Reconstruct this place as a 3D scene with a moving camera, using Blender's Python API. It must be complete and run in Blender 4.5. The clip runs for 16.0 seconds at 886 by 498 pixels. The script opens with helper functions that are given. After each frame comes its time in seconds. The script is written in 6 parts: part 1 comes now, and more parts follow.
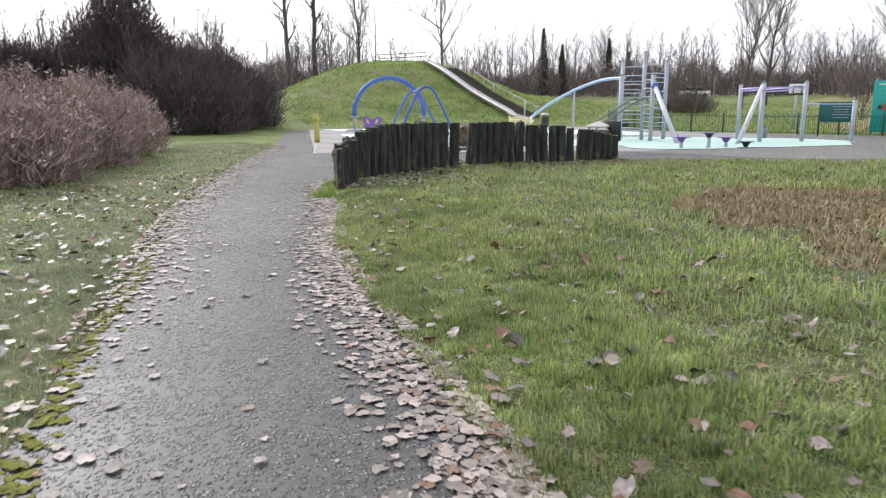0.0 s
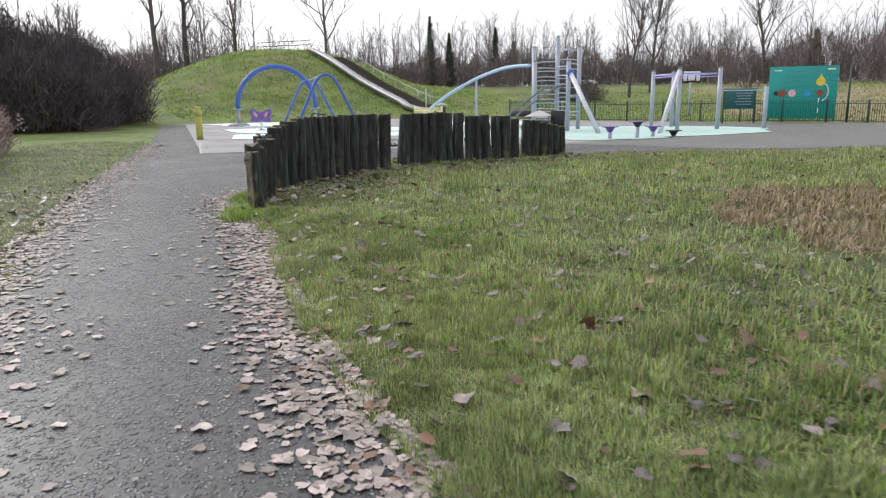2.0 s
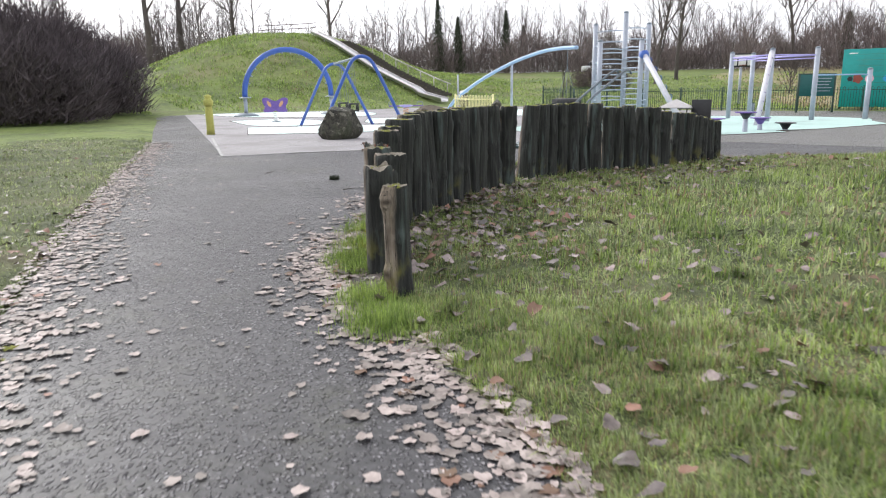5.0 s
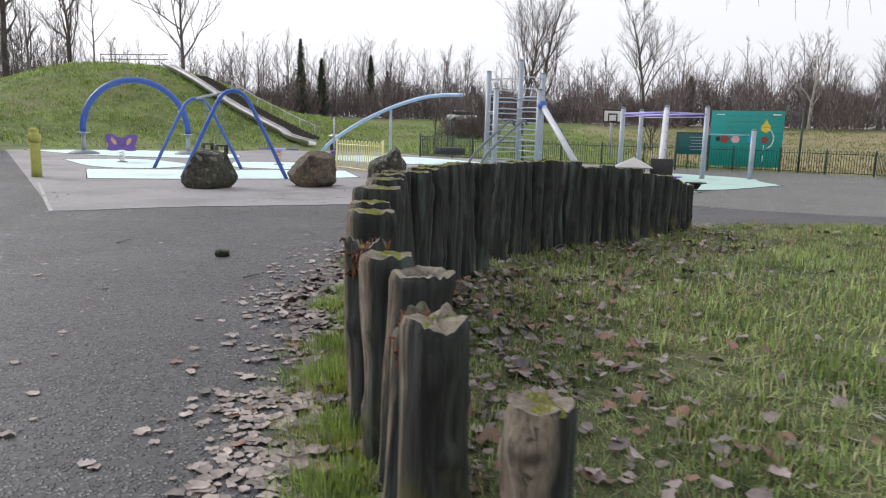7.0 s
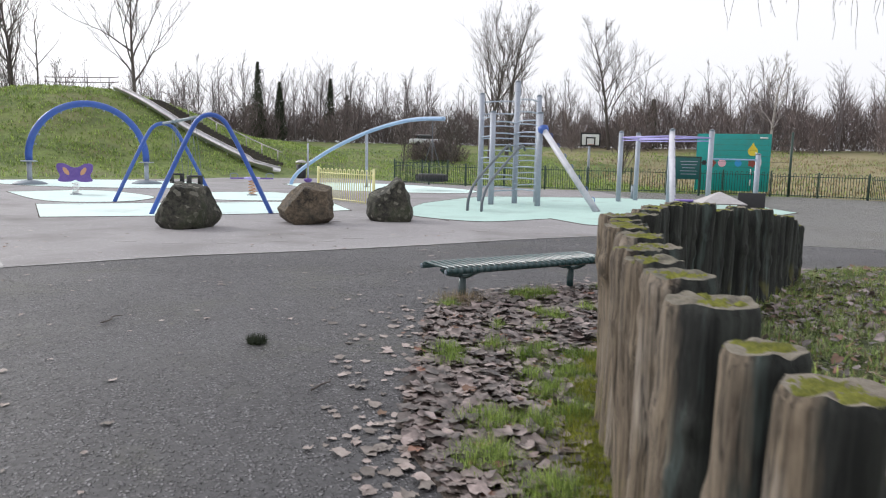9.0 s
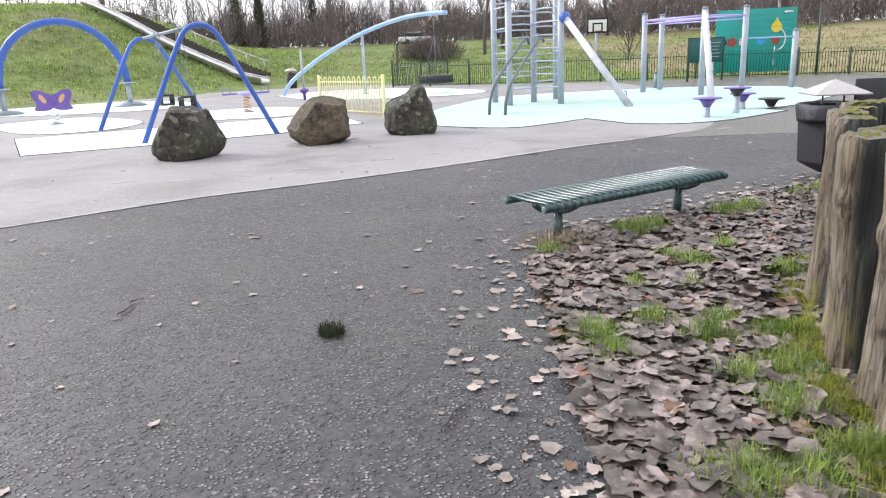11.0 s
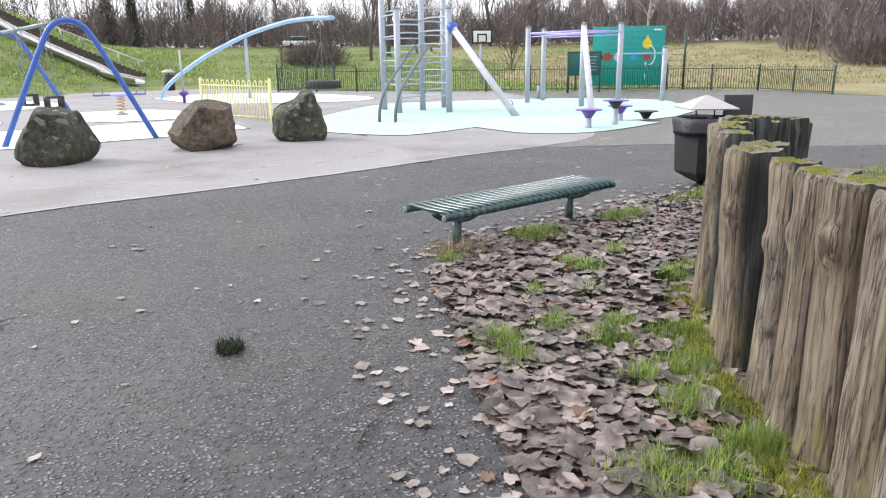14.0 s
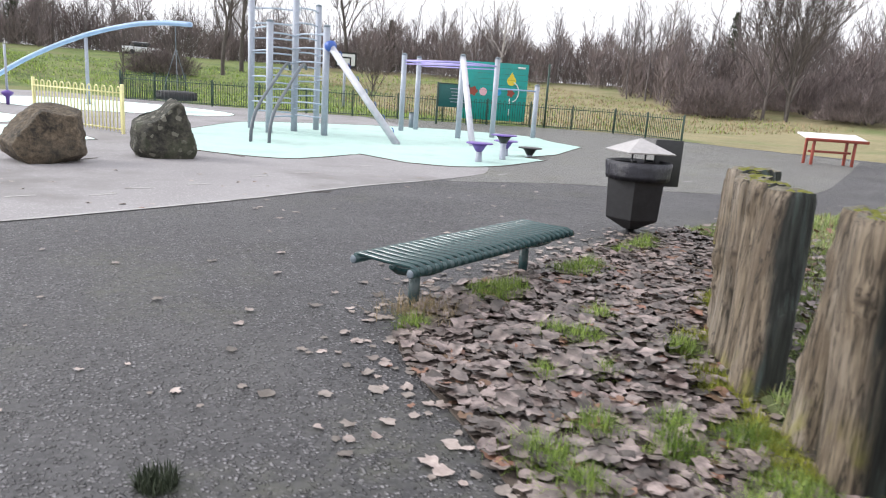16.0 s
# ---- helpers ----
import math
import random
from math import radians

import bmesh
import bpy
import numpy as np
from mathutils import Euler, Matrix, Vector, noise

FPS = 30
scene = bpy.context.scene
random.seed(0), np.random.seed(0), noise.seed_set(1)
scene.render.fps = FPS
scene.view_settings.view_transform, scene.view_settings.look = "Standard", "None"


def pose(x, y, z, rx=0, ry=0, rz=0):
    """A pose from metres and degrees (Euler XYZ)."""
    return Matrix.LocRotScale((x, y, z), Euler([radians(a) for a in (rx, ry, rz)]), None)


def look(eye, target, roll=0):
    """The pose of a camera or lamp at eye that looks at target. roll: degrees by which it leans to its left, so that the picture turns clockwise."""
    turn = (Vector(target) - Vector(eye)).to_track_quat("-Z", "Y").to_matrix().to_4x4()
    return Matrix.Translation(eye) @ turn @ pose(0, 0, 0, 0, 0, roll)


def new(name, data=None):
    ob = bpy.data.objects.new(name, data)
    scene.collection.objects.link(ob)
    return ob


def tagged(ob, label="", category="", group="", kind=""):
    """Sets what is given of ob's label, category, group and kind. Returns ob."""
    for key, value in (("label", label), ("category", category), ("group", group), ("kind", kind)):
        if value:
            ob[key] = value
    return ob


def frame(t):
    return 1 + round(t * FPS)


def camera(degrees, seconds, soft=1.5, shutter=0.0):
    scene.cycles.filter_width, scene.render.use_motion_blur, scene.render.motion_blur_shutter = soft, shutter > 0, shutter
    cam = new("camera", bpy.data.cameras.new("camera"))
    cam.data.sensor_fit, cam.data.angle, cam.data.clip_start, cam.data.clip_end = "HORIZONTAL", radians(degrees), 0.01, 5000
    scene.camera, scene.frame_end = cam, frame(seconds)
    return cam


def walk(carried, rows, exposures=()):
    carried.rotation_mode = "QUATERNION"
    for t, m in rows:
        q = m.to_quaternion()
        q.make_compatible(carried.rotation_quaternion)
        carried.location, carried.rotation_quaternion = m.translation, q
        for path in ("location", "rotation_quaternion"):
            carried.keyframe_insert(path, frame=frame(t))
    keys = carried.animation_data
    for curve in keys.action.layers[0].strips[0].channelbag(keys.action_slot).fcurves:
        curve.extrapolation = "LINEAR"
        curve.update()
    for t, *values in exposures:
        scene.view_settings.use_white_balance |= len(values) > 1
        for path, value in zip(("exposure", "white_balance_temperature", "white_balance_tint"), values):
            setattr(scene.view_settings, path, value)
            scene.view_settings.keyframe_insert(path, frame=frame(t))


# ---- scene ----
cam = camera(64.3, 16.0, soft=1.15, shutter=0.25)
PATH = [
    (0, (3.641, 2.015, 1.61), (2.884, 3.825, 1.222), -0.1),
    (0.5, (3.014, 2.686, 1.563), (2.355, 4.535, 1.181), -2.0),
    (1, (2.465, 3.327, 1.565), (1.856, 5.199, 1.214), -2.0),
    (1.5, (1.923, 4.05, 1.574), (1.326, 5.921, 1.195), -3.2),
    (2, (1.33, 4.815, 1.551), (0.882, 6.72, 1.138), -0.7),
    (2.5, (0.757, 5.558, 1.514), (0.361, 7.457, 1.029), -0.8),
    (3, (0.172, 6.204, 1.549), (-0.181, 8.124, 1.112), -1.6),
    (3.5, (-0.476, 6.908, 1.562), (-0.877, 8.82, 1.13), -3.4),
    (4, (-1.138, 7.449, 1.578), (-1.547, 9.324, 1.015), 1.3),
    (4.2, (-1.373, 7.74, 1.574), (-1.858, 9.61, 1.06), 0.3),
    (6.3, (-3.23, 11.45, 1.53), (-3.42, 13.394, 1.101), -0.3),
    (6.5, (-3.403, 11.729, 1.535), (-3.525, 13.677, 1.101), 2.3),
    (7, (-3.877, 12.241, 1.572), (-3.902, 14.215, 1.249), 1.6),
    (7.5, (-4.307, 12.729, 1.601), (-4.34, 14.702, 1.277), 0.2),
    (8, (-4.711, 13.363, 1.584), (-4.606, 15.32, 1.186), 2.9),
    (8.5, (-5.039, 14.0, 1.624), (-4.769, 15.943, 1.233), 1.6),
    (9, (-5.406, 14.62, 1.666), (-5.301, 16.601, 1.41), 1.2),
    (9.2, (-5.524, 14.87, 1.697), (-5.351, 16.84, 1.398), 0.7),
    (11.3, (-6.285, 16.485, 1.755), (-6.171, 18.402, 1.199), -2.9),
    (11.5, (-6.319, 16.511, 1.75), (-6.157, 18.42, 1.176), -1.8),
    (12, (-6.335, 16.482, 1.755), (-6.109, 18.381, 1.172), -1.0),
    (12.5, (-6.334, 16.485, 1.749), (-6.034, 18.384, 1.195), -0.4),
    (13, (-6.338, 16.473, 1.751), (-5.981, 18.364, 1.207), 1.1),
    (13.5, (-6.335, 16.472, 1.759), (-5.928, 18.356, 1.226), 0.1),
    (14, (-6.321, 16.465, 1.767), (-5.892, 18.348, 1.245), -0.8),
    (14.5, (-6.357, 16.492, 1.747), (-5.857, 18.363, 1.249), -1.0),
    (15, (-6.424, 16.758, 1.718), (-5.872, 18.614, 1.216), -1.8),
    (15.5, (-6.613, 17.296, 1.679), (-5.864, 19.091, 1.214), 3.0),
    (16, (-6.854, 17.95, 1.688), (-6.006, 19.707, 1.247), 3.9),
]
EXPOSURES = [(0.0, 0.44), (1.5, 0.24), (2.5, 0.34), (3.0, 0.62), (3.5, 0.48), (4.0, 0.85), (4.2, 0.82), (6.3, 0.12), (7.0, 0.06), (7.5, -0.05), (8.5, 0.14), (9.2, 0.12), (11.3, 0.82), (14.5, 0.80), (16.0, 0.62)]
walk(cam, [(t, look(eye, target, roll)) for t, eye, target, roll in PATH], EXPOSURES)

# ---- world and light ----
world = bpy.data.worlds.new("overcast")
scene.world = world
world.use_nodes = True
wn, wl = world.node_tree.nodes, world.node_tree.links
wn.clear()
sky = wn.new("ShaderNodeTexSky")
sky.sky_type, sky.sun_disc = "NISHITA", False
sky.sun_elevation, sky.sun_rotation = radians(32), radians(-60)
sky.dust_density, sky.air_density, sky.ozone_density = 6.0, 1.6, 1.0
pale = wn.new("ShaderNodeHueSaturation")
pale.inputs["Saturation"].default_value = 0.12
veil = wn.new("ShaderNodeMixRGB")
veil.inputs["Fac"].default_value = 0.55
veil.inputs["Color2"].default_value = (13.0, 13.1, 14.0, 1)
back = wn.new("ShaderNodeBackground")
back.inputs["Strength"].default_value = 0.11
out = wn.new("ShaderNodeOutputWorld")
wl.new(sky.outputs["Color"], pale.inputs["Color"])
wl.new(pale.outputs["Color"], veil.inputs["Color1"])
wl.new(veil.outputs["Color"], back.inputs["Color"])
wl.new(back.outputs["Background"], out.inputs["Surface"])

sun_data = bpy.data.lights.new("sun", "SUN")
sun_data.energy, sun_data.angle, sun_data.color = 1.5, radians(16), (1.0, 0.98, 0.96)
sun = new("sun", sun_data)
sun.matrix_world = look((0, 0, 40), Vector((0, 0, 40)) - Vector((math.sin(radians(-60)) * math.cos(radians(32)), math.cos(radians(-60)) * math.cos(radians(32)), math.sin(radians(32)))))


# ---- materials ----
def mat(name, low, high, rough=0.7, metal=0.0, fine=40.0, coarse=1.5, bump=0.3, depth=0.01, spots=None, stretch=(1, 1, 1), mid=0.5, random_tint=0.0, stain=None, stain_scale=0.6, gloss_var=0.15, contrast=0.17, cells=0.0, crevice=(0.02, 0.02, 0.02), thin=0.0):
    """Two scales of noise between two colours, optional spots and stains, fine relief."""
    m = bpy.data.materials.new(name)
    m.use_nodes = True
    n, l = m.node_tree.nodes, m.node_tree.links
    n.clear()
    o = n.new("ShaderNodeOutputMaterial")
    b = n.new("ShaderNodeBsdfPrincipled")
    l.new(b.outputs["BSDF"], o.inputs["Surface"])
    geo = n.new("ShaderNodeTexCoord")
    mp = n.new("ShaderNodeMapping")
    mp.inputs["Scale"].default_value = stretch
    l.new(geo.outputs["Object"], mp.inputs["Vector"])

    def nz(scale, detail=4, rgh=0.6):
        t = n.new("ShaderNodeTexNoise")
        t.inputs["Scale"].default_value, t.inputs["Detail"].default_value, t.inputs["Roughness"].default_value = scale, detail, rgh
        l.new(mp.outputs["Vector"], t.inputs["Vector"])
        return t.outputs["Fac"]

    def mth(op, a, c):
        t = n.new("ShaderNodeMath")
        t.operation = op
        for i, v in enumerate((a, c)):
            if isinstance(v, (int, float)):
                t.inputs[i].default_value = v
            else:
                l.new(v, t.inputs[i])
        return t.outputs[0]

    def ramp(fac, a, c):
        t = n.new("ShaderNodeMapRange")
        t.inputs["From Min"].default_value, t.inputs["From Max"].default_value = a, c
        l.new(fac, t.inputs["Value"])
        return t.outputs["Result"]

    def mix(fac, a, c):
        t = n.new("ShaderNodeMixRGB")
        for i, v in enumerate((fac, a, c)):
            if isinstance(v, (int, float)):
                t.inputs[i].default_value = v
            elif isinstance(v, tuple):
                t.inputs[i].default_value = (*v, 1)
            else:
                l.new(v, t.inputs[i])
        return t.outputs["Color"]

    f, c = nz(fine, 6, 0.7), nz(coarse, 3)
    fac = ramp(mth("ADD", mth("MULTIPLY", f, 0.55), mth("MULTIPLY", c, 0.45)), mid - contrast, mid + contrast)
    col = mix(fac, low, high)
    if spots:
        colour, scale, edge = spots
        v = n.new("ShaderNodeTexVoronoi")
        v.inputs["Scale"].default_value = scale
        l.new(mp.outputs["Vector"], v.inputs["Vector"])
        s = n.new("ShaderNodeSeparateColor")
        l.new(v.outputs["Color"], s.inputs["Color"])
        col = mix(ramp(s.outputs["Red"], edge, edge + 0.12), col, colour)
    grit = None
    if cells:
        cv = n.new("ShaderNodeTexVoronoi")
        cv.inputs["Scale"].default_value = cells
        l.new(mp.outputs["Vector"], cv.inputs["Vector"])
        grit = ramp(cv.outputs["Distance"], 0.15, 0.62)
        col = mix(mth("MULTIPLY", grit, 0.7), col, crevice)
    if stain:
        col = mix(ramp(nz(stain_scale, 5, 0.65), 0.5, 0.68), col, stain)
    if random_tint:
        i = n.new("ShaderNodeObjectInfo")
        g = n.new("ShaderNodeNewGeometry")
        r = mth("FRACT", mth("ADD", i.outputs["Random"], g.outputs["Random Per Island"]), 0.0)
        h = n.new("ShaderNodeHueSaturation")
        l.new(mth("ADD", mth("MULTIPLY", r, 2 * random_tint), 1 - random_tint), h.inputs["Value"])
        l.new(mth("ADD", mth("MULTIPLY", r, -0.03), 0.515), h.inputs["Hue"])
        l.new(col, h.inputs["Color"])
        col = h.outputs["Color"]
    l.new(col, b.inputs["Base Color"])
    l.new(mth("ADD", mth("MULTIPLY", c, gloss_var), rough - gloss_var / 2), b.inputs["Roughness"])
    b.inputs["Metallic"].default_value = metal
    if thin:
        tr, blend = n.new("ShaderNodeBsdfTranslucent"), n.new("ShaderNodeMixShader")
        blend.inputs[0].default_value = thin
        l.new(col, tr.inputs["Color"])
        l.new(b.outputs["BSDF"], blend.inputs[1])
        l.new(tr.outputs["BSDF"], blend.inputs[2])
        l.new(blend.outputs[0], o.inputs["Surface"])
    if bump:
        bp = n.new("ShaderNodeBump")
        bp.inputs["Strength"].default_value, bp.inputs["Distance"].default_value = bump, depth
        l.new(mth("SUBTRACT", f, grit) if cells else f, bp.inputs["Height"])
        l.new(bp.outputs["Normal"], b.inputs["Normal"])
    return m


M = {}

def tarmac(name, stone_lo, stone_hi, pit, damp, moss, scale=42.0, bare=0.0):
    """Chippings of many greys in dark binder, shade painted into the pits, with damp and mossy patches."""
    m = bpy.data.materials.new(name)
    m.use_nodes = True
    n, l = m.node_tree.nodes, m.node_tree.links
    b = n["Principled BSDF"]
    tc = n.new("ShaderNodeTexCoord")

    def tex(kind, sc, detail=4):
        t = n.new(kind)
        t.inputs["Scale"].default_value = sc
        if kind == "ShaderNodeTexNoise":
            t.inputs["Detail"].default_value, t.inputs["Roughness"].default_value = detail, 0.62
        l.new(tc.outputs["Object"], t.inputs["Vector"])
        return t

    def rng(v, lo, hi, p=0.0, q=1.0):
        t = n.new("ShaderNodeMapRange")
        for k, w in zip(("From Min", "From Max", "To Min", "To Max"), (lo, hi, p, q)):
            t.inputs[k].default_value = w
        l.new(v, t.inputs["Value"])
        return t.outputs["Result"]

    def mth(op, p, q):
        t = n.new("ShaderNodeMath")
        t.operation = op
        for i, v in enumerate((p, q)):
            if isinstance(v, (int, float)):
                t.inputs[i].default_value = v
            else:
                l.new(v, t.inputs[i])
        return t.outputs[0]

    def mix(f, p, q):
        t = n.new("ShaderNodeMixRGB")
        for i, v in enumerate((f, p, q)):
            if isinstance(v, tuple):
                t.inputs[i].default_value = (*v, 1)
            else:
                l.new(v, t.inputs[i])
        return t.outputs["Color"]

    chips, big = tex("ShaderNodeTexVoronoi", scale), tex("ShaderNodeTexVoronoi", scale * 0.42)
    sep = n.new("ShaderNodeSeparateColor")
    l.new(chips.outputs["Color"], sep.inputs["Color"])
    sep2 = n.new("ShaderNodeSeparateColor")
    l.new(big.outputs["Color"], sep2.inputs["Color"])
    mid = tex("ShaderNodeTexNoise", 9.0, 5).outputs["Fac"]
    broad = tex("ShaderNodeTexNoise", 0.45, 6).outputs["Fac"]
    fac = mth("ADD", mth("MULTIPLY", sep.outputs["Red"], 0.55), mth("ADD", mth("MULTIPLY", mid, 0.5), mth("MULTIPLY", broad, 0.35)))
    col = mix(rng(fac, 0.35, 0.95), stone_lo, stone_hi)
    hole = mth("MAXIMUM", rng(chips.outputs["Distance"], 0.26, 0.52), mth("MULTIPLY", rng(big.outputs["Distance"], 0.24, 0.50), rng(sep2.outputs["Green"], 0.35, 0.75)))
    # binder colour and the shade inside the pits, painted where the bump sinks
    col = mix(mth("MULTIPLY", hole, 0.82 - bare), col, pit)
    col = mix(rng(tex("ShaderNodeTexNoise", 0.30, 6).outputs["Fac"], 0.52, 0.66, 0.0, 0.55), col, damp)
    green = mth("MULTIPLY", rng(tex("ShaderNodeTexNoise", 0.55, 7).outputs["Fac"], 0.53, 0.68), rng(mid, 0.38, 0.62))
    col = mix(mth("MULTIPLY", green, 0.5), col, moss)
    l.new(col, b.inputs["Base Color"])
    l.new(rng(broad, 0.3, 0.7, 0.46, 0.66), b.inputs["Roughness"])
    bp = n.new("ShaderNodeBump")
    bp.inputs["Strength"].default_value, bp.inputs["Distance"].default_value = 1.0, 0.035
    l.new(mth("SUBTRACT", mth("MULTIPLY", sep.outputs["Blue"], 0.35), hole), bp.inputs["Height"])
    l.new(bp.outputs["Normal"], b.inputs["Normal"])
    return m


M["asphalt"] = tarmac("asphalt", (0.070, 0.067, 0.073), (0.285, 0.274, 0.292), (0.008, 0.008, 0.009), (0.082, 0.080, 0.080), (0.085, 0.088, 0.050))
M["old_tarmac"] = tarmac("old_mossy_tarmac", (0.16, 0.156, 0.148), (0.36, 0.35, 0.335), (0.03, 0.03, 0.028), (0.19, 0.185, 0.165), (0.185, 0.195, 0.095), 50.0, 0.3)
M["play_tarmac"] = mat("play_tarmac", (0.165, 0.156, 0.162), (0.305, 0.292, 0.30), 0.7, fine=60, coarse=0.35, bump=0.4, depth=0.006, spots=((0.36, 0.34, 0.35), 60, 0.85), stain=(0.165, 0.155, 0.155), stain_scale=0.45)
M["mint"] = mat("mint_rubber", (0.34, 0.49, 0.45), (0.46, 0.62, 0.575), 0.8, fine=30, coarse=0.5, bump=0.3, depth=0.004, stain=(0.31, 0.43, 0.40), stain_scale=0.5, contrast=0.14)
M["pale_mint"] = mat("pale_mint_rubber", (0.55, 0.71, 0.68), (0.69, 0.83, 0.80), 0.8, fine=55, coarse=0.5, bump=0.3, depth=0.004, stain=(0.50, 0.60, 0.58), stain_scale=0.5)
M["soil_grass"] = mat("turf", (0.050, 0.078, 0.014), (0.165, 0.215, 0.050), 0.95, fine=2.6, coarse=0.3, bump=0.8, depth=0.06, stain=(0.15, 0.15, 0.06), stain_scale=0.12, contrast=0.11)
M["lawn_soil"] = mat("lawn_soil", (0.030, 0.038, 0.014), (0.120, 0.142, 0.052), 0.95, fine=9, coarse=0.7, bump=0.9, depth=0.03, stain=(0.105, 0.095, 0.055), stain_scale=0.7, contrast=0.12)
M["dry_field"] = mat("dry_field", (0.15, 0.135, 0.062), (0.31, 0.265, 0.15), 0.95, fine=4, coarse=0.2, bump=0.8, depth=0.05, stain=(0.13, 0.16, 0.055), stain_scale=0.14)
M["leaf_mould"] = mat("leaf_mould", (0.03, 0.022, 0.016), (0.11, 0.085, 0.07), 0.95, fine=22, coarse=1.5, bump=0.9, depth=0.02)
M["blade"] = mat("grass_blade", (0.130, 0.175, 0.062), (0.390, 0.448, 0.220), 0.5, fine=3, coarse=0.7, bump=0, random_tint=0.55, contrast=0.13, thin=0.4)
M["fresh_blade"] = mat("fresh_grass_blade", (0.115, 0.190, 0.032), (0.34, 0.450, 0.125), 0.5, fine=3, coarse=0.7, bump=0, random_tint=0.5, contrast=0.13, thin=0.4)
M["moss_blade"] = mat("mossy_grass_blade", (0.13, 0.16, 0.02), (0.36, 0.38, 0.07), 0.6, fine=3, coarse=1.2, bump=0, random_tint=0.45, contrast=0.13, thin=0.4)
M["dry_blade"] = mat("dry_grass_blade", (0.20, 0.15, 0.08), (0.36, 0.29, 0.17), 0.7, fine=3, coarse=0.6, bump=0, random_tint=0.35)
M["leaf"] = mat("fallen_leaf", (0.13, 0.103, 0.092), (0.40, 0.345, 0.315), 0.6, fine=14, coarse=3, bump=0.4, depth=0.004, random_tint=0.5)
M["bed_leaf"] = mat("damp_fallen_leaf", (0.032, 0.023, 0.021), (0.275, 0.225, 0.208), 0.45, fine=12, coarse=4, bump=0.5, depth=0.004, random_tint=0.6, contrast=0.14)
M["rust_leaf"] = mat("russet_leaf", (0.12, 0.062, 0.040), (0.22, 0.125, 0.080), 0.6, fine=14, coarse=3, bump=0.3, depth=0.003, random_tint=0.4)
M["rotten"] = mat("rotten_heartwood", (0.045, 0.018, 0.010), (0.20, 0.075, 0.030), 0.9, fine=40, coarse=8, bump=0.4, depth=0.004, random_tint=0.5)
M["log_top"] = mat("log_end_grain", (0.045, 0.040, 0.030), (0.25, 0.225, 0.175), 0.9, fine=35, coarse=5, bump=0.8, depth=0.01, random_tint=0.2)
M["moss"] = mat("moss", (0.055, 0.065, 0.010), (0.24, 0.245, 0.035), 0.95, fine=60, coarse=8, bump=1.0, depth=0.012)
M["blue"] = mat("blue_paint", (0.03, 0.085, 0.36), (0.05, 0.13, 0.48), 0.4, fine=12, coarse=1.2, bump=0.08, depth=0.002, stain=(0.06, 0.12, 0.36), stain_scale=2)
M["grey_blue"] = mat("grey_blue_paint", (0.28, 0.31, 0.38), (0.40, 0.43, 0.50), 0.45, fine=12, coarse=1.2, bump=0.1, depth=0.002, stain=(0.30, 0.32, 0.36), stain_scale=2)
M["pale_grey"] = mat("pale_grey_paint", (0.46, 0.46, 0.52), (0.60, 0.60, 0.65), 0.45, fine=12, coarse=1.2, bump=0.1, depth=0.002, stain=(0.36, 0.37, 0.42), stain_scale=2)
M["rung_blue"] = mat("rung_paint", (0.28, 0.34, 0.44), (0.40, 0.46, 0.55), 0.4, fine=12, coarse=1.2, bump=0.08, depth=0.002)
M["dark_rail"] = mat("dark_rail_paint", (0.06, 0.075, 0.09), (0.11, 0.13, 0.15), 0.4, fine=14, coarse=2, bump=0.08, depth=0.002)
M["pale_blue"] = mat("pale_blue_paint", (0.23, 0.36, 0.58), (0.36, 0.50, 0.70), 0.4, fine=12, coarse=1.2, bump=0.08, depth=0.002)
M["steel"] = mat("brushed_steel", (0.42, 0.42, 0.44), (0.62, 0.62, 0.64), 0.35, metal=0.85, fine=30, coarse=2, bump=0.1, depth=0.002)
M["grey_rail"] = mat("grey_rail_paint", (0.11, 0.14, 0.17), (0.20, 0.24, 0.28), 0.45, fine=14, coarse=2, bump=0.08, depth=0.002)
M["purple"] = mat("purple_paint", (0.10, 0.05, 0.26), (0.18, 0.11, 0.38), 0.5, fine=10, coarse=2, bump=0.05, depth=0.002)
M["lilac"] = mat("lilac_paint", (0.33, 0.28, 0.62), (0.45, 0.40, 0.72), 0.5, fine=10, coarse=2, bump=0.05, depth=0.002)
M["peach"] = mat("peach_panel", (0.50, 0.26, 0.13), (0.62, 0.36, 0.20), 0.6, fine=10, coarse=2, bump=0.05)
M["black"] = mat("black_plastic", (0.010, 0.010, 0.012), (0.028, 0.028, 0.032), 0.5, fine=14, coarse=2, bump=0.15, depth=0.003)
M["bag"] = mat("bin_liner", (0.010, 0.010, 0.015), (0.03, 0.03, 0.042), 0.4, fine=18, coarse=6, bump=0.9, depth=0.02)
M["bin_lid"] = mat("galvanised_lid", (0.36, 0.34, 0.34), (0.52, 0.50, 0.50), 0.45, metal=0.6, fine=20, coarse=2, bump=0.1, depth=0.002, stain=(0.25, 0.23, 0.22))
M["bench"] = mat("green_bench_coat", (0.014, 0.040, 0.044), (0.042, 0.090, 0.094), 0.20, fine=16, coarse=3, bump=0.1, depth=0.002, stain=(0.09, 0.12, 0.125), stain_scale=3)
M["fence_green"] = mat("dark_green_steel", (0.012, 0.035, 0.026), (0.03, 0.065, 0.05), 0.5, fine=12, coarse=2, bump=0.05)
M["fence_yellow"] = mat("yellow_steel", (0.66, 0.60, 0.27), (0.80, 0.74, 0.40), 0.5, fine=14, coarse=2, bump=0.08, stain=(0.58, 0.54, 0.32), stain_scale=3)
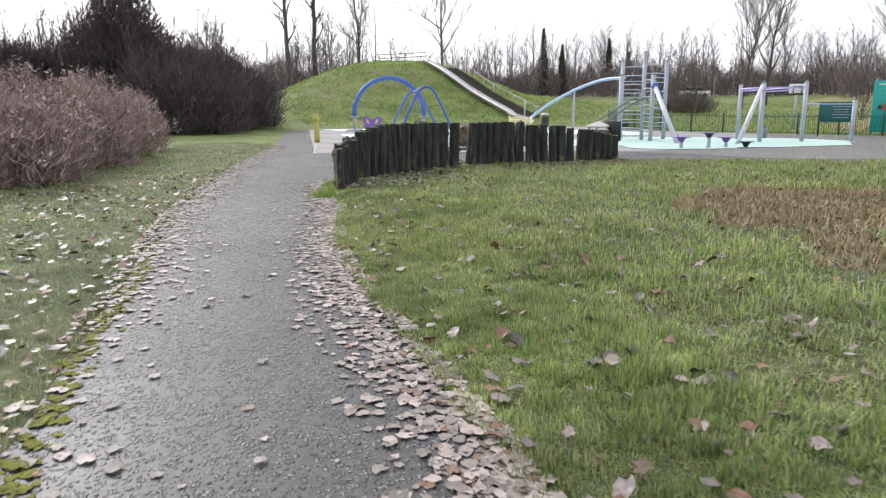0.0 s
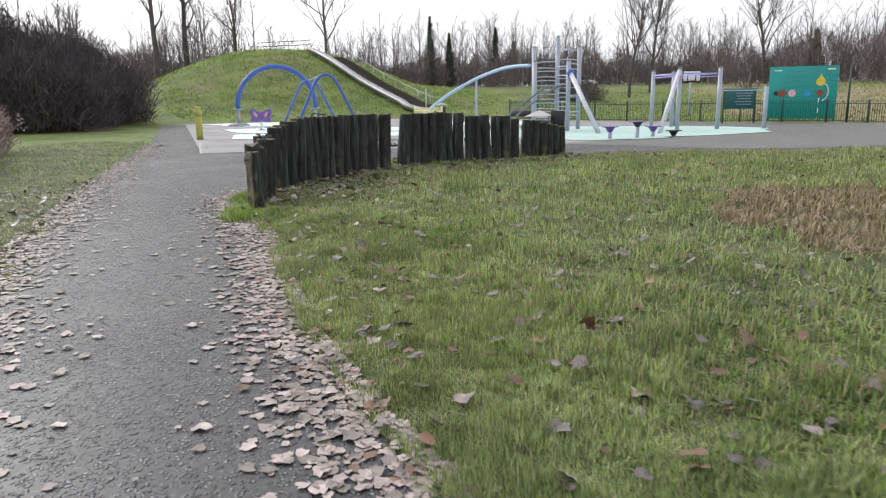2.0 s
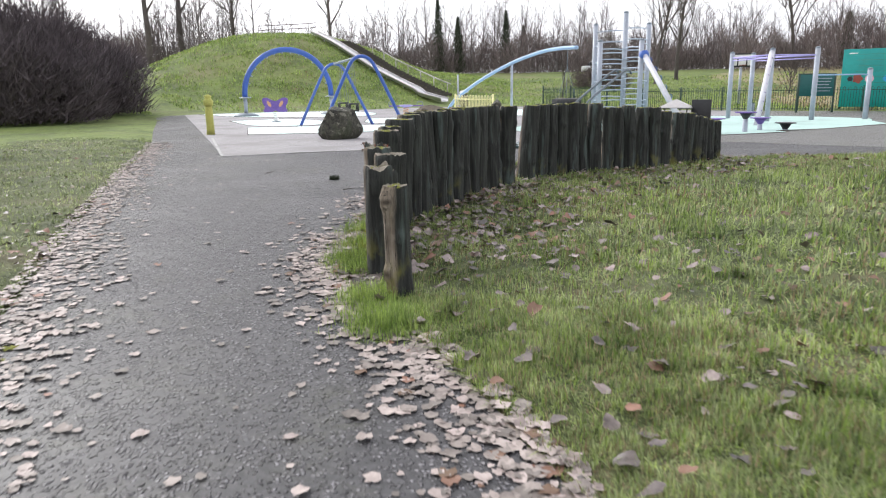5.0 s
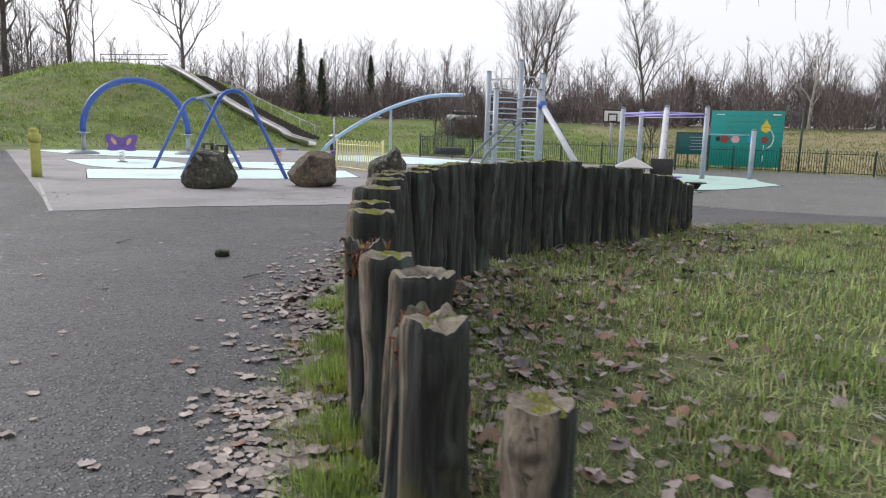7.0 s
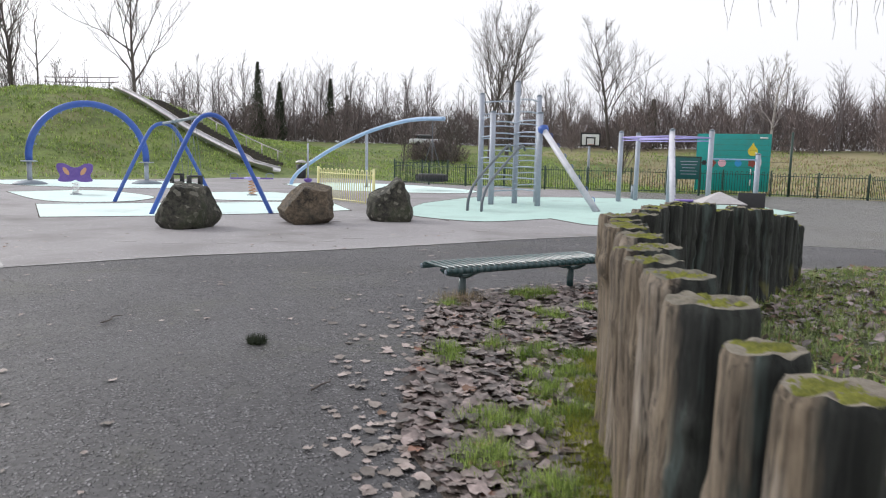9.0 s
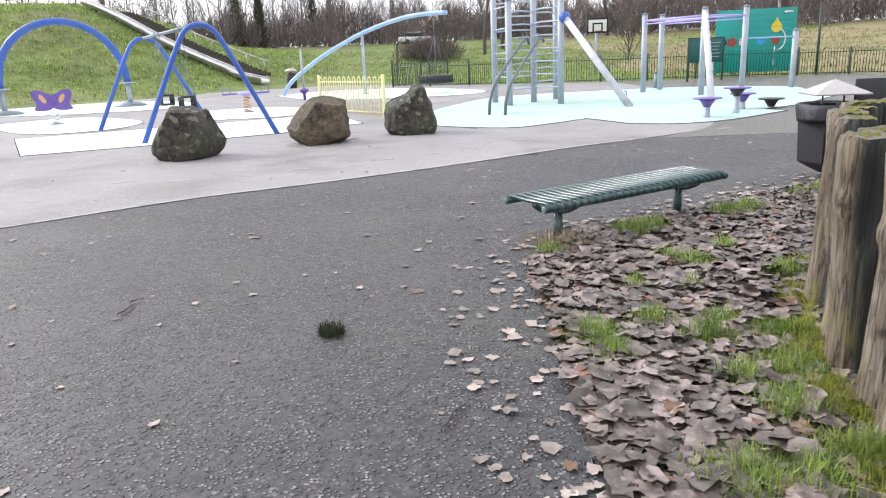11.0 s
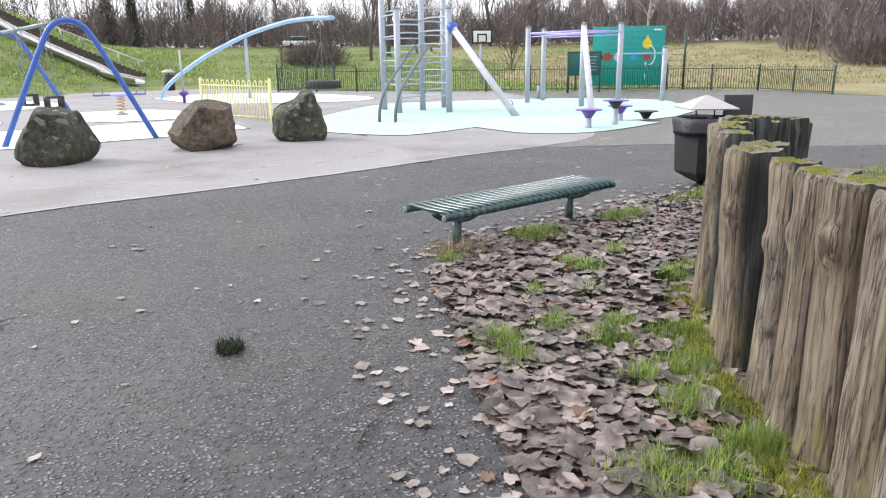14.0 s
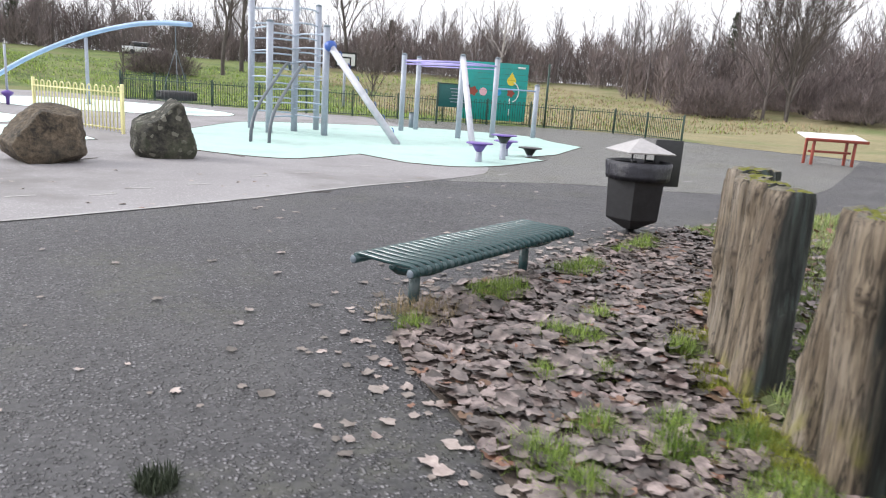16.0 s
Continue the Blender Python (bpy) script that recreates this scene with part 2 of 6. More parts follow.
M["post_yellow"] = mat("algae_yellow_post", (0.34, 0.34, 0.08), (0.50, 0.48, 0.14), 0.8, fine=18, coarse=3, bump=0.4, stain=(0.22, 0.25, 0.06), stain_scale=2)
M["teal"] = mat("teal_panel", (0.0, 0.26, 0.24), (0.01, 0.34, 0.315), 0.45, fine=8, coarse=0.6, bump=0.04, stain=(0.02, 0.26, 0.23), stain_scale=0.8)
M["teal_dark"] = mat("dark_teal_panel", (0.0, 0.075, 0.075), (0.008, 0.11, 0.105), 0.4, fine=8, coarse=0.6, bump=0.04)
M["white"] = mat("white_paint", (0.62, 0.62, 0.62), (0.8, 0.8, 0.8), 0.55, fine=14, coarse=2, bump=0.08)
M["yellow"] = mat("yellow_disc", (0.70, 0.55, 0.04), (0.80, 0.65, 0.07), 0.5, fine=10, coarse=2, bump=0.03)
M["red"] = mat("red_paint", (0.24, 0.05, 0.035), (0.36, 0.075, 0.05), 0.5, fine=12, coarse=2, bump=0.08, stain=(0.2, 0.05, 0.04), stain_scale=4)
M["pink"] = mat("pink_disc", (0.70, 0.40, 0.48), (0.80, 0.48, 0.55), 0.5, fine=10, coarse=2, bump=0.03)
M["sky_disc"] = mat("blue_disc", (0.02, 0.28, 0.60), (0.04, 0.34, 0.70), 0.5, fine=10, coarse=2, bump=0.03)
M["line"] = mat("worn_road_line", (0.28, 0.27, 0.27), (0.46, 0.45, 0.44), 0.8, fine=40, coarse=4, bump=0.2, depth=0.003, stain=(0.25, 0.235, 0.24), stain_scale=6)
M["joint"] = mat("kerb_joint", (0.30, 0.29, 0.29), (0.44, 0.43, 0.43), 0.85, fine=40, coarse=3, bump=0.3, depth=0.004, stain=(0.2, 0.2, 0.19), stain_scale=2)
M["rock"] = mat("boulder", (0.010, 0.011, 0.008), (0.088, 0.082, 0.062), 0.85, fine=12, coarse=1.6, bump=1.0, depth=0.05, stain=(0.030, 0.040, 0.018), stain_scale=1.8, contrast=0.11, spots=((0.16, 0.155, 0.125), 11, 0.82))
M["rock_brown"] = mat("brown_boulder", (0.022, 0.018, 0.013), (0.19, 0.145, 0.098), 0.85, fine=12, coarse=1.3, bump=1.0, depth=0.05, stain=(0.022, 0.021, 0.017), stain_scale=1.1, contrast=0.11)
M["bark"] = mat("bare_bark", (0.055, 0.045, 0.042), (0.15, 0.13, 0.12), 0.9, fine=12, coarse=0.8, bump=0.6, depth=0.03, random_tint=0.25)
M["far_bark"] = mat("far_bark", (0.10, 0.086, 0.088), (0.21, 0.185, 0.185), 0.9, fine=4, coarse=0.3, bump=0, random_tint=0.3)
M["birch"] = mat("birch_bark", (0.30, 0.27, 0.25), (0.52, 0.49, 0.46), 0.8, fine=5, coarse=1.5, bump=0.2, stain=(0.12, 0.10, 0.09), stain_scale=3)
M["thicket"] = mat("thicket_twig", (0.090, 0.070, 0.070), (0.21, 0.172, 0.165), 0.9, fine=2, coarse=0.15, bump=0, random_tint=0.35)
M["dark_twig"] = mat("dark_shrub_twig", (0.045, 0.036, 0.041), (0.115, 0.092, 0.098), 0.9, fine=2, coarse=0.3, bump=0, random_tint=0.35)
M["dead_spray"] = mat("dead_flower_spray", (0.17, 0.12, 0.11), (0.40, 0.31, 0.285), 0.9, fine=3, coarse=0.5, bump=0, random_tint=0.35)
M["pale_spray"] = mat("pale_seed_spray", (0.24, 0.18, 0.165), (0.50, 0.41, 0.38), 0.9, fine=3, coarse=0.5, bump=0, random_tint=0.35)
M["conifer"] = mat("conifer_spray", (0.018, 0.028, 0.014), (0.045, 0.06, 0.03), 0.8, fine=3, coarse=0.5, bump=0, random_tint=0.3)
M["step_wood"] = mat("step_timber", (0.030, 0.028, 0.024), (0.085, 0.075, 0.06), 0.9, fine=10, coarse=1, bump=0.5)
M["tyre"] = mat("tyre_rubber", (0.012, 0.012, 0.014), (0.03, 0.03, 0.032), 0.6, fine=20, coarse=3, bump=0.3)
M["car_white"] = mat("white_car_paint", (0.55, 0.56, 0.58), (0.66, 0.67, 0.69), 0.3, fine=3, coarse=0.5, bump=0)
M["car_glass"] = mat("dark_window", (0.02, 0.022, 0.026), (0.04, 0.042, 0.046), 0.12, fine=2, coarse=0.5, bump=0)


# ---- mesh helpers ----
def mesh_of(name, verts, faces, material, smooth=True):
    me = bpy.data.meshes.new(name)
    me.from_pydata([tuple(v) for v in verts], [], faces)
    me.materials.append(material)
    if smooth:
        me.polygons.foreach_set("use_smooth", [True] * len(me.polygons))
    me.update()
    return me


def obj(name, me, parent=None, label="", category="", group="", kind="", m=None):
    ob = new(name, me)
    if m is not None:
        ob.matrix_basis = m
    if parent is not None:
        ob.parent = parent
    return tagged(ob, label, category, group, kind)


def thing(name, at, label, category, group="", turn=0.0):
    ob = new(name)
    ob.empty_display_size = 0.1
    ob.matrix_basis = pose(*at, 0, 0, turn)
    return tagged(ob, label, category, group)


class Geo:
    """A growing mesh: pieces are appended and made into one object."""

    def __init__(self):
        self.v, self.f = [], []

    def add(self, verts, faces):
        k = len(self.v)
        self.v += [tuple(p) for p in verts]
        self.f += [tuple(i + k for i in f) for f in faces]
        return self

    def tube(self, path, radius, sides=10, caps=True, closed=False):
        pts = [Vector(p) for p in path]
        n = len(pts)
        rad = radius if isinstance(radius, (list, tuple)) else [radius] * n
        verts, faces = [], []
        side = None
        for i, p in enumerate(pts):
            a, b = pts[i - 1] if (i or closed) else p, pts[(i + 1) % n] if (i < n - 1 or closed) else p
            d = (b - a).normalized()
            if side is None:
                side = d.cross(Vector((0, 0, 1)) if abs(d.z) < 0.9 else Vector((0, 1, 0))).normalized()
            else:
                side = (side - d * side.dot(d)).normalized()
            up = d.cross(side)
            for s in range(sides):
                an = 2 * math.pi * s / sides
                verts.append(p + (side * math.cos(an) + up * math.sin(an)) * rad[i])
        for i in range(n if closed else n - 1):
            for s in range(sides):
                t, j = (s + 1) % sides, (i + 1) % n
                faces.append((i * sides + s, i * sides + t, j * sides + t, j * sides + s))
        if caps and not closed:
            faces.append(tuple(range(sides))[::-1])
            faces.append(tuple((n - 1) * sides + s for s in range(sides)))
        return self.add(verts, faces)

    def box(self, size, m=None, bevel=0.0):
        bm = bmesh.new()
        bmesh.ops.create_cube(bm, size=1.0, matrix=Matrix.Diagonal((*size, 1)))
        if bevel:
            bmesh.ops.bevel(bm, geom=bm.edges[:], offset=bevel, segments=2, affect="EDGES", profile=0.5)
        m = m or Matrix()
        bm.verts.ensure_lookup_table()
        self.add([m @ v.co for v in bm.verts], [[v.index for v in f.verts] for f in bm.faces])
        bm.free()
        return self

    def lathe(self, profile, sides=20, m=None, lumps=0.0, seed=0):
        verts, faces, m = [], [], m or Matrix()
        for r, z in profile:
            for s in range(sides):
                an = 2 * math.pi * s / sides
                k = 1 + lumps * noise.noise(Vector((math.cos(an) * 2 + seed, math.sin(an) * 2, z * 2)))
                verts.append(m @ Vector((r * k * math.cos(an), r * k * math.sin(an), z)))
        for i in range(len(profile) - 1):
            for s in range(sides):
                t = (s + 1) % sides
                faces.append((i * sides + s, i * sides + t, (i + 1) * sides + t, (i + 1) * sides + s))
        faces.append(tuple(range(sides))[::-1])
        faces.append(tuple((len(profile) - 1) * sides + s for s in range(sides)))
        return self.add(verts, faces)

    def slab(self, outline, z0, z1):
        """A flat slab with a straight-sided outline."""
        n = len(outline)
        verts = [(x, y, z1) for x, y in outline] + [(x, y, z0) for x, y in outline]
        faces = [tuple(range(n))] + [tuple(range(2 * n - 1, n - 1, -1))] + [(i, n + i, n + (i + 1) % n, (i + 1) % n) for i in range(n)]
        return self.add(verts, faces)

    def make(self, name, material, parent=None, smooth=True, **tags):
        return obj(name, mesh_of(name, self.v, self.f, material, smooth), parent, **tags)


def part(name, geo, material, parent, label="", smooth=True):
    return geo.make(name, material, parent, smooth, label=label)


def bezier(pts, steps=8):
    """A smooth curve through the points."""
    p = [Vector(q) for q in pts]
    p = [2 * p[0] - p[1]] + p + [2 * p[-1] - p[-2]]
    line = []
    for i in range(1, len(p) - 2):
        for k in range(steps):
            t = k / steps
            a, b, c, d = p[i - 1 : i + 3]
            line.append(0.5 * (2 * b + (c - a) * t + (2 * a - 5 * b + 4 * c - d) * t * t + (3 * b - a - 3 * c + d) * t ** 3))
    return line + [p[-2]]


def inside(px, py, poly):
    """Which of the points lie in the outline."""
    hit = np.zeros(np.shape(px), bool)
    n = len(poly)
    for i in range(n):
        (x0, y0), (x1, y1) = poly[i], poly[(i + 1) % n]
        cross = (y0 > py) != (y1 > py)
        hit ^= cross & (px < (x1 - x0) * (py - y0) / ((y1 - y0) or 1e-9) + x0)
    return hit


def edge_distance(px, py, line):
    best = np.full(np.shape(px), 1e9)
    for (x0, y0), (x1, y1) in zip(line, line[1:]):
        dx, dy = x1 - x0, y1 - y0
        t = np.clip(((px - x0) * dx + (py - y0) * dy) / (dx * dx + dy * dy + 1e-9), 0, 1)
        best = np.minimum(best, np.hypot(px - x0 - t * dx, py - y0 - t * dy))
    return best


def smooth_line(pts, steps=6):
    return [(v.x, v.y) for v in bezier([(x, y, 0) for x, y in pts], steps)]


def ss(a, b, x):
    t = np.clip((x - a) / (b - a), 0, 1)
    return t * t * (3 - 2 * t)


# ---- plan ----
PATH_LEFT = smooth_line([(7.5, -8.0), (4.3, -1.5), (2.2, 1.9), (0.46, 4.14), (-1.71, 6.86), (-4.6, 10.6), (-7.4, 14.9), (-10.8, 20.4), (-15.0, 27.5), (-20.0, 35.0), (-28.0, 47.0), (-38.0, 60.0), (-56.0, 84.0)])
PATH_RIGHT = smooth_line([(10.5, -8.0), (7.2, -1.5), (4.6, 2.2), (2.91, 4.66), (1.13, 6.81), (-0.12, 8.32), (-1.34, 10.16), (-2.89, 12.76), (-4.3, 14.6), (-4.75, 16.1), (-5.2, 17.9), (-5.42, 18.9), (-5.25, 20.9), (-5.1, 22.2), (-4.2, 23.2), (-2.6, 24.0), (-0.93, 24.8), (0.4, 25.3)])
LAWN_EDGE = smooth_line([(0.4, 25.3), (1.6, 25.6), (3.4, 25.7), (6.2, 26.3), (9.4, 27.8), (16.0, 31.5), (22.0, 34.5)])
FAR_EDGE = [(21.2, 35.6), (18.8, 41.2), (18.4, 44.0), (17.9, 48.6), (14.5, 51.4), (8.5, 53.0), (2.6, 55.6), (-1.0, 58.0), (-5.0, 62.0), (-8.5, 67.0), (-13.0, 73.0), (-17.5, 72.0), (-19.0, 62.0), (-24.0, 57.5), (-31.0, 55.5), (-38.0, 62.0), (-54.0, 84.5)]
TARMAC = PATH_LEFT[::-1][:-1] + PATH_RIGHT + LAWN_EDGE[1:] + FAR_EDGE
PLAY_LIGHT = [(-30.5, 53.9), (-15.1, 30.8), (-11.2, 24.9)] + smooth_line([(-11.1, 24.88), (-9.1, 26.1), (-7.5, 26.8), (-5.3, 27.9), (-3.1, 29.2), (-1.2, 30.1), (0.4, 31.2), (1.4, 33.0), (2.6, 36.0), (4.2, 41.0), (5.0, 46.0)]) + [(5.2, 53.9), (2.5, 55.2), (-1.2, 57.5), (-5.4, 61.5), (-9.0, 66.5), (-13.2, 72.0), (-17.2, 71.3), (-18.6, 61.6), (-23.8, 57.0)]
OLD_TARMAC = smooth_line([(-1.1, 29.9), (1.6, 29.6), (3.4, 28.6), (6.6, 28.2), (12.0, 31.2), (19.6, 36.0)]) + [(18.3, 41.0), (17.6, 43.6), (17.3, 48.2), (14.2, 51.0), (8.3, 52.6), (5.1, 53.8)] + smooth_line([(4.9, 46.0), (4.1, 41.0), (2.5, 36.0), (1.3, 33.0), (0.3, 31.2), (-1.1, 29.95)])[:-1]
LOG_LINE = smooth_line([(-4.08, 15.1), (-4.24, 16.0), (-4.30, 16.75), (-4.26, 17.6), (-4.13, 18.4), (-3.97, 19.2), (-3.74, 19.9), (-3.40, 20.65), (-2.75, 21.55), (-1.95, 22.2), (-1.15, 22.75), (-0.55, 23.5), (0.2, 24.4)], 40)

BED = PATH_RIGHT[48:] + [(x, y) for x, y in LOG_LINE[::-20]] + [(-4.0, 14.7), (-3.8, 14.2), (-3.5, 13.8)]

def hill(x, y):
    dx, dy = x + 37.0, y - 84.0
    r = np.hypot(dx / np.where(dx > 0, 27.0, 25.0), dy / np.where(dy > 0, 30.0, 27.0))
    return 7.0 * (1 - ss(0.08, 1.0, r))


def field(x, y):
    """The open land beyond the play area rises gently to the woods."""
    d = np.maximum(0, np.hypot(x + 2, (y - 38) * 1.0) - 24)
    lift = 3.6 * ss(2, 62, d) * ss(-0.5, 0.35, (y - 20) / np.maximum(20, np.hypot(x + 2, y - 20)))
    return lift


def land(x, y):
    x, y = np.asarray(x, float), np.asarray(y, float)
    return np.maximum(hill(x, y), 0) + field(x, y) * (1 - ss(0.2, 3.5, hill(x, y)) * 0.8)


def soft_noise(x, y, s, k=0):
    return np.sin(x * s + 1.3 * np.sin(y * s * 0.7 + k)) * np.sin(y * s * 1.13 + 1.7 * np.sin(x * s * 0.6 + 2 * k))


def axis(parts):
    out = []
    for a, b, step in parts:
        out += list(np.arange(a, b, step))
    return np.array(out)


# ground: one sheet out to the horizon, sunk a little under the tarmac
gx = axis([(-1500, -300, 150), (-300, -100, 20), (-100, -22, 2.0), (-22, -10, 0.6), (-10, 10, 0.2), (10, 24, 0.6), (24, 110, 2.0), (110, 300, 20), (300, 1501, 150)])
gy = axis([(-1500, -300, 150), (-300, -40, 20), (-40, -2, 1.5), (-2, 28, 0.2), (28, 40, 0.6), (40, 130, 2.0), (130, 300, 20), (300, 1501, 150)])
GX, GY = np.meshgrid(gx, gy)
near_edge = edge_distance(GX, GY, PATH_LEFT + [PATH_LEFT[-1]]) 
near_edge = np.minimum(near_edge, edge_distance(GX, GY, PATH_RIGHT + LAWN_EDGE))
on_tar = inside(GX, GY, TARMAC) | inside(GX, GY, BED)
bumps = 0.025 * soft_noise(GX, GY, 1.9) + 0.012 * soft_noise(GX, GY, 6.1, 1.0)
GZ = land(GX, GY) + np.where(on_tar, -0.06, 0.012 + (0.03 + bumps) * ss(0.0, 0.5, near_edge))
nx, ny = len(gx), len(gy)
gverts = np.stack([GX, GY, GZ], -1).reshape(-1, 3)
gi = (np.arange(ny - 1)[:, None] * nx + np.arange(nx - 1)[None]).reshape(-1)
gfaces = np.stack([gi, gi + 1, gi + nx + 1, gi + nx], -1)


def fast_mesh(name, verts, faces, material, smooth=False, uv=None):
    """A mesh from arrays: faces of one size."""
    verts, faces = np.asarray(verts, np.float32), np.asarray(faces, np.int32)
    me = bpy.data.meshes.new(name)
    k = faces.shape[1]
    me.vertices.add(len(verts))
    me.vertices.foreach_set("co", verts.reshape(-1))
    me.loops.add(faces.size)
    me.loops.foreach_set("vertex_index", faces.reshape(-1))
    me.polygons.add(len(faces))
    me.polygons.foreach_set("loop_start", np.arange(len(faces), dtype=np.int32) * k)
    me.polygons.foreach_set("loop_total", np.full(len(faces), k, np.int32))
    if smooth:
        me.polygons.foreach_set("use_smooth", np.ones(len(faces), bool))
    me.materials.append(material)
    me.update(calc_edges=True)
    me.validate()
    return me


ground_mesh = fast_mesh("ground", gverts, gfaces, M["soil_grass"], True)
ground_mesh.materials.append(M["lawn_soil"])
mid_x, mid_y = gverts[gfaces].mean(1)[:, 0], gverts[gfaces].mean(1)[:, 1]
wob = 1.6 * soft_noise(mid_x, mid_y, 0.9) + 0.9 * soft_noise(mid_x, mid_y, 2.3, 0.6)
lawn = ((mid_x > -5.5) & (mid_x < 12.5 + wob) & (mid_y > -1.5 + wob) & (mid_y < 27)) | ((edge_distance(mid_x, mid_y, PATH_LEFT) < 4.0) & (mid_y > 1) & (mid_y < 29))
ground_mesh.materials.append(M["dry_field"])
dry_land = (mid_x + 3 * np.sin(mid_y * 0.21) > 13) & (mid_y > 33) & (mid_y + 0.4 * mid_x < 125)
ground_mesh.polygons.foreach_set("material_index", np.where(lawn, 1, np.where(dry_land, 2, 0)).astype(np.int32))
obj("ground", ground_mesh, label="short winter turf over damp soil", category="ground", kind="structure")
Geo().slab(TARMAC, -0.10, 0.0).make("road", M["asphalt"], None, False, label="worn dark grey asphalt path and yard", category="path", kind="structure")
Geo().slab(PLAY_LIGHT, -0.05, 0.006).make("pavement", M["play_tarmac"], None, False, label="pale purplish grey playground tarmac", category="pavement", kind="structure")
Geo().slab(OLD_TARMAC, -0.05, 0.005).make("pavement", M["old_tarmac"], None, False, label="old mossy grey tarmac beside the lawn", category="pavement", kind="structure")

# ---- safety surfacing ----
MINT_CLIMB = smooth_line([(-5.6, 36.2), (-5.1, 34.5), (-3.6, 33.2), (-2.5, 33.6), (-1.3, 34.5)], 4) + smooth_line([(-0.75, 32.8), (0.2, 32.2), (1.6, 32.5), (3.75, 33.95)], 4) + [(3.5, 34.6)] + smooth_line([(5.2, 35.6), (8.35, 38.7)], 3) + smooth_line([(8.5, 41.0), (8.9, 43.6), (5.6, 46.2), (0.2, 46.2), (-2.4, 45.2), (-4.8, 40.5)], 4)
MINT_SWING = [(-16.8, 36.9), (-14.45, 32.45), (-12.1, 33.25), (-9.1, 34.7), (-7.1, 36.4), (-8.2, 40.4), (-10.0, 39.75), (-14.0, 38.0)]
MINT_BUTTERFLY = smooth_line([(-21.0, 43.0), (-17.2, 38.3), (-15.0, 38.3), (-14.5, 40.2), (-15.4, 42.4), (-18.6, 45.2), (-21.0, 43.0)], 5)[:-1]
MINT_SPRING = smooth_line([(-14.2, 45.2), (-12.6, 40.6), (-9.6, 40.6), (-9.2, 43.6), (-11.4, 46.2), (-14.2, 45.2)], 5)[:-1]
MINT_ARCH = smooth_line([(-28.5, 52.5), (-22.0, 47.8), (-15.6, 48.6), (-17.8, 55.5), (-24.0, 56.6), (-28.5, 52.5)], 5)[:-1]
MINT_PIPE = smooth_line([(-12.5, 55.5), (-9.8, 49.6), (-6.0, 48.0), (-2.6, 48.4), (-2.0, 52.0), (-5.5, 57.5), (-10.0, 59.0), (-12.5, 55.5)], 5)[:-1]
for outline, m in ((MINT_CLIMB, "mint"), (MINT_SWING, "pale_mint"), (MINT_BUTTERFLY, "pale_mint"), (MINT_SPRING, "pale_mint"), (MINT_ARCH, "pale_mint"), (MINT_PIPE, "pale_mint")):
    Geo().slab(outline, 0.001, 0.014).make("safety_surface", M[m], None, False, label="pale mint green rubber safety surfacing, slightly stained", category="safety surface", kind="structure")
    edge = [(x, y, 0.008) for x, y in outline]
    Geo().tube(edge, 0.016, 5, closed=True).make("surface_edging", M["leaf_mould"], None, True, label="dark dirt-filled edging strip round the rubber surface", category="edging", kind="structure")

# the pale joint between the two tarmacs
joint = smooth_line([(-14.9, 30.8), (-12.9, 27.6), (-11.2, 24.9), (-11.0, 24.85), (-9.1, 26.1), (-7.5, 26.8), (-5.3, 27.9), (-3.1, 29.2), (-1.6, 29.9)], 6)
jg = Geo()
for i in range(len(joint) - 1):
    (x0, y0), (x1, y1) = joint[i], joint[i + 1]
    d = Vector((x1 - x0, y1 - y0, 0))
    if d.length < 0.02:
        continue
    s = Vector((-d.y, d.x, 0)).normalized() * 0.034
    p, q = Vector((x0, y0, 0.010)), Vector((x1, y1, 0.010))
    jg.add([p - s, q - s, q + s, p + s], [(0, 1, 2, 3)])
jg.make("trim", M["joint"], None, False, label="pale weathered joint line between two tarmacs", category="ground joint", kind="structure")


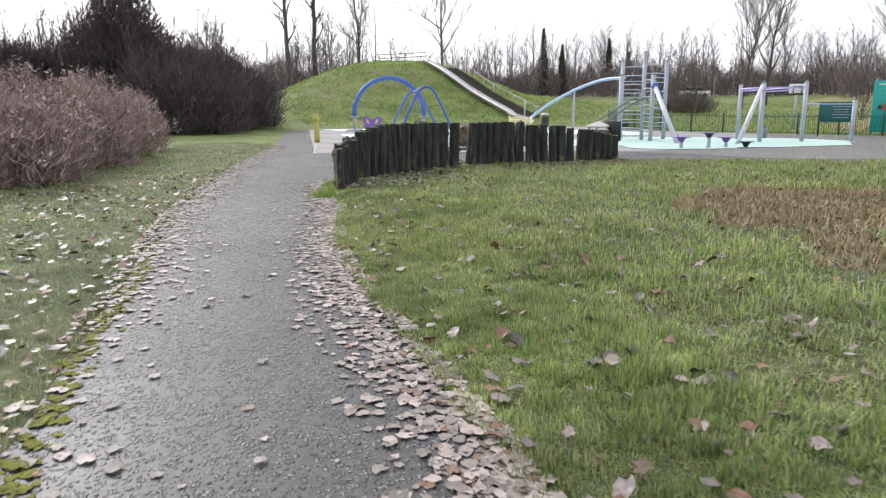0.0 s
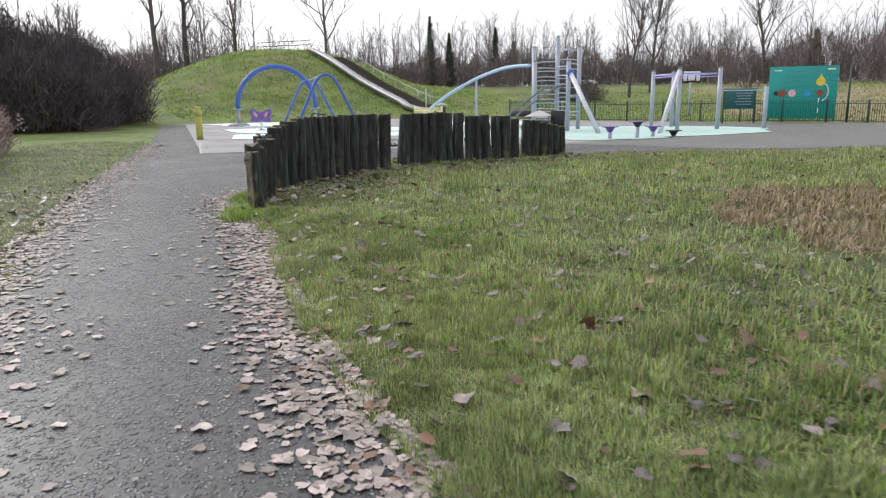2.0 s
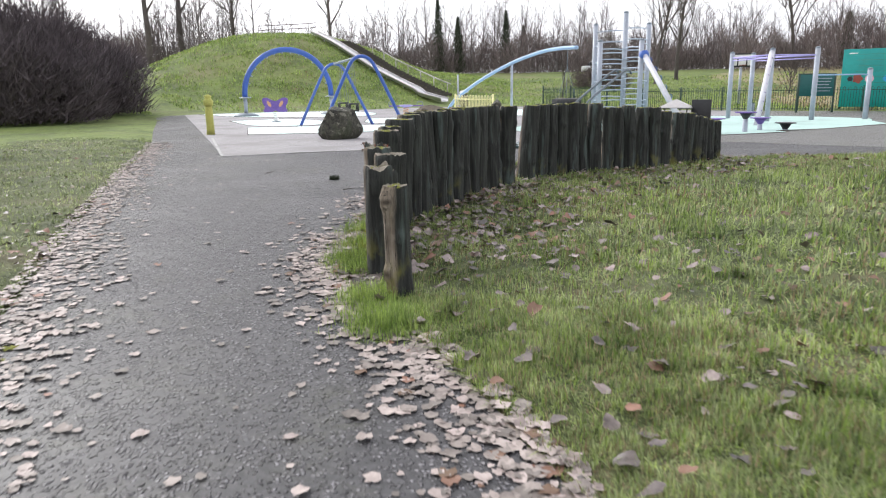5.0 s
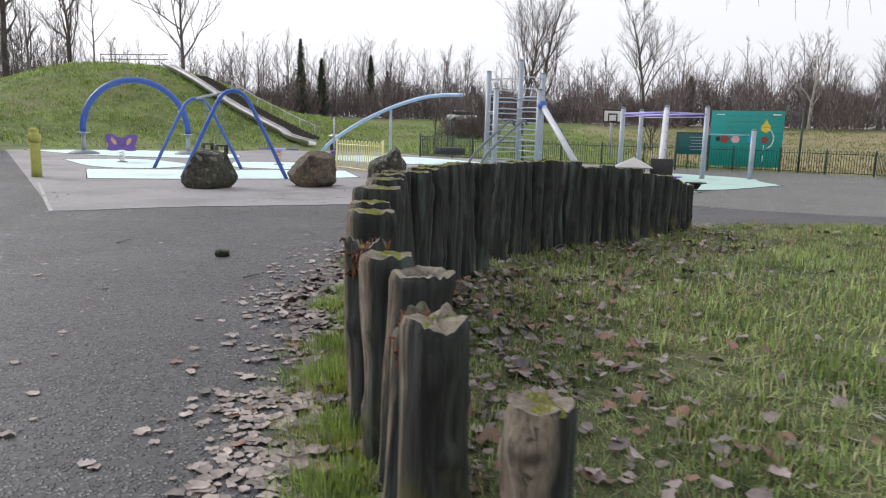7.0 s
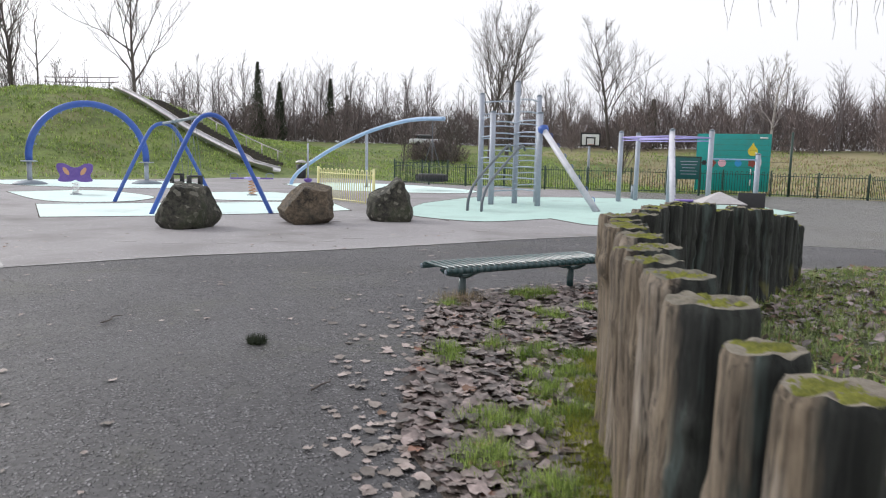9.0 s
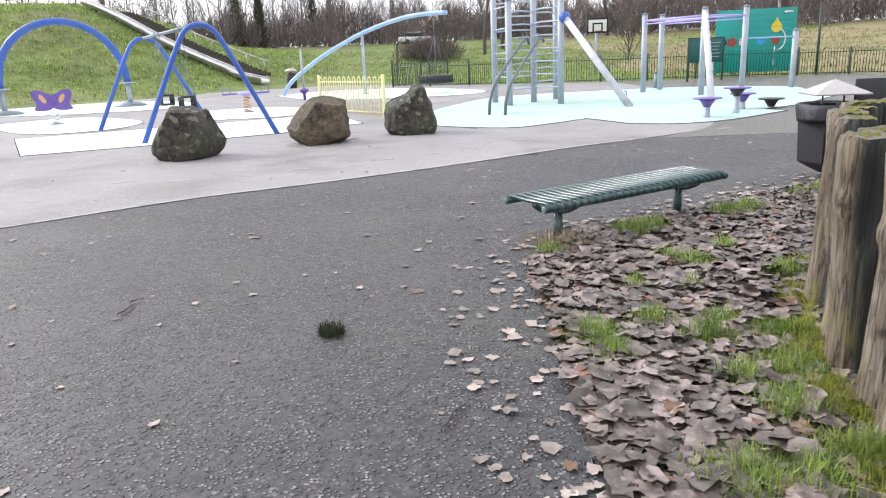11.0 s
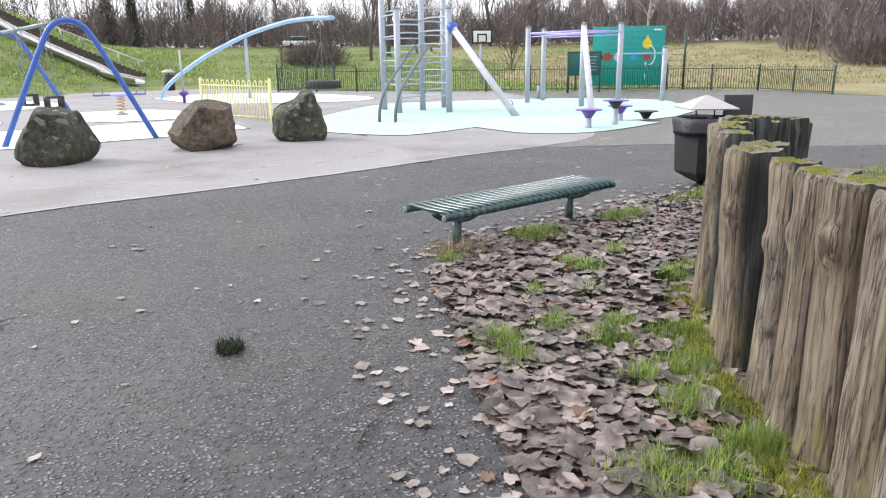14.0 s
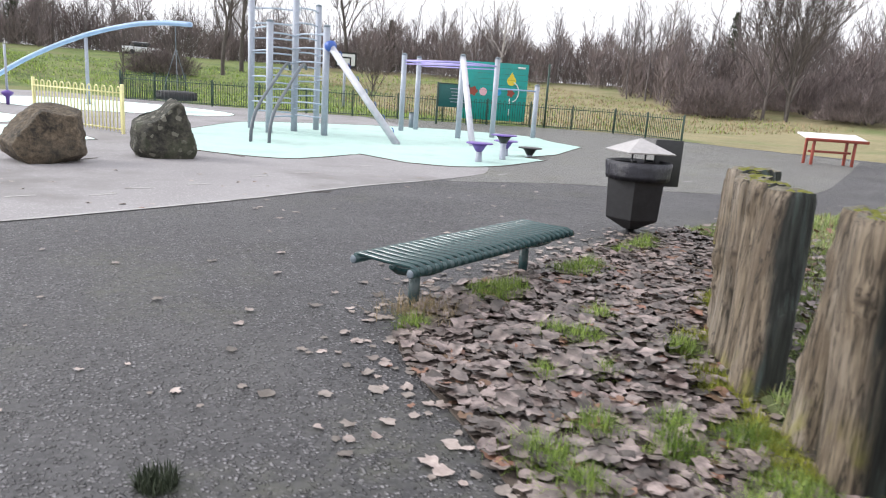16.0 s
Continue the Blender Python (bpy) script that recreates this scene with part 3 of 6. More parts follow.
# ---- log palisade ----
def log_wood():
    """Split, bleached wood with dark fissures and a dark film: algae plus painted shade."""
    m = bpy.data.materials.new("weathered_log")
    m.use_nodes = True
    n, l = m.node_tree.nodes, m.node_tree.links
    b = n["Principled BSDF"]
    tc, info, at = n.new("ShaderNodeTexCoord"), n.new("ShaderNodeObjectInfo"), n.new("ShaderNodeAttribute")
    at.attribute_name = "algae_shade"
    shift = n.new("ShaderNodeVectorMath")
    shift.operation = "MULTIPLY_ADD"
    comb = n.new("ShaderNodeCombineXYZ")
    for i in range(3):
        l.new(info.outputs["Random"], comb.inputs[i])
    l.new(comb.outputs[0], shift.inputs[0])
    shift.inputs[1].default_value = (37, 53, 71)
    l.new(tc.outputs["Object"], shift.inputs[2])

    def nz(scale, squash, detail=5, rough=0.6):
        mp, t = n.new("ShaderNodeMapping"), n.new("ShaderNodeTexNoise")
        mp.inputs["Scale"].default_value = (1, 1, squash)
        l.new(shift.outputs[0], mp.inputs["Vector"])
        l.new(mp.outputs[0], t.inputs["Vector"])
        t.inputs["Scale"].default_value, t.inputs["Detail"].default_value, t.inputs["Roughness"].default_value = scale, detail, rough
        return t.outputs["Fac"]

    def rng(v, lo, hi, a=0.0, c=1.0):
        t = n.new("ShaderNodeMapRange")
        for k, w in zip(("From Min", "From Max", "To Min", "To Max"), (lo, hi, a, c)):
            t.inputs[k].default_value = w
        l.new(v, t.inputs["Value"])
        return t.outputs["Result"]

    def mth(op, p, q):
        t = n.new("ShaderNodeMath")
        t.operation = op
        for i, v in enumerate((p, q)):
            if isinstance(v, (int, float)):
                t.inputs[i].default_value = v
            else:
                l.new(v, t.inputs[i])
        return t.outputs[0]

    def mix(f, p, q):
        t = n.new("ShaderNodeMixRGB")
        for i, v in enumerate((f, p, q)):
            if isinstance(v, tuple):
                t.inputs[i].default_value = (*v, 1)
            elif isinstance(v, float):
                t.inputs[i].default_value = v
            else:
                l.new(v, t.inputs[i])
        return t.outputs["Color"]

    grain, broad = nz(46, 0.06, 6, 0.7), nz(5, 0.35, 4)
    wood = mix(rng(grain, 0.36, 0.66), (0.058, 0.042, 0.028), (0.235, 0.188, 0.135))
    bleach = mth("MULTIPLY", rng(broad, 0.46, 0.64), rng(info.outputs["Random"], 0.2, 0.9, 0.15, 0.95))
    wood = mix(bleach, wood, mix(rng(grain, 0.3, 0.7), (0.14, 0.120, 0.102), (0.38, 0.335, 0.285)))
    wood = mix(rng(nz(3.2, 0.6, 5), 0.52, 0.66, 0.0, 0.75), wood, (0.085, 0.062, 0.042))
    fissure = mth("SUBTRACT", 1.0, rng(mth("ABSOLUTE", mth("SUBTRACT", nz(22, 0.045, 4, 0.6), 0.5), 0.0), 0.0, 0.030))
    wood = mix(mth("MULTIPLY", fissure, 0.92), wood, (0.014, 0.011, 0.008))
    kn = n.new("ShaderNodeAttribute")
    kn.attribute_name = "knot"
    wood = mix(rng(kn.outputs["Fac"], 0.25, 0.75, 0.0, 0.85), wood, (0.030, 0.021, 0.014))
    # dark film: algae, with the darkness of the shaded side put into its colour
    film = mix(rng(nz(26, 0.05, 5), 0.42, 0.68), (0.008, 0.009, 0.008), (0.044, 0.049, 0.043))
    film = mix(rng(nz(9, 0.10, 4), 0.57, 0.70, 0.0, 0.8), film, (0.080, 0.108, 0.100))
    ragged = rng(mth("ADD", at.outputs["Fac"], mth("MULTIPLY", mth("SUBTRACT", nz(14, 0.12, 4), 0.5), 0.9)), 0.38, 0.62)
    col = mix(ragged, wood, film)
    sep = n.new("ShaderNodeSeparateXYZ")
    l.new(tc.outputs["Object"], sep.inputs[0])
    low = mth("MULTIPLY", rng(sep.outputs["Z"], 0.05, 0.42, 1.0, 0.0), rng(nz(5, 0.6, 4), 0.54, 0.66))
    col = mix(mth("MULTIPLY", low, 0.7), col, (0.20, 0.19, 0.035))
    l.new(col, b.inputs["Base Color"])
    b.inputs["Roughness"].default_value = 0.82
    bp = n.new("ShaderNodeBump")
    bp.inputs["Strength"].default_value, bp.inputs["Distance"].default_value = 0.7, 0.007
    l.new(mth("SUBTRACT", grain, mth("MULTIPLY", fissure, 0.9)), bp.inputs["Height"])
    l.new(bp.outputs["Normal"], b.inputs["Normal"])
    return m


M["log"] = log_wood()


def log_mesh(seed, radius, height, lawn, damp=0.0, style="flat"):
    rnd = random.Random(seed)
    sides, rings = 44, 36
    lean = (rnd.uniform(-0.014, 0.014), rnd.uniform(-0.014, 0.014))
    bow = rnd.uniform(0.005, 0.016)
    knots = [(rnd.uniform(0, 6.28), rnd.uniform(0.2, 0.97) * height, rnd.uniform(0.014, 0.040), rnd.uniform(0.03, 0.065)) for _ in range(rnd.randint(5, 8))]
    cracks = [(rnd.uniform(0, 6.28), rnd.uniform(0.003, 0.010), rnd.uniform(0.03, 0.07)) for _ in range(rnd.randint(2, 4))]
    flute = (rnd.randint(2, 4), rnd.uniform(0, 6.28), rnd.uniform(0.0, 0.03))
    verts, faces, algae_shade, knot = [], [], [], []
    for i in range(rings + 1):
        f = i / rings
        z = -0.12 + (height + 0.12) * f
        for s in range(sides):
            an = 2 * math.pi * s / sides
            ca, sa = math.cos(an), math.sin(an)
            r = radius * (1.04 - 0.08 * f) * (1 + flute[2] * math.cos(flute[0] * an + flute[1] + z * 0.6))
            r += 0.022 * noise.noise(Vector((ca * 1.3 + seed * 7, sa * 1.3, z * 1.8))) + 0.05 * max(0, 0.2 - z) * (1 + noise.noise(Vector((ca * 2, sa * 2, seed))))
            r += 0.004 * noise.noise(Vector((ca * 6 + seed * 3, sa * 6, z * 2.0)))
            dark = 0.0
            for ka, kz, kh, kw in knots:
                da = (an - ka + math.pi) % (2 * math.pi) - math.pi
                swell = math.exp(-(da * radius / kw) ** 2 - ((z - kz) / kw) ** 2)
                r += kh * swell * (1 - 0.7 * swell ** 4)
                dark = max(dark, math.exp(-(2.2 * da * radius / kw) ** 2 - (2.2 * (z - kz) / kw) ** 2))
            for ka, cd, cw in cracks:
                da = (an - ka - 0.14 * math.sin(z * 2.2 + ka) + math.pi) % (2 * math.pi) - math.pi
                r -= cd * math.exp(-(da / cw) ** 2) * (0.4 + 0.6 * f)
            zt = z
            if i >= rings - 1:
                r -= 0.010 if i == rings else 0.0
            if f > 0.7:
                worn = 0.022 * noise.noise(Vector((ca * 2, sa * 2, seed)))
                if style == "rot":
                    worn = -0.07 + 0.10 * noise.noise(Vector((ca * 1.4, sa * 1.4, seed * 1.7))) + 0.06 * noise.noise(Vector((ca * 7, sa * 7, seed)))
                elif style == "broken":
                    worn = 0.045 * noise.noise(Vector((ca * 1.2, sa * 1.2, seed))) + 0.02 * noise.noise(Vector((ca * 6, sa * 6, seed)))
                elif style == "hollow":
                    worn = 0.02 * noise.noise(Vector((ca * 4, sa * 4, seed)))
                    r += 0.018 * max(0, math.cos(an - 0.2)) * ((f - 0.7) / 0.3) ** 3
                zt += worn * ((f - 0.7) / 0.3) ** 2
            verts.append((r * ca + lean[0] * z * 3 + bow * math.sin(z * 2.6 + seed), r * sa + lean[1] * z * 3 + bow * math.cos(z * 2.2 + 2 * seed), zt))
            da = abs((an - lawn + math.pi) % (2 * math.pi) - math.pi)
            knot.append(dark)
            # algae and painted shade in one mask, centred on the lawn side, widened by damp
            algae_shade.append(max(0.0, min(1.0, 0.5 + (1.15 + damp - da) * 0.75 + 0.25 * noise.noise(Vector((ca * 2, sa * 2 + seed, z * 1.4))))))
    for i in range(rings):
        for s in range(sides):
            t = (s + 1) % sides
            faces.append((i * sides + s, i * sides + t, (i + 1) * sides + t, (i + 1) * sides + s))
    body = mesh_of("log", verts, faces, M["log"])
    body.attributes.new("algae_shade", "FLOAT", "POINT").data.foreach_set("value", algae_shade)
    body.attributes.new("knot", "FLOAT", "POINT").data.foreach_set("value", knot)
    # end grain: rings of saw-cut wood, sunken where the heart has rotted
    rim = verts[rings * sides :]
    cx, cy, cz = (sum(p[k] for p in rim) / sides for k in range(3))
    tv, tf, steps = [], [], 8
    for j in range(steps):
        k = 1 - j / steps
        for s in range(sides):
            x, y, z = rim[s]
            dz = 0.010 * noise.noise(Vector((x * 24 + seed, y * 24, seed))) - 0.016 * (1 - k) * (rnd.random() < 0.3)
            sink = 0.008 * (1 - k)
            if style == "hollow":
                sink = 0.06 * ss(0.30, 0.55, 1 - k)
            elif style == "rot":
                sink = 0.05 * ss(0.1, 0.6, 1 - k)
                dz *= 3
            tv.append((cx + (x - cx) * k, cy + (y - cy) * k, cz + (z - cz) * k + (dz if j else 0) - sink))
    for j in range(steps - 1):
        for s in range(sides):
            t = (s + 1) % sides
            tf.append((j * sides + s, j * sides + t, (j + 1) * sides + t, (j + 1) * sides + s))
    tf.append(tuple((steps - 1) * sides + s for s in range(sides)))
    return body, mesh_of("end_grain", tv, tf, M["log_top"]), (cx, cy, cz - (0.05 if style == "hollow" else 0))


def moss_geo(seed, radius, n=110):
    rnd = random.Random(seed)
    g = Geo()
    blobs = [(rnd.uniform(0, 6.28), rnd.uniform(0.2, 0.8) * radius, rnd.uniform(0.25, 0.55) * radius) for _ in range(3)]
    for _ in range(n):
        ba, br, bs = rnd.choice(blobs)
        x, y = br * math.cos(ba) + rnd.gauss(0, bs * 0.5), br * math.sin(ba) + rnd.gauss(0, bs * 0.5)
        if math.hypot(x, y) > radius * 0.8:
            continue
        s, a, h = rnd.uniform(0.010, 0.024), rnd.uniform(0, 6.28), rnd.uniform(-0.004, 0.007)
        ring = [(x + s * math.cos(a + k * 1.2566), y + s * math.sin(a + k * 1.2566), -0.012) for k in range(5)]
        g.add(ring + [(x + rnd.uniform(-0.006, 0.006), y, h)], [(k, (k + 1) % 5, 5) for k in range(5)])
    return g


palisade = thing("log_palisade", (-3.9, 19.0, 0), "curved palisade of weathered upright logs with mossy tops", "log fence")
rl = random.Random(11)
lengths = [0.0]
for a, b in zip(LOG_LINE, LOG_LINE[1:]):
    lengths.append(lengths[-1] + math.hypot(b[0] - a[0], b[1] - a[1]))


def on_line(s):
    i = min(max(int(np.searchsorted(lengths, s)), 1), len(lengths) - 1)
    k = (s - lengths[i - 1]) / (lengths[i] - lengths[i - 1])
    a, b = LOG_LINE[i - 1], LOG_LINE[i]
    return a[0] + (b[0] - a[0]) * k, a[1] + (b[1] - a[1]) * k


LOG_TOP = [(7.0, 1.25), (8.2, 1.17), (9.3, 1.06), (10.0, 0.96), (11.0, 0.82), (12.0, 0.72)]
# the sinking near end of the palisade, log by log: x, y, radius, height, state of the top
END_LOGS = [(-3.60, 14.06, 0.098, 0.86, "flat"), (-3.91, 14.68, 0.118, 0.93, "broken"), (-4.00, 14.93, 0.115, 0.90, "rot"), (-4.04, 15.20, 0.145, 0.98, "hollow"), (-4.15, 15.45, 0.130, 1.02, "flat"), (-4.28, 15.77, 0.122, 1.07, "rot"), (-4.335, 16.26, 0.138, 1.125, "moss"), (-4.395, 16.54, 0.120, 1.15, "moss"), (-4.395, 16.88, 0.162, 1.21, "flat"), (-4.37, 17.21, 0.145, 1.245, "flat"), (-4.335, 17.50, 0.140, 1.26, "flat"), (-4.285, 17.77, 0.125, 1.27, "flat")]
# the stretch beside the bench
MID_LOGS = [(-4.22, 18.02, 0.125, 1.26, "flat"), (-4.16, 18.25, 0.115, 1.28, "moss"), (-4.10, 18.49, 0.150, 1.26, "flat"), (-4.05, 18.77, 0.140, 1.28, "moss"), (-3.99, 19.07, 0.135, 1.27, "moss"), (-3.92, 19.36, 0.120, 1.27, "moss"), (-3.77, 19.80, 0.150, 1.27, "flat"), (-3.61, 20.12, 0.140, 1.26, "flat"), (-3.33, 20.74, 0.145, 1.25, "flat"), (-3.15, 21.00, 0.125, 1.26, "moss")]
log_places = END_LOGS + MID_LOGS
s = float(lengths[int(np.argmin([math.hypot(x + 2.98, y - 21.24) for x, y in LOG_LINE]))])
while s < lengths[-1]:
    x, y = on_line(s)
    r = rl.uniform(0.104, 0.138)
    h = float(np.interp(s, [a for a, _ in LOG_TOP], [b for _, b in LOG_TOP])) + rl.uniform(-0.035, 0.03)
    log_places.append((x, y, r, h, "moss" if rl.random() < 0.4 else "flat"))
    s += 2 * r * rl.uniform(1.04, 1.12)
    if y < 22.98 <= on_line(s)[1]:
        s += 0.19
for k, (x, y, r, h, style) in enumerate(log_places):
    ahead = log_places[min(k + 1, len(log_places) - 1)]
    behind = log_places[max(k - 1, 0)]
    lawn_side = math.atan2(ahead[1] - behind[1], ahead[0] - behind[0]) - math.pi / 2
    # a larger damp carries the algae and painted shade further round the log
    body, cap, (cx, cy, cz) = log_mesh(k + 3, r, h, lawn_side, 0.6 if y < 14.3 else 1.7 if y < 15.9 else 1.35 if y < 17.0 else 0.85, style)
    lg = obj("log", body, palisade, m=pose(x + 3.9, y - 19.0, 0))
    obj("end_grain", cap, lg, "grey saw-cut log end")
    if style == "rot":
        # crumbling heartwood where the damp has opened the log
        rot = Geo()
        for _ in range(150):
            a, q = rl.uniform(0, 6.28), r * math.sqrt(rl.random()) * 0.92
            p0 = Vector((cx + q * math.cos(a), cy + q * math.sin(a), cz - 0.05 + rl.uniform(-0.02, 0.03)))
            rot.tube([p0, p0 + Vector((rl.gauss(0, 0.014), rl.gauss(0, 0.014), rl.uniform(0.01, 0.06)))], [rl.uniform(0.004, 0.011), 0.002], 4)
        for _ in range(26):
            a, z0 = -1.9 + rl.gauss(0, 0.35), h - 0.15 + rl.gauss(0, 0.035)
            p0 = Vector((cx + r * 0.93 * math.cos(a), cy + r * 0.93 * math.sin(a), z0))
            rot.tube([p0, p0 + Vector((0.03 * math.cos(a) + rl.gauss(0, 0.01), 0.03 * math.sin(a), rl.gauss(0, 0.02))), p0 + Vector((0.035 * math.cos(a), 0.035 * math.sin(a), -rl.uniform(0.01, 0.04)))], [0.009, 0.007, 0.002], 4)
        tagged(part("rotten_wood", rot, M["rotten"], lg, "crumbling russet rotten heartwood"), kind="stuff")
    if style == "hollow":
        sprout = Geo()
        for _ in range(150):
            a, q = rl.uniform(0, 6.28), r * 0.5 * math.sqrt(rl.random())
            p0 = Vector((cx + q * math.cos(a), cy + q * math.sin(a), cz - 0.005))
            sprout.tube([p0, p0 + Vector((rl.gauss(0, 0.012), rl.gauss(0, 0.012), rl.uniform(0.015, 0.035)))], [0.0025, 0.001], 3)
        tagged(part("grass_tuft", sprout, M["fresh_blade"], lg, "green grass sprouting in the hollow log"), kind="stuff")
    mg = moss_geo(k, r, {"moss": 260, "flat": 60, "hollow": 30}.get(style, 20))
    if mg.v:
        mo = part("moss", mg, M["moss"], lg, "yellow-green moss cushion")
        tagged(mo, kind="stuff")
        mo.matrix_basis = pose(cx, cy, cz + 0.002)


# ---- bench ----
bx, by = -4.0, 23.2
bench = thing("bench", (bx, by, 0), "low backless dark green steel slatted park bench, worn pale on top", "bench", turn=27.7)
L, W, H = 2.46, 0.56, 0.43
for yy in (-W / 2, W / 2):
    tube = part("side_rail", Geo().tube([(-L / 2, yy, H - 0.03), (L / 2, yy, H - 0.03)], 0.033, 14), M["bench"], bench)
    for xx in (-L / 2 - 0.002, L / 2 + 0.002):
        part("end_cap", Geo().lathe([(0.030, -0.004), (0.030, 0.002), (0.024, 0.006)], 14, pose(xx, yy, H - 0.03, 0, 90 if xx > 0 else -90, 0)), M["grey_rail"], tube, "worn grey tube cap")
slat = Geo().tube([(0, -W / 2 - 0.034, H - 0.045), (0, -W / 2 - 0.02, H - 0.004), (0, -W / 2 + 0.03, H + 0.012), (0, 0, H + 0.006), (0, W / 2 - 0.03, H + 0.012), (0, W / 2 + 0.02, H - 0.004), (0, W / 2 + 0.034, H - 0.045)], 0.0195, 8)
slat_mesh = mesh_of("slat", slat.v, slat.f, M["bench"])
nsl = 27
for i in range(nsl):
    obj("slat", slat_mesh, bench, m=pose(-L / 2 + 0.05 + (L - 0.1) * i / (nsl - 1), 0, 0))
for xx in (-0.83, 0.83):
    part("leg", Geo().tube([(xx, 0, -0.05), (xx, 0, H - 0.14)], 0.045, 16), M["bench"], bench)
    part("support_arm", Geo().tube(bezier([(xx, -W / 2 + 0.02, H - 0.05), (xx, -W / 4, H - 0.11), (xx, 0, H - 0.14), (xx, W / 4, H - 0.11), (xx, W / 2 - 0.02, H - 0.05)], 5), 0.03, 10), M["bench"], bench)
    part("brace", Geo().tube(bezier([(xx - 0.30, -0.02, H - 0.04), (xx - 0.2, -0.02, H - 0.10), (xx, 0, H - 0.125), (xx + 0.2, -0.02, H - 0.10), (xx + 0.30, -0.02, H - 0.04)], 5), 0.026, 10), M["bench"], bench)


# ---- litter bin ----
lbin = thing("litter_bin", (-0.62, 25.2, 0), "black litter bin with liner under a grey pyramid lid", "litter bin", turn=-12)
part("foot", Geo().lathe([(0.16, 0.0), (0.16, 0.01), (0.06, 0.03), (0.05, 0.14)], 14), M["black"], lbin)
hexa = Geo()
ring = [(0.10, 0.06), (0.36, 0.20), (0.375, 0.22), (0.415, 0.90), (0.41, 0.92), (0.38, 0.92), (0.36, 0.4)]
hexa.lathe([(r, z) for r, z in ring], 6)
part("body", hexa, M["black"], lbin, smooth=False)
liner = Geo()
prof = [(0.39, 0.84), (0.425, 0.72), (0.428, 0.78), (0.426, 0.88), (0.415, 0.945), (0.39, 0.95), (0.36, 0.80)]
liner.lathe(prof, 30, None, 0.13, 4)
part("liner", liner, M["bag"], lbin, "shiny black bin liner folded over the rim")
for a in (45, 225):
    ax, ay = 0.29 * math.cos(radians(a)), 0.29 * math.sin(radians(a))
    part("strut", Geo().tube([(ax, ay, 0.8), (ax, ay, 1.08)], 0.012, 8), M["black"], lbin)
part("lid", Geo().lathe([(0.46, 1.06), (0.465, 1.075), (0.24, 1.16), (0.03, 1.235), (0.01, 1.24)], 4, pose(0, 0, 0, 0, 0, 45)), M["bin_lid"], lbin, "dull grey pyramid lid", smooth=False)
plate = Geo().box((0.40, 0.03, 0.62), pose(0.50, 0.14, 0.92), 0.006)
part("back_plate", plate, M["black"], lbin, "black side plate")
part("hook", Geo().tube([(-0.34, 0.0, 0.82), (-0.40, 0, 0.82), (-0.40, 0, 0.90), (-0.36, 0, 0.92)], 0.008, 6), M["steel"], lbin)


# ---- boulders ----
def boulder(at, size, seed, material, label, faces, peak):
    """A block split along a few planes, its foot drawn in, its edges rounded and pitted."""
    bm = bmesh.new()
    bmesh.ops.create_icosphere(bm, subdivisions=5, radius=1.35)
    rnd = random.Random(seed)
    cuts = [(Vector(nrm).normalized(), d) for nrm, d in faces]
    cuts += [(Vector((rnd.gauss(0, 1), rnd.gauss(0, 1), rnd.gauss(0.2, 0.5))).normalized(), rnd.uniform(0.86, 1.0)) for _ in range(9)]
    for v in bm.verts:
        p = v.co.copy()
        p.x += 0.10 * noise.noise(p * 1.1 + Vector((seed, 3, 0)))
        for nrm, d in cuts:
            e = p.dot(nrm) - d
            if e > 0:
                p -= nrm * e * 0.97
        q = p + Vector((seed * 3.0, 0, 0))
        p += p.normalized() * (0.05 * noise.noise(q * 2.2) + 0.04 * noise.noise(q * 5) + 0.022 * noise.noise(q * 12) + 0.010 * noise.noise(q * 28))
        p.z += peak[2] * math.exp(-((p.x - peak[0]) / peak[1]) ** 2) * max(p.z, 0)
        if p.z < -0.45:
            k = 1 - 0.22 * min((-0.45 - p.z) / 0.3, 1)
            p.x, p.y = p.x * k, p.y * k
        p.z = max(p.z, -0.75)
        v.co = Vector((p.x * size[0], p.y * size[1], p.z * size[2]))
    low = min(v.co.z for v in bm.verts)
    for v in bm.verts:
        v.co.z -= low + 0.04
    me = bpy.data.meshes.new("boulder")
    bm.to_mesh(me)
    bm.free()
    me.materials.append(M[material])
    me.polygons.foreach_set("use_smooth", [True] * len(me.polygons))
    obj("boulder", me, None, label, "boulder", "row of boulders", m=pose(*at))


boulder((-10.35, 30.6, 0), (0.65, 0.56, 0.66), 2, "rock", "dark mossy grey boulder on the tarmac", [((0.08, -0.1, 1), 0.68), ((-0.85, -0.2, 0.55), 0.66), ((0.9, -0.25, 0.42), 0.70), ((0.1, -1, 0.45), 0.66), ((0.7, -0.8, 0.1), 0.86), ((-0.7, -0.8, -0.05), 0.90)], (-0.2, 0.5, 0.04))
boulder((-7.85, 32.1, 0), (0.71, 0.60, 0.63), 9, "rock_brown", "brown and grey angular boulder on the tarmac", [((0.15, -0.15, 1), 0.70), ((-0.75, -0.35, 0.75), 0.62), ((0.95, -0.1, 0.12), 0.80), ((0.3, -1, 0.3), 0.66), ((-0.9, -0.3, -0.45), 0.92), ((0.6, -0.3, -0.9), 0.88)], (0.2, 0.4, 0.06))
boulder((-5.85, 33.15, 0), (0.65, 0.56, 0.63), 14, "rock", "grey boulder with a pointed top", [((-0.35, -0.15, 1), 0.56), ((0.95, -0.1, 0.3), 0.78), ((-1, -0.1, 0.08), 0.84), ((0.1, -1, 0.35), 0.66), ((-0.6, -0.7, 0.5), 0.82)], (0.32, 0.30, 0.42))


# ---- swing ----
swing = thing("swing", (-12.2, 36.8, 0), "blue tubular steel swing with two cradle seats", "swing")
SO = Vector((12.2, -36.8, 0))


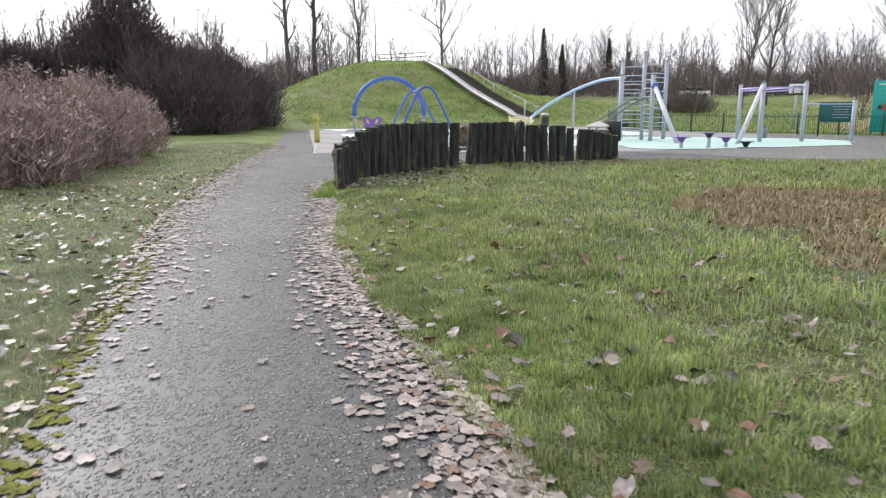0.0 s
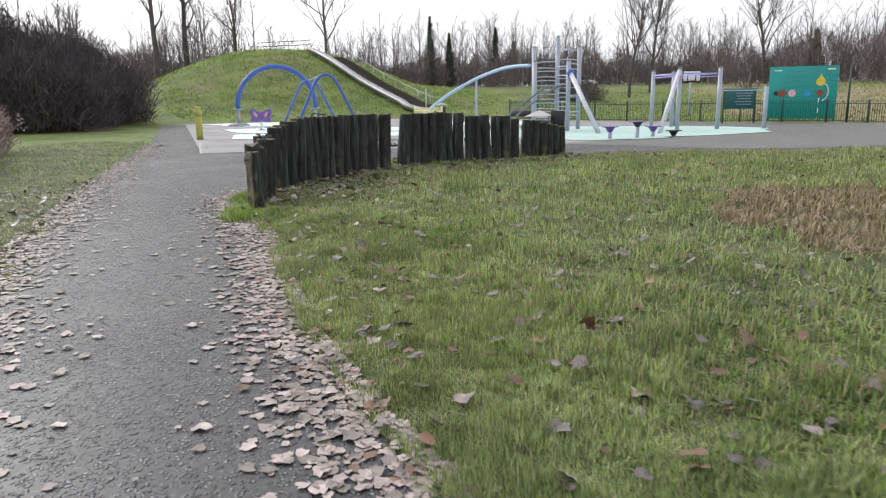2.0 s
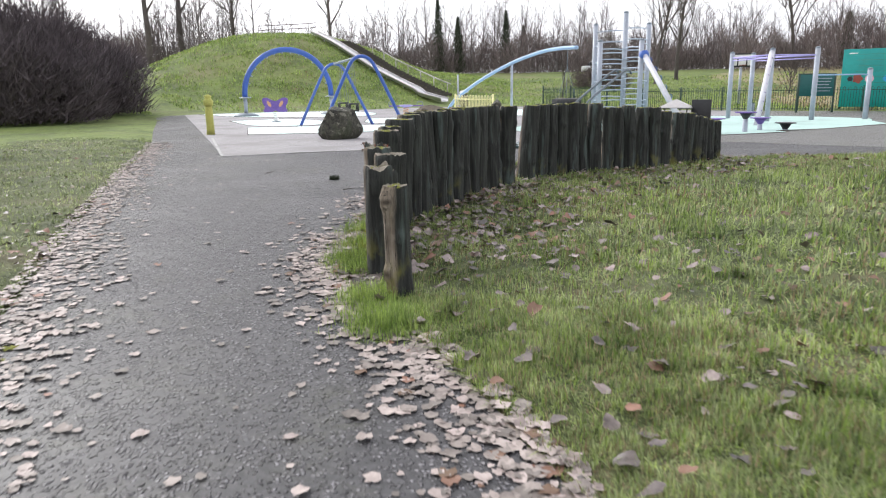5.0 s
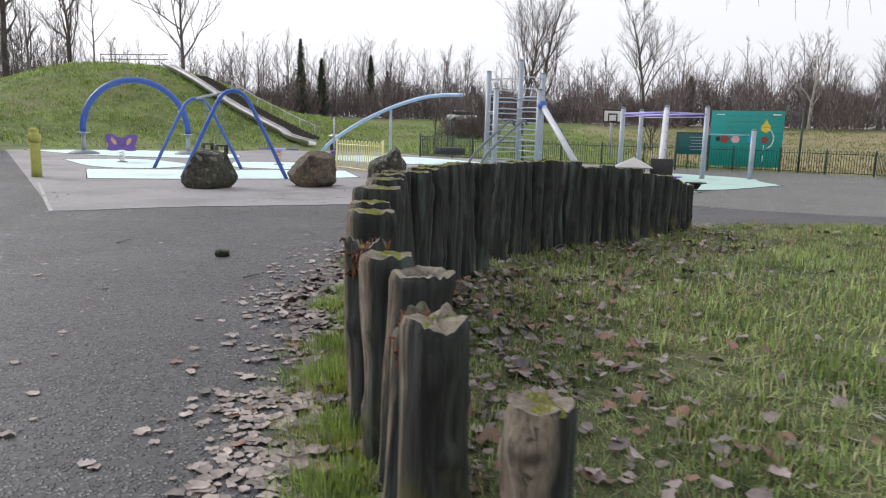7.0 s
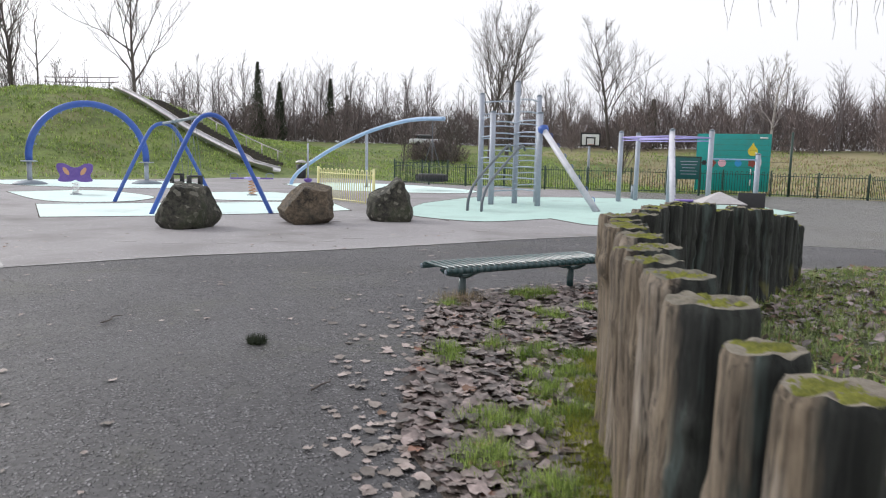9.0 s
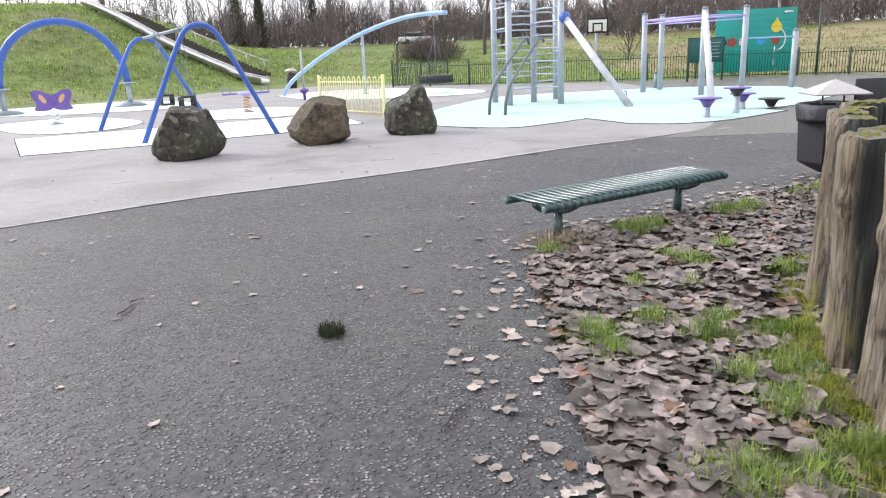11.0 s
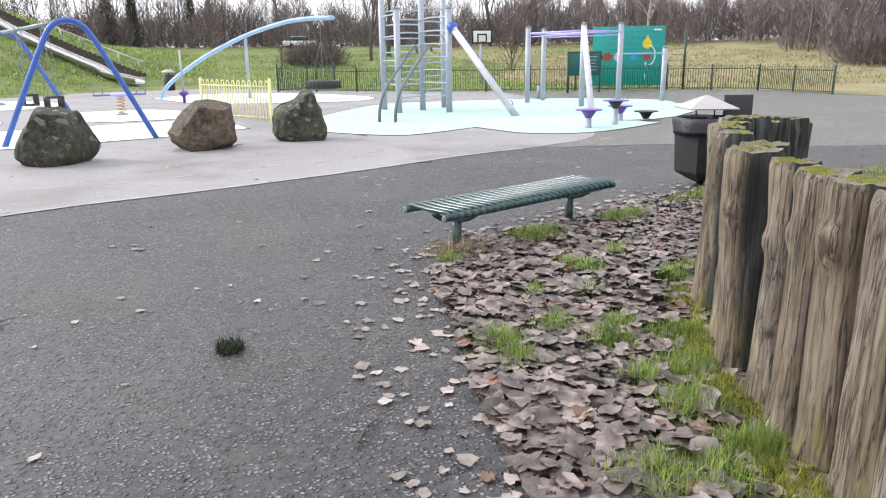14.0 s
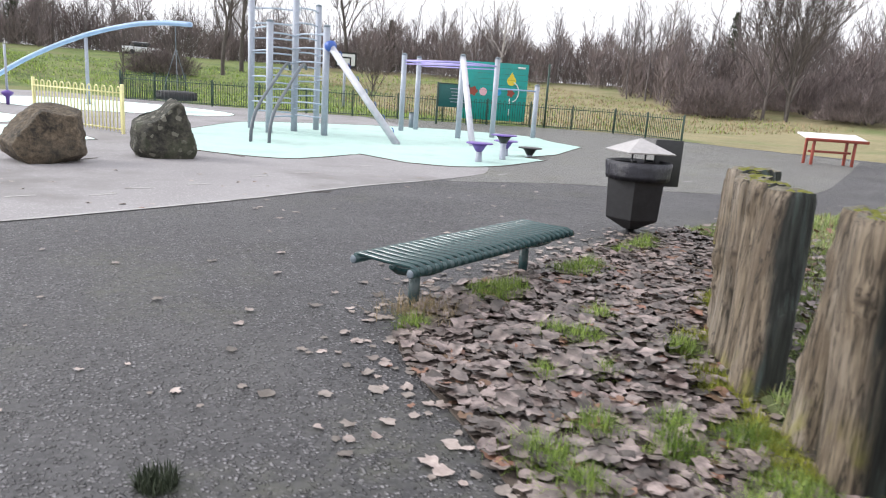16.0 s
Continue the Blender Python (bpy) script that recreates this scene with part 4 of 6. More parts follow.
def aframe(a, b, h):
    a, b = Vector((*a, 0)) + SO, Vector((*b, 0)) + SO
    m = (a + b) / 2
    u = b - a
    pts = [a + Vector((0, 0, -0.05)), a + u * 0.17 + Vector((0, 0, h * 0.42)), a + u * 0.335 + Vector((0, 0, h * 0.83)), a + u * 0.41 + Vector((0, 0, h * 0.96)), m + Vector((0, 0, h)), b - u * 0.41 + Vector((0, 0, h * 0.96)), b - u * 0.335 + Vector((0, 0, h * 0.83)), b - u * 0.17 + Vector((0, 0, h * 0.42)), b + Vector((0, 0, -0.05))]
    part("end_frame", Geo().tube(bezier(pts, 5), 0.062, 14), M["blue"], swing)
    return m + Vector((0, 0, h))


t1 = aframe((-15.1, 38.5), (-12.1, 39.6), 2.62)
t2 = aframe((-12.28, 33.9), (-9.2, 34.75), 2.70)
bar = Geo().tube([t1, t2], 0.045, 12)
part("top_bar", bar, M["grey_rail"], swing, "grey steel crossbar")
for k in (0.3, 0.68):
    c = t1.lerp(t2, k)
    d = (t2 - t1).normalized()
    for j, off in enumerate((-0.22, 0.22)):
        q = c + d * off
        part("bearing", Geo().box((0.07, 0.12, 0.11), Matrix.Translation(q), 0.012), M["grey_rail"], swing)
    seat = Geo()
    sc = Vector((c.x, c.y, 0.72))
    r = d.cross(Vector((0, 0, 1)))
    for e in (-0.2, 0.2):
        seat.tube([sc + d * e + r * -0.16 + Vector((0, 0, 0.26)), sc + d * e + r * 0.16 + Vector((0, 0, 0.26))], 0.03, 8)
    for e in (-0.16, 0.16):
        seat.tube([sc + r * e - d * 0.2 + Vector((0, 0, 0.26)), sc + r * e + d * 0.2 + Vector((0, 0, 0.26))], 0.03, 8)
        for w in (-0.2, -0.07, 0.07, 0.2):
            seat.tube([sc + r * e + d * w, sc + r * e + d * w + Vector((0, 0, 0.26))], 0.022, 6)
    seat.box((0.42, 0.36, 0.05), Matrix.Translation(sc) @ pose(0, 0, 0, 0, 0, math.degrees(math.atan2(d.y, d.x))), 0.015)
    part("cradle_seat", seat, M["black"], swing, "black rubber cradle seat")
    chain = Geo()
    for e in (-0.2, 0.2):
        for f in (-0.15, 0.15):
            chain.tube([c + d * e, sc + d * e + r * f + Vector((0, 0, 0.28))], 0.007, 5)
    part("chain", chain, M["grey_rail"], swing)


# ---- arch ----
arch = thing("arch_climber", (-21.0, 52.0, 0), "big blue steel arch with grey legs on domed feet", "play arch")
AL, AR = Vector((-2.45, -2.5, 0)), Vector((2.04, 0.3, 0))
pts = []
for i in range(33):
    a = math.pi * (1.02 - 1.04 * i / 32)
    c = (AL + AR) / 2
    pts.append(c + (AR - AL) * 0.5 * math.cos(a) * 1.0 + Vector((0, 0, 1.30 + 2.66 * math.sin(a))))
part("hoop", Geo().tube(pts, 0.16, 16), M["blue"], arch)
for i in range(3, 30, 2):
    p = pts[i]
    part("nozzle", Geo().lathe([(0.035, 0), (0.05, 0.04), (0.03, 0.10)], 8, Matrix.Translation(p - (p - (AL + AR) / 2 - Vector((0, 0, 1.30))).normalized() * 0.24)), M["grey_blue"], arch)
for q, e in ((AL, pts[0]), (AR, pts[-1])):
    part("leg", Geo().tube([(q.x, q.y, 0.05), e], 0.11, 14), M["grey_blue"], arch, "grey steel leg")
    part("collar", Geo().lathe([(0.18, -0.03), (0.36, -0.02), (0.36, 0.02), (0.18, 0.04)], 18, Matrix.Translation(e + Vector((0, 0, -0.02)))), M["grey_blue"], arch)
    part("dome_foot", Geo().lathe([(0.75, 0.0), (0.72, 0.06), (0.5, 0.15), (0.2, 0.2)], 22, Matrix.Translation((q.x, q.y, 0.012))), M["grey_rail"], arch, "dark domed foot")


# ---- spring rockers ----
def spring(radius, height, turns, at):
    return Geo().tube([(at[0] + radius * math.cos(a * 0.5), at[1] + radius * math.sin(a * 0.5), at[2] + height * a / (4 * math.pi * turns)) for a in np.arange(0, 4 * math.pi * turns, 0.5)], 0.02, 6)


rocker = thing("spring_rocker", (-17.9, 42.0, 0.014), "purple butterfly spring rocker with peach wing panels", "spring rocker", "spring rockers", turn=10)
part("base_plate", Geo().lathe([(0.22, 0), (0.22, 0.02), (0.1, 0.04)], 16), M["grey_rail"], rocker)
part("spring", spring(0.11, 0.42, 4, (0, 0, 0.03)), M["white"], rocker, "pale coil spring")
for sgn in (-1, 1):
    wing = Geo()
    outline = bezier([(0, 0, 0.55), (sgn * 0.18, 0, 0.48), (sgn * 0.42, 0, 0.47), (sgn * 0.60, 0, 0.52), (sgn * 0.52, 0, 0.70), (sgn * 0.62, 0, 0.95), (sgn * 0.60, 0, 1.14), (sgn * 0.38, 0, 1.16), (sgn * 0.16, 0, 1.05), (0, 0, 1.0)], 4)
    n = len(outline)
    wing.add([(p.x, -0.03, p.z) for p in outline] + [(p.x, 0.03, p.z) for p in outline], [tuple(range(n)), tuple(range(2 * n - 1, n - 1, -1))] + [(i, n + i, n + (i + 1) % n, (i + 1) % n) for i in range(n)])
    w = part("wing", wing, M["purple"], rocker, smooth=False)
    pet = [(sgn * (0.30 + 0.09 * math.cos(a) + 0.07 * math.sin(a)), -0.036, 0.87 + 0.15 * math.sin(a)) for a in np.arange(0, 6.28, 0.5)]
    part("wing_panel", Geo().add(pet, [tuple(range(len(pet)))]), M["peach"], w, "peach wing spot", smooth=False)
part("handle", Geo().tube([(-0.28, 0, 0.80), (0.28, 0, 0.80)], 0.02, 8), M["grey_rail"], rocker)
part("seat", Geo().box((0.3, 0.4, 0.05), pose(0, 0.25, 0.60), 0.02), M["purple"], rocker)

spring2 = thing("spring_platform", (-11.65, 43.55, 0.014), "round spring see-saw with a flat purple top", "spring rocker", "spring rockers", turn=20)
part("base_plate", Geo().lathe([(0.22, 0), (0.22, 0.02), (0.1, 0.04)], 16), M["grey_rail"], spring2)
part("spring", spring(0.13, 0.58, 5, (0, 0, 0.03)), M["peach"], spring2, "pale rusty coil spring")
part("beam", Geo().box((1.7, 0.10, 0.06), pose(0, 0, 0.68), 0.02), M["purple"], spring2)
part("top", Geo().lathe([(0.10, 0.60), (0.32, 0.66), (0.34, 0.70), (0.30, 0.73)], 18), M["lilac"], spring2)
for e in (-0.7, 0.7):
    part("handle", Geo().tube(bezier([(e - 0.14, 0, 0.7), (e - 0.12, 0, 0.86), (e + 0.12, 0, 0.86), (e + 0.14, 0, 0.7)], 4), 0.018, 8), M["grey_rail"], spring2)


# ---- curved cableway pipe with its hanging seat ----
pipe = thing("swinging_pipe", (-8.0, 53.0, 0), "long curved pale blue overhead pipe on a slim post", "play pipe")
pp = bezier([(-11.95, 54.9, -0.05), (-11.8, 54.85, 0.35), (-11.2, 54.6, 0.95), (-9.6, 54.1, 2.0), (-7.6, 53.3, 2.95), (-5.8, 52.0, 3.48), (-4.6, 51.0, 3.62), (-3.6, 50.0, 3.60)], 6)
part("curved_pipe", Geo().tube([(p.x + 8.0, p.y - 53.0, p.z) for p in pp], 0.10, 14), M["pale_blue"], pipe)
part("post", Geo().tube([(0.4, 0.3, 0), (0.4, 0.3, 2.85)], 0.075, 12), M["grey_blue"], pipe)
part("foot_plate", Geo().lathe([(0.2, 0.012), (0.2, 0.03), (0.09, 0.05)], 12, pose(0.4, 0.3, 0)), M["grey_rail"], pipe)

spinner = thing("spinner_pole", (-10.3, 50.0, 0.014), "upright pale blue spinner pole with a dark purple foot stand", "spinner pole")
part("pole", Geo().tube([(0, 0, 0.25), (0.0, 0.02, 2.25)], 0.045, 10), M["grey_blue"], spinner)
part("foot_stand", Geo().lathe([(0.06, 0), (0.07, 0.28), (0.2, 0.40), (0.21, 0.48), (0.06, 0.54)], 14), M["purple"], spinner)


# ---- climbing tower ----
tower = thing("climbing_tower", (-1.0, 40.6, 0), "grey-blue climbing tower of five posts with curved rungs", "climbing frame")
TO = Vector((1.0, -40.6, 0))
P1, P2, P3, P4, P5 = [Vector((x, y, 0)) + TO for x, y in ((-2.32, 40.4), (-2.55, 42.2), (-1.3, 41.4), (-0.67, 40.0), (-0.28, 42.45))]
for p, h in ((P1, 3.36), (P2, 4.15), (P3, 4.56), (P4, 3.34), (P5, 4.15)):
    post = part("post", Geo().tube([p + Vector((0, 0, -0.05)), p + Vector((0, 0, h - 0.03))], 0.105, 18), M["grey_blue"], tower)
    part("post_cap", Geo().lathe([(0.112, h - 0.03), (0.112, h), (0.07, h + 0.035), (0.02, h + 0.045)], 18, Matrix.Translation(p)), M["grey_rail"], post)


def rung(a, b, z, sag, r=0.024):
    m = (a + b) / 2
    out_dir = (b - a).cross(Vector((0, 0, 1))).normalized() * sag
    part("rung", Geo().tube(bezier([a + Vector((0, 0, z)), m + out_dir + Vector((0, 0, z + 0.02)), b + Vector((0, 0, z))], 6), r, 8), M["rung_blue"], tower)


for z in np.arange(0.5, 3.3, 0.42):
    rung(P1, P3, z, 0.10)
    rung(P3, P4, z + 0.05, 0.16)
for z in np.arange(0.6, 4.1, 0.46):
    rung(P2, P3, z, 0.12)
    rung(P3, P5, z + 0.1, 0.14)
for z in (0.9, 1.7, 2.5, 3.3):
    rung(P4, P5, min(z, 3.2), 0.08)
    rung(P1, P2, min(z, 3.2), 0.08)
for z in np.arange(0.7, 4.2, 0.38):
    part("spiral_loop", Geo().tube([P3 + Vector((0.05 + 0.09 * math.cos(a), -0.10 + 0.09 * math.sin(a), z + 0.10 * a / 6.28)) for a in np.arange(0, 6.4, 0.6)], 0.012, 6), M["rung_blue"], tower)
for (fx, fy), top in (((-3.47, 37.05), P3 + Vector((-0.25, -0.3, 2.1))), ((-3.05, 36.75), P3 + Vector((0.25, -0.35, 2.15)))):
    f = Vector((fx, fy, 0)) + TO
    u = top - f
    part("climb_rail", Geo().tube(bezier([f + Vector((0, 0, -0.03)), f + Vector((u.x * 0.03, u.y * 0.03, 0.45)), f + Vector((u.x * 0.18, u.y * 0.18, 0.95)), f + Vector((u.x * 0.62, u.y * 0.62, 1.70)), f + Vector((u.x * 0.86, u.y * 0.86, 2.08)), f + Vector((u.x * 0.97, u.y * 0.97, 2.16)), top + Vector((0.05, 0.08, -0.12))], 6), 0.046, 10), M["dark_rail"], tower, "dark grey bent climbing rail")
foot, head = Vector((0.87, 37.55, 0)) + TO, P4 + Vector((0.1, -0.1, 2.75))
beam = part("climbing_beam", Geo().tube([foot, head], 0.11, 14), M["pale_grey"], tower)
part("beam_joint", Geo().lathe([(0.04, -0.14), (0.17, -0.10), (0.17, 0.10), (0.04, 0.14)], 14, Matrix.Translation(head) @ pose(0, 0, 0, 90, 0, 30)), M["blue"], tower, "dark blue joint disc")
bd = (head - foot)
for k in np.arange(0.12, 0.95, 0.13):
    c = foot + bd * k + Vector((0.09, 0.02, 0.04))
    part("hold", Geo().tube([c + Vector((0.10 * math.cos(a) - 0.02, 0.05 * math.cos(a), 0.10 * math.sin(a))) for a in np.arange(-1.4, 1.8, 0.4)], 0.014, 6), M["blue"], beam, "blue curved hand hold")


# ---- bar frame ----
bars = thing("bar_frame", (6.0, 42.0, 0), "grey-blue exercise bar frame with lilac crossbars and a climbing beam", "exercise bars")
BO = Vector((-6.0, -42.0, 0))
BL, BL2, BM, BR, BR2 = [Vector((x, y, 0)) + BO for x, y in ((3.45, 43.8), (4.55, 44.95), (4.5, 40.9), (6.45, 41.9), (8.7, 42.55))]
for p, h in ((BL, 2.89), (BL2, 2.88), (BM, 2.90), (BR, 2.95), (BR2, 2.08)):
    post = part("post", Geo().tube([p + Vector((0, 0, -0.05)), p + Vector((0, 0, h - 0.03))], 0.10, 18), M["grey_blue"], bars)
    part("post_cap", Geo().lathe([(0.108, h - 0.03), (0.108, h), (0.06, h + 0.035), (0.02, h + 0.045)], 18, Matrix.Translation(p)), M["grey_rail"], post)
up = Vector((0, 0, 2.66))
for a, b in ((BL, BM), (BL2, BR)):
    part("crossbar", Geo().tube([a + up, b + up], 0.035, 10), M["lilac"], bars, "lilac painted crossbar")
    part("crossbar", Geo().tube([a + up + Vector((0, 0, -0.12)), b + up + Vector((0, 0, -0.12))], 0.022, 10), M["lilac"], bars, "lilac painted crossbar")
part("crossbar", Geo().tube([BL + up, BL2 + up], 0.03, 10), M["lilac"], bars)
part("crossbar", Geo().tube([BM + up, BR + up], 0.03, 10), M["lilac"], bars)
part("low_bar", Geo().tube([BR + Vector((0, 0, 1.85)), BR2 + Vector((0, 0, 1.85))], 0.03, 10), M["pale_blue"], bars)
mf = Vector((3.5, 37.8, 0)) + BO
mh = BM + Vector((-0.05, -0.12, 2.75))
mbeam = part("climbing_beam", Geo().tube([mf, mh], 0.105, 14), M["pale_grey"], bars)
for k in np.arange(0.15, 0.95, 0.12):
    c = mf + (mh - mf) * k + Vector((0.08, -0.05, 0.04))
    part("hold", Geo().tube([c + Vector((0.05 * math.cos(a) - 0.02, 0.10 * math.cos(a), 0.10 * math.sin(a))) for a in np.arange(-1.4, 1.8, 0.4)], 0.014, 6), M["purple"], mbeam, "purple curved hand hold")

for x, y, h in ((1.35, 33.3, 0.47), (2.4, 33.95, 0.64), (3.05, 34.95, 0.42), (3.85, 34.95, 0.25)):
    st = thing("stepping_stool", (x, y, 0.012), "mushroom stepping pod with a dark purple disc top", "stepping pod", "stepping pods")
    part("stem", Geo().lathe([(0.09, 0), (0.085, 0.02), (0.075, max(0.06, h - 0.2))], 12), M["grey_blue"], st)
    part("cup", Geo().lathe([(0.08, max(0.03, h - 0.22)), (0.16, h - 0.09), (0.20, h - 0.04)], 16), M["purple" if h < 0.6 and h > 0.3 else "black"], st)
    part("top", Geo().lathe([(0.20, h - 0.04), (0.33, h - 0.03), (0.34, h - 0.01), (0.32, h), (0.05, h + 0.005)], 22), M["purple"] if h > 0.3 else M["black"], st)
sp = thing("short_post", (4.84, 46.05, 0), "short grey steel bollard", "bollard")
part("post", Geo().tube([(0, 0, -0.03), (0, 0, 0.62)], 0.14, 16), M["grey_rail"], sp)
part("post_cap", Geo().lathe([(0.15, 0.62), (0.15, 0.65), (0.05, 0.67)], 16), M["fence_green"], sp)


# ---- teal game wall and notice sign ----
wall_panel = thing("game_panel", (13.0, 54.0, 0.1), "large teal play wall with coloured target discs", "play wall", turn=-22)
PW, PH = 3.9, 3.2
part("board", Geo().box((PW, 0.09, PH), pose(0, 0, 0.05 + PH / 2), 0.012), M["teal"], wall_panel)
for ex in (-PW / 2 + 0.06, PW / 2 - 0.06):
    part("post", Geo().box((0.10, 0.10, PH + 0.1), pose(ex, 0.1, PH / 2), 0.01), M["fence_green"], wall_panel)


def disc(name, x, z, r, m, parent, lobes=0, label="", yy=-0.056):
    n = 26
    ring = [(x + r * (1 + (0.16 * math.cos(lobes * 2 * math.pi * k / n) if lobes else 0)) * math.cos(2 * math.pi * k / n), yy, z + r * (1 + (0.16 * math.cos(lobes * 2 * math.pi * k / n) if lobes else 0)) * math.sin(2 * math.pi * k / n)) for k in range(n)]
    g = Geo().add(ring + [(p[0], yy + 0.012, p[2]) for p in ring], [tuple(range(n))] + [(k, (k + 1) % n, n + (k + 1) % n, n + k) for k in range(n)])
    return part(name, g, M[m], parent, label, smooth=False)


disc("disc", -1.5, 1.62, 0.14, "black", wall_panel, 6, "dark target disc")
disc("disc", -1.12, 1.62, 0.24, "red", wall_panel, 5, "red target disc")
disc("disc", -0.55, 1.62, 0.22, "pink", wall_panel, 0, "pink target disc")
disc("disc", 0.30, 1.62, 0.19, "sky_disc", wall_panel, 0, "blue target disc")
disc("disc", 1.02, 1.62, 0.20, "red", wall_panel, 5, "red target disc")
disc("disc", 1.02, 2.30, 0.26, "yellow", wall_panel, 0, "yellow target disc")
part("cone", Geo().add([(0.84, -0.058, 2.45), (1.20, -0.058, 2.45), (1.02, -0.058, 2.78), (1.02, -0.05, 2.45)], [(0, 1, 2)]), M["yellow"], wall_panel, "yellow triangle", smooth=False)
arcp = [(1.05 + 0.42 * math.cos(a), -0.062, 1.68 + 0.55 * math.sin(a)) for a in np.arange(-1.35, 1.4, 0.15)]
part("white_arc", Geo().tube(arcp, 0.035, 6), M["white"], wall_panel, "white curved line")
for z in (0.55, 1.15):
    part("dash", Geo().box((0.06, 0.012, 0.34), pose(0.98, -0.055, z)), M["white"], wall_panel)
part("lettering", Geo().box((0.42, 0.012, 0.06), pose(-1.45, -0.053, 3.02)), M["white"], wall_panel, "pale unreadable line of lettering")
part("lettering", Geo().box((0.42, 0.012, 0.09), pose(1.55, -0.053, 3.04)), M["white"], wall_panel, "pale unreadable line of lettering")

sign = thing("notice_sign", (8.75, 50.3, 0), "dark teal notice board on two posts with pale lettering lines", "sign", turn=4)
part("board", Geo().box((1.72, 0.06, 1.1), pose(0, 0, 1.40), 0.01), M["teal_dark"], sign)
for ex in (-0.88, 0.88):
    part("post", Geo().box((0.09, 0.09, 2.0), pose(ex, 0, 1.0), 0.008), M["fence_green"], sign)
part("rail", Geo().box((1.85, 0.08, 0.06), pose(0, 0, 1.98), 0.008), M["fence_green"], sign)
for k in range(5):
    part("lettering", Geo().box((0.95 - 0.12 * (k % 3), 0.012, 0.035), pose(0.25, -0.035, 1.75 - 0.16 * k)), M["grey_blue"], sign)


# ---- fences ----
def bow_fence(a, b, panels, h, material, name, label, first=True, high=None):
    a, b = Vector((*a, 0)), Vector((*b, 0))
    z0 = 0.0
    f = thing(name, (a.x, a.y, z0), label, "fence", "bow-top fence panels")
    u = b - a
    ln = u.length
    d = u.normalized()
    for k in range(panels + 1):
        p = d * (ln * k / panels)
        part("post", Geo().box((0.07, 0.07, h + 0.1), Matrix.Translation(p + Vector((0, 0, (h + 0.1) / 2 - 0.03))) @ pose(0, 0, 0, 0, 0, math.degrees(math.atan2(d.y, d.x))), 0.008), M[material], f)
    for z in (0.12, h - 0.16):
        part("rail", Geo().box((ln, 0.04, 0.035), Matrix.Translation(u / 2 + Vector((0, 0, z))) @ pose(0, 0, 0, 0, 0, math.degrees(math.atan2(d.y, d.x)))), M[material], f)
    pitch = 0.12 if name != "yellow_fence" else 0.155
    n = int(ln / panels / pitch / 2) * 2
    hoop = Geo().tube([Vector((0, 0, 0.05)), Vector((0, 0, h - 0.08))] + [Vector((pitch / 2 - pitch / 2 * math.cos(q), 0, h - 0.08 + 0.08 * math.sin(q))) for q in (0.6, 1.2, 1.57, 1.95, 2.55)] + [Vector((pitch, 0, h - 0.08)), Vector((pitch, 0, 0.05))], 0.018 if name == "yellow_fence" else 0.014, 5)
    me = mesh_of("hoop", hoop.v, hoop.f, M[material])
    ang = math.degrees(math.atan2(d.y, d.x))
    for k in range(panels):
        for i in range(0, n, 2):
            p = d * (ln * k / panels + (ln / panels) * (i + 0.5) / n)
            obj("hoop", me, f, m=Matrix.Translation(p) @ pose(0, 0, 0, 0, 0, ang))


bow_fence((17.5, 43.5), (17.3, 48.3), 2, 1.2, "fence_green", "railing_fence", "dark green bow-top steel railing beside the tarmac")
bow_fence((17.3, 48.3), (13.7, 50.9), 2, 1.25, "fence_green", "railing_fence", "dark green bow-top steel railing beside the tarmac")
bow_fence((13.7, 50.9), (2.45, 54.6), 5, 1.3, "fence_green", "railing_fence", "dark green bow-top steel railing along the back of the playground")
bow_fence((2.45, 54.6), (-6.2, 59.8), 4, 1.3, "fence_green", "railing_fence", "dark green bow-top steel railing along the back of the playground")
bow_fence((-6.5, 38.2), (-8.75, 41.6), 1, 1.2, "fence_yellow", "yellow_fence", "pale yellow bow-top steel barrier panel")
bow_fence((-6.2, 59.8), (-2.6, 63.4), 2, 1.5, "fence_green", "railing_fence", "tall dark green steel gate enclosure")

tall = thing("fence_mast", (14.9, 51.3, 0), "tall dark green steel mast holding ball-stop netting", "mast")
part("pole", Geo().tube([(0, 0, -0.05), (0, 0, 3.4)], 0.06, 10), M["fence_green"], tall)
wires = Geo()
for z in np.arange(1.5, 3.35, 0.3):
    wires.tube([(0, 0, z), (-3.6, 1.4, z)], 0.006, 4)
part("netting", wires, M["fence_green"], tall)


# ---- marker post, tyre, second bin, basketball hoop, red bench ----
yp = thing("marker_post", (-16.0, 32.6, 0), "algae-stained yellow timber marker post with a carved head", "marker post")
part("post", Geo().lathe([(0.15, -0.05), (0.14, 0.3), (0.13, 0.8), (0.12, 0.98), (0.10, 1.02)], 14, None, 0.15, 3), M["post_yellow"], yp)
part("head", Geo().lathe([(0.12, 1.0), (0.17, 1.06), (0.17, 1.2), (0.12, 1.26), (0.10, 1.30), (0.13, 1.36), (0.06, 1.42)], 12, None, 0.2, 8), M["post_yellow"], yp)

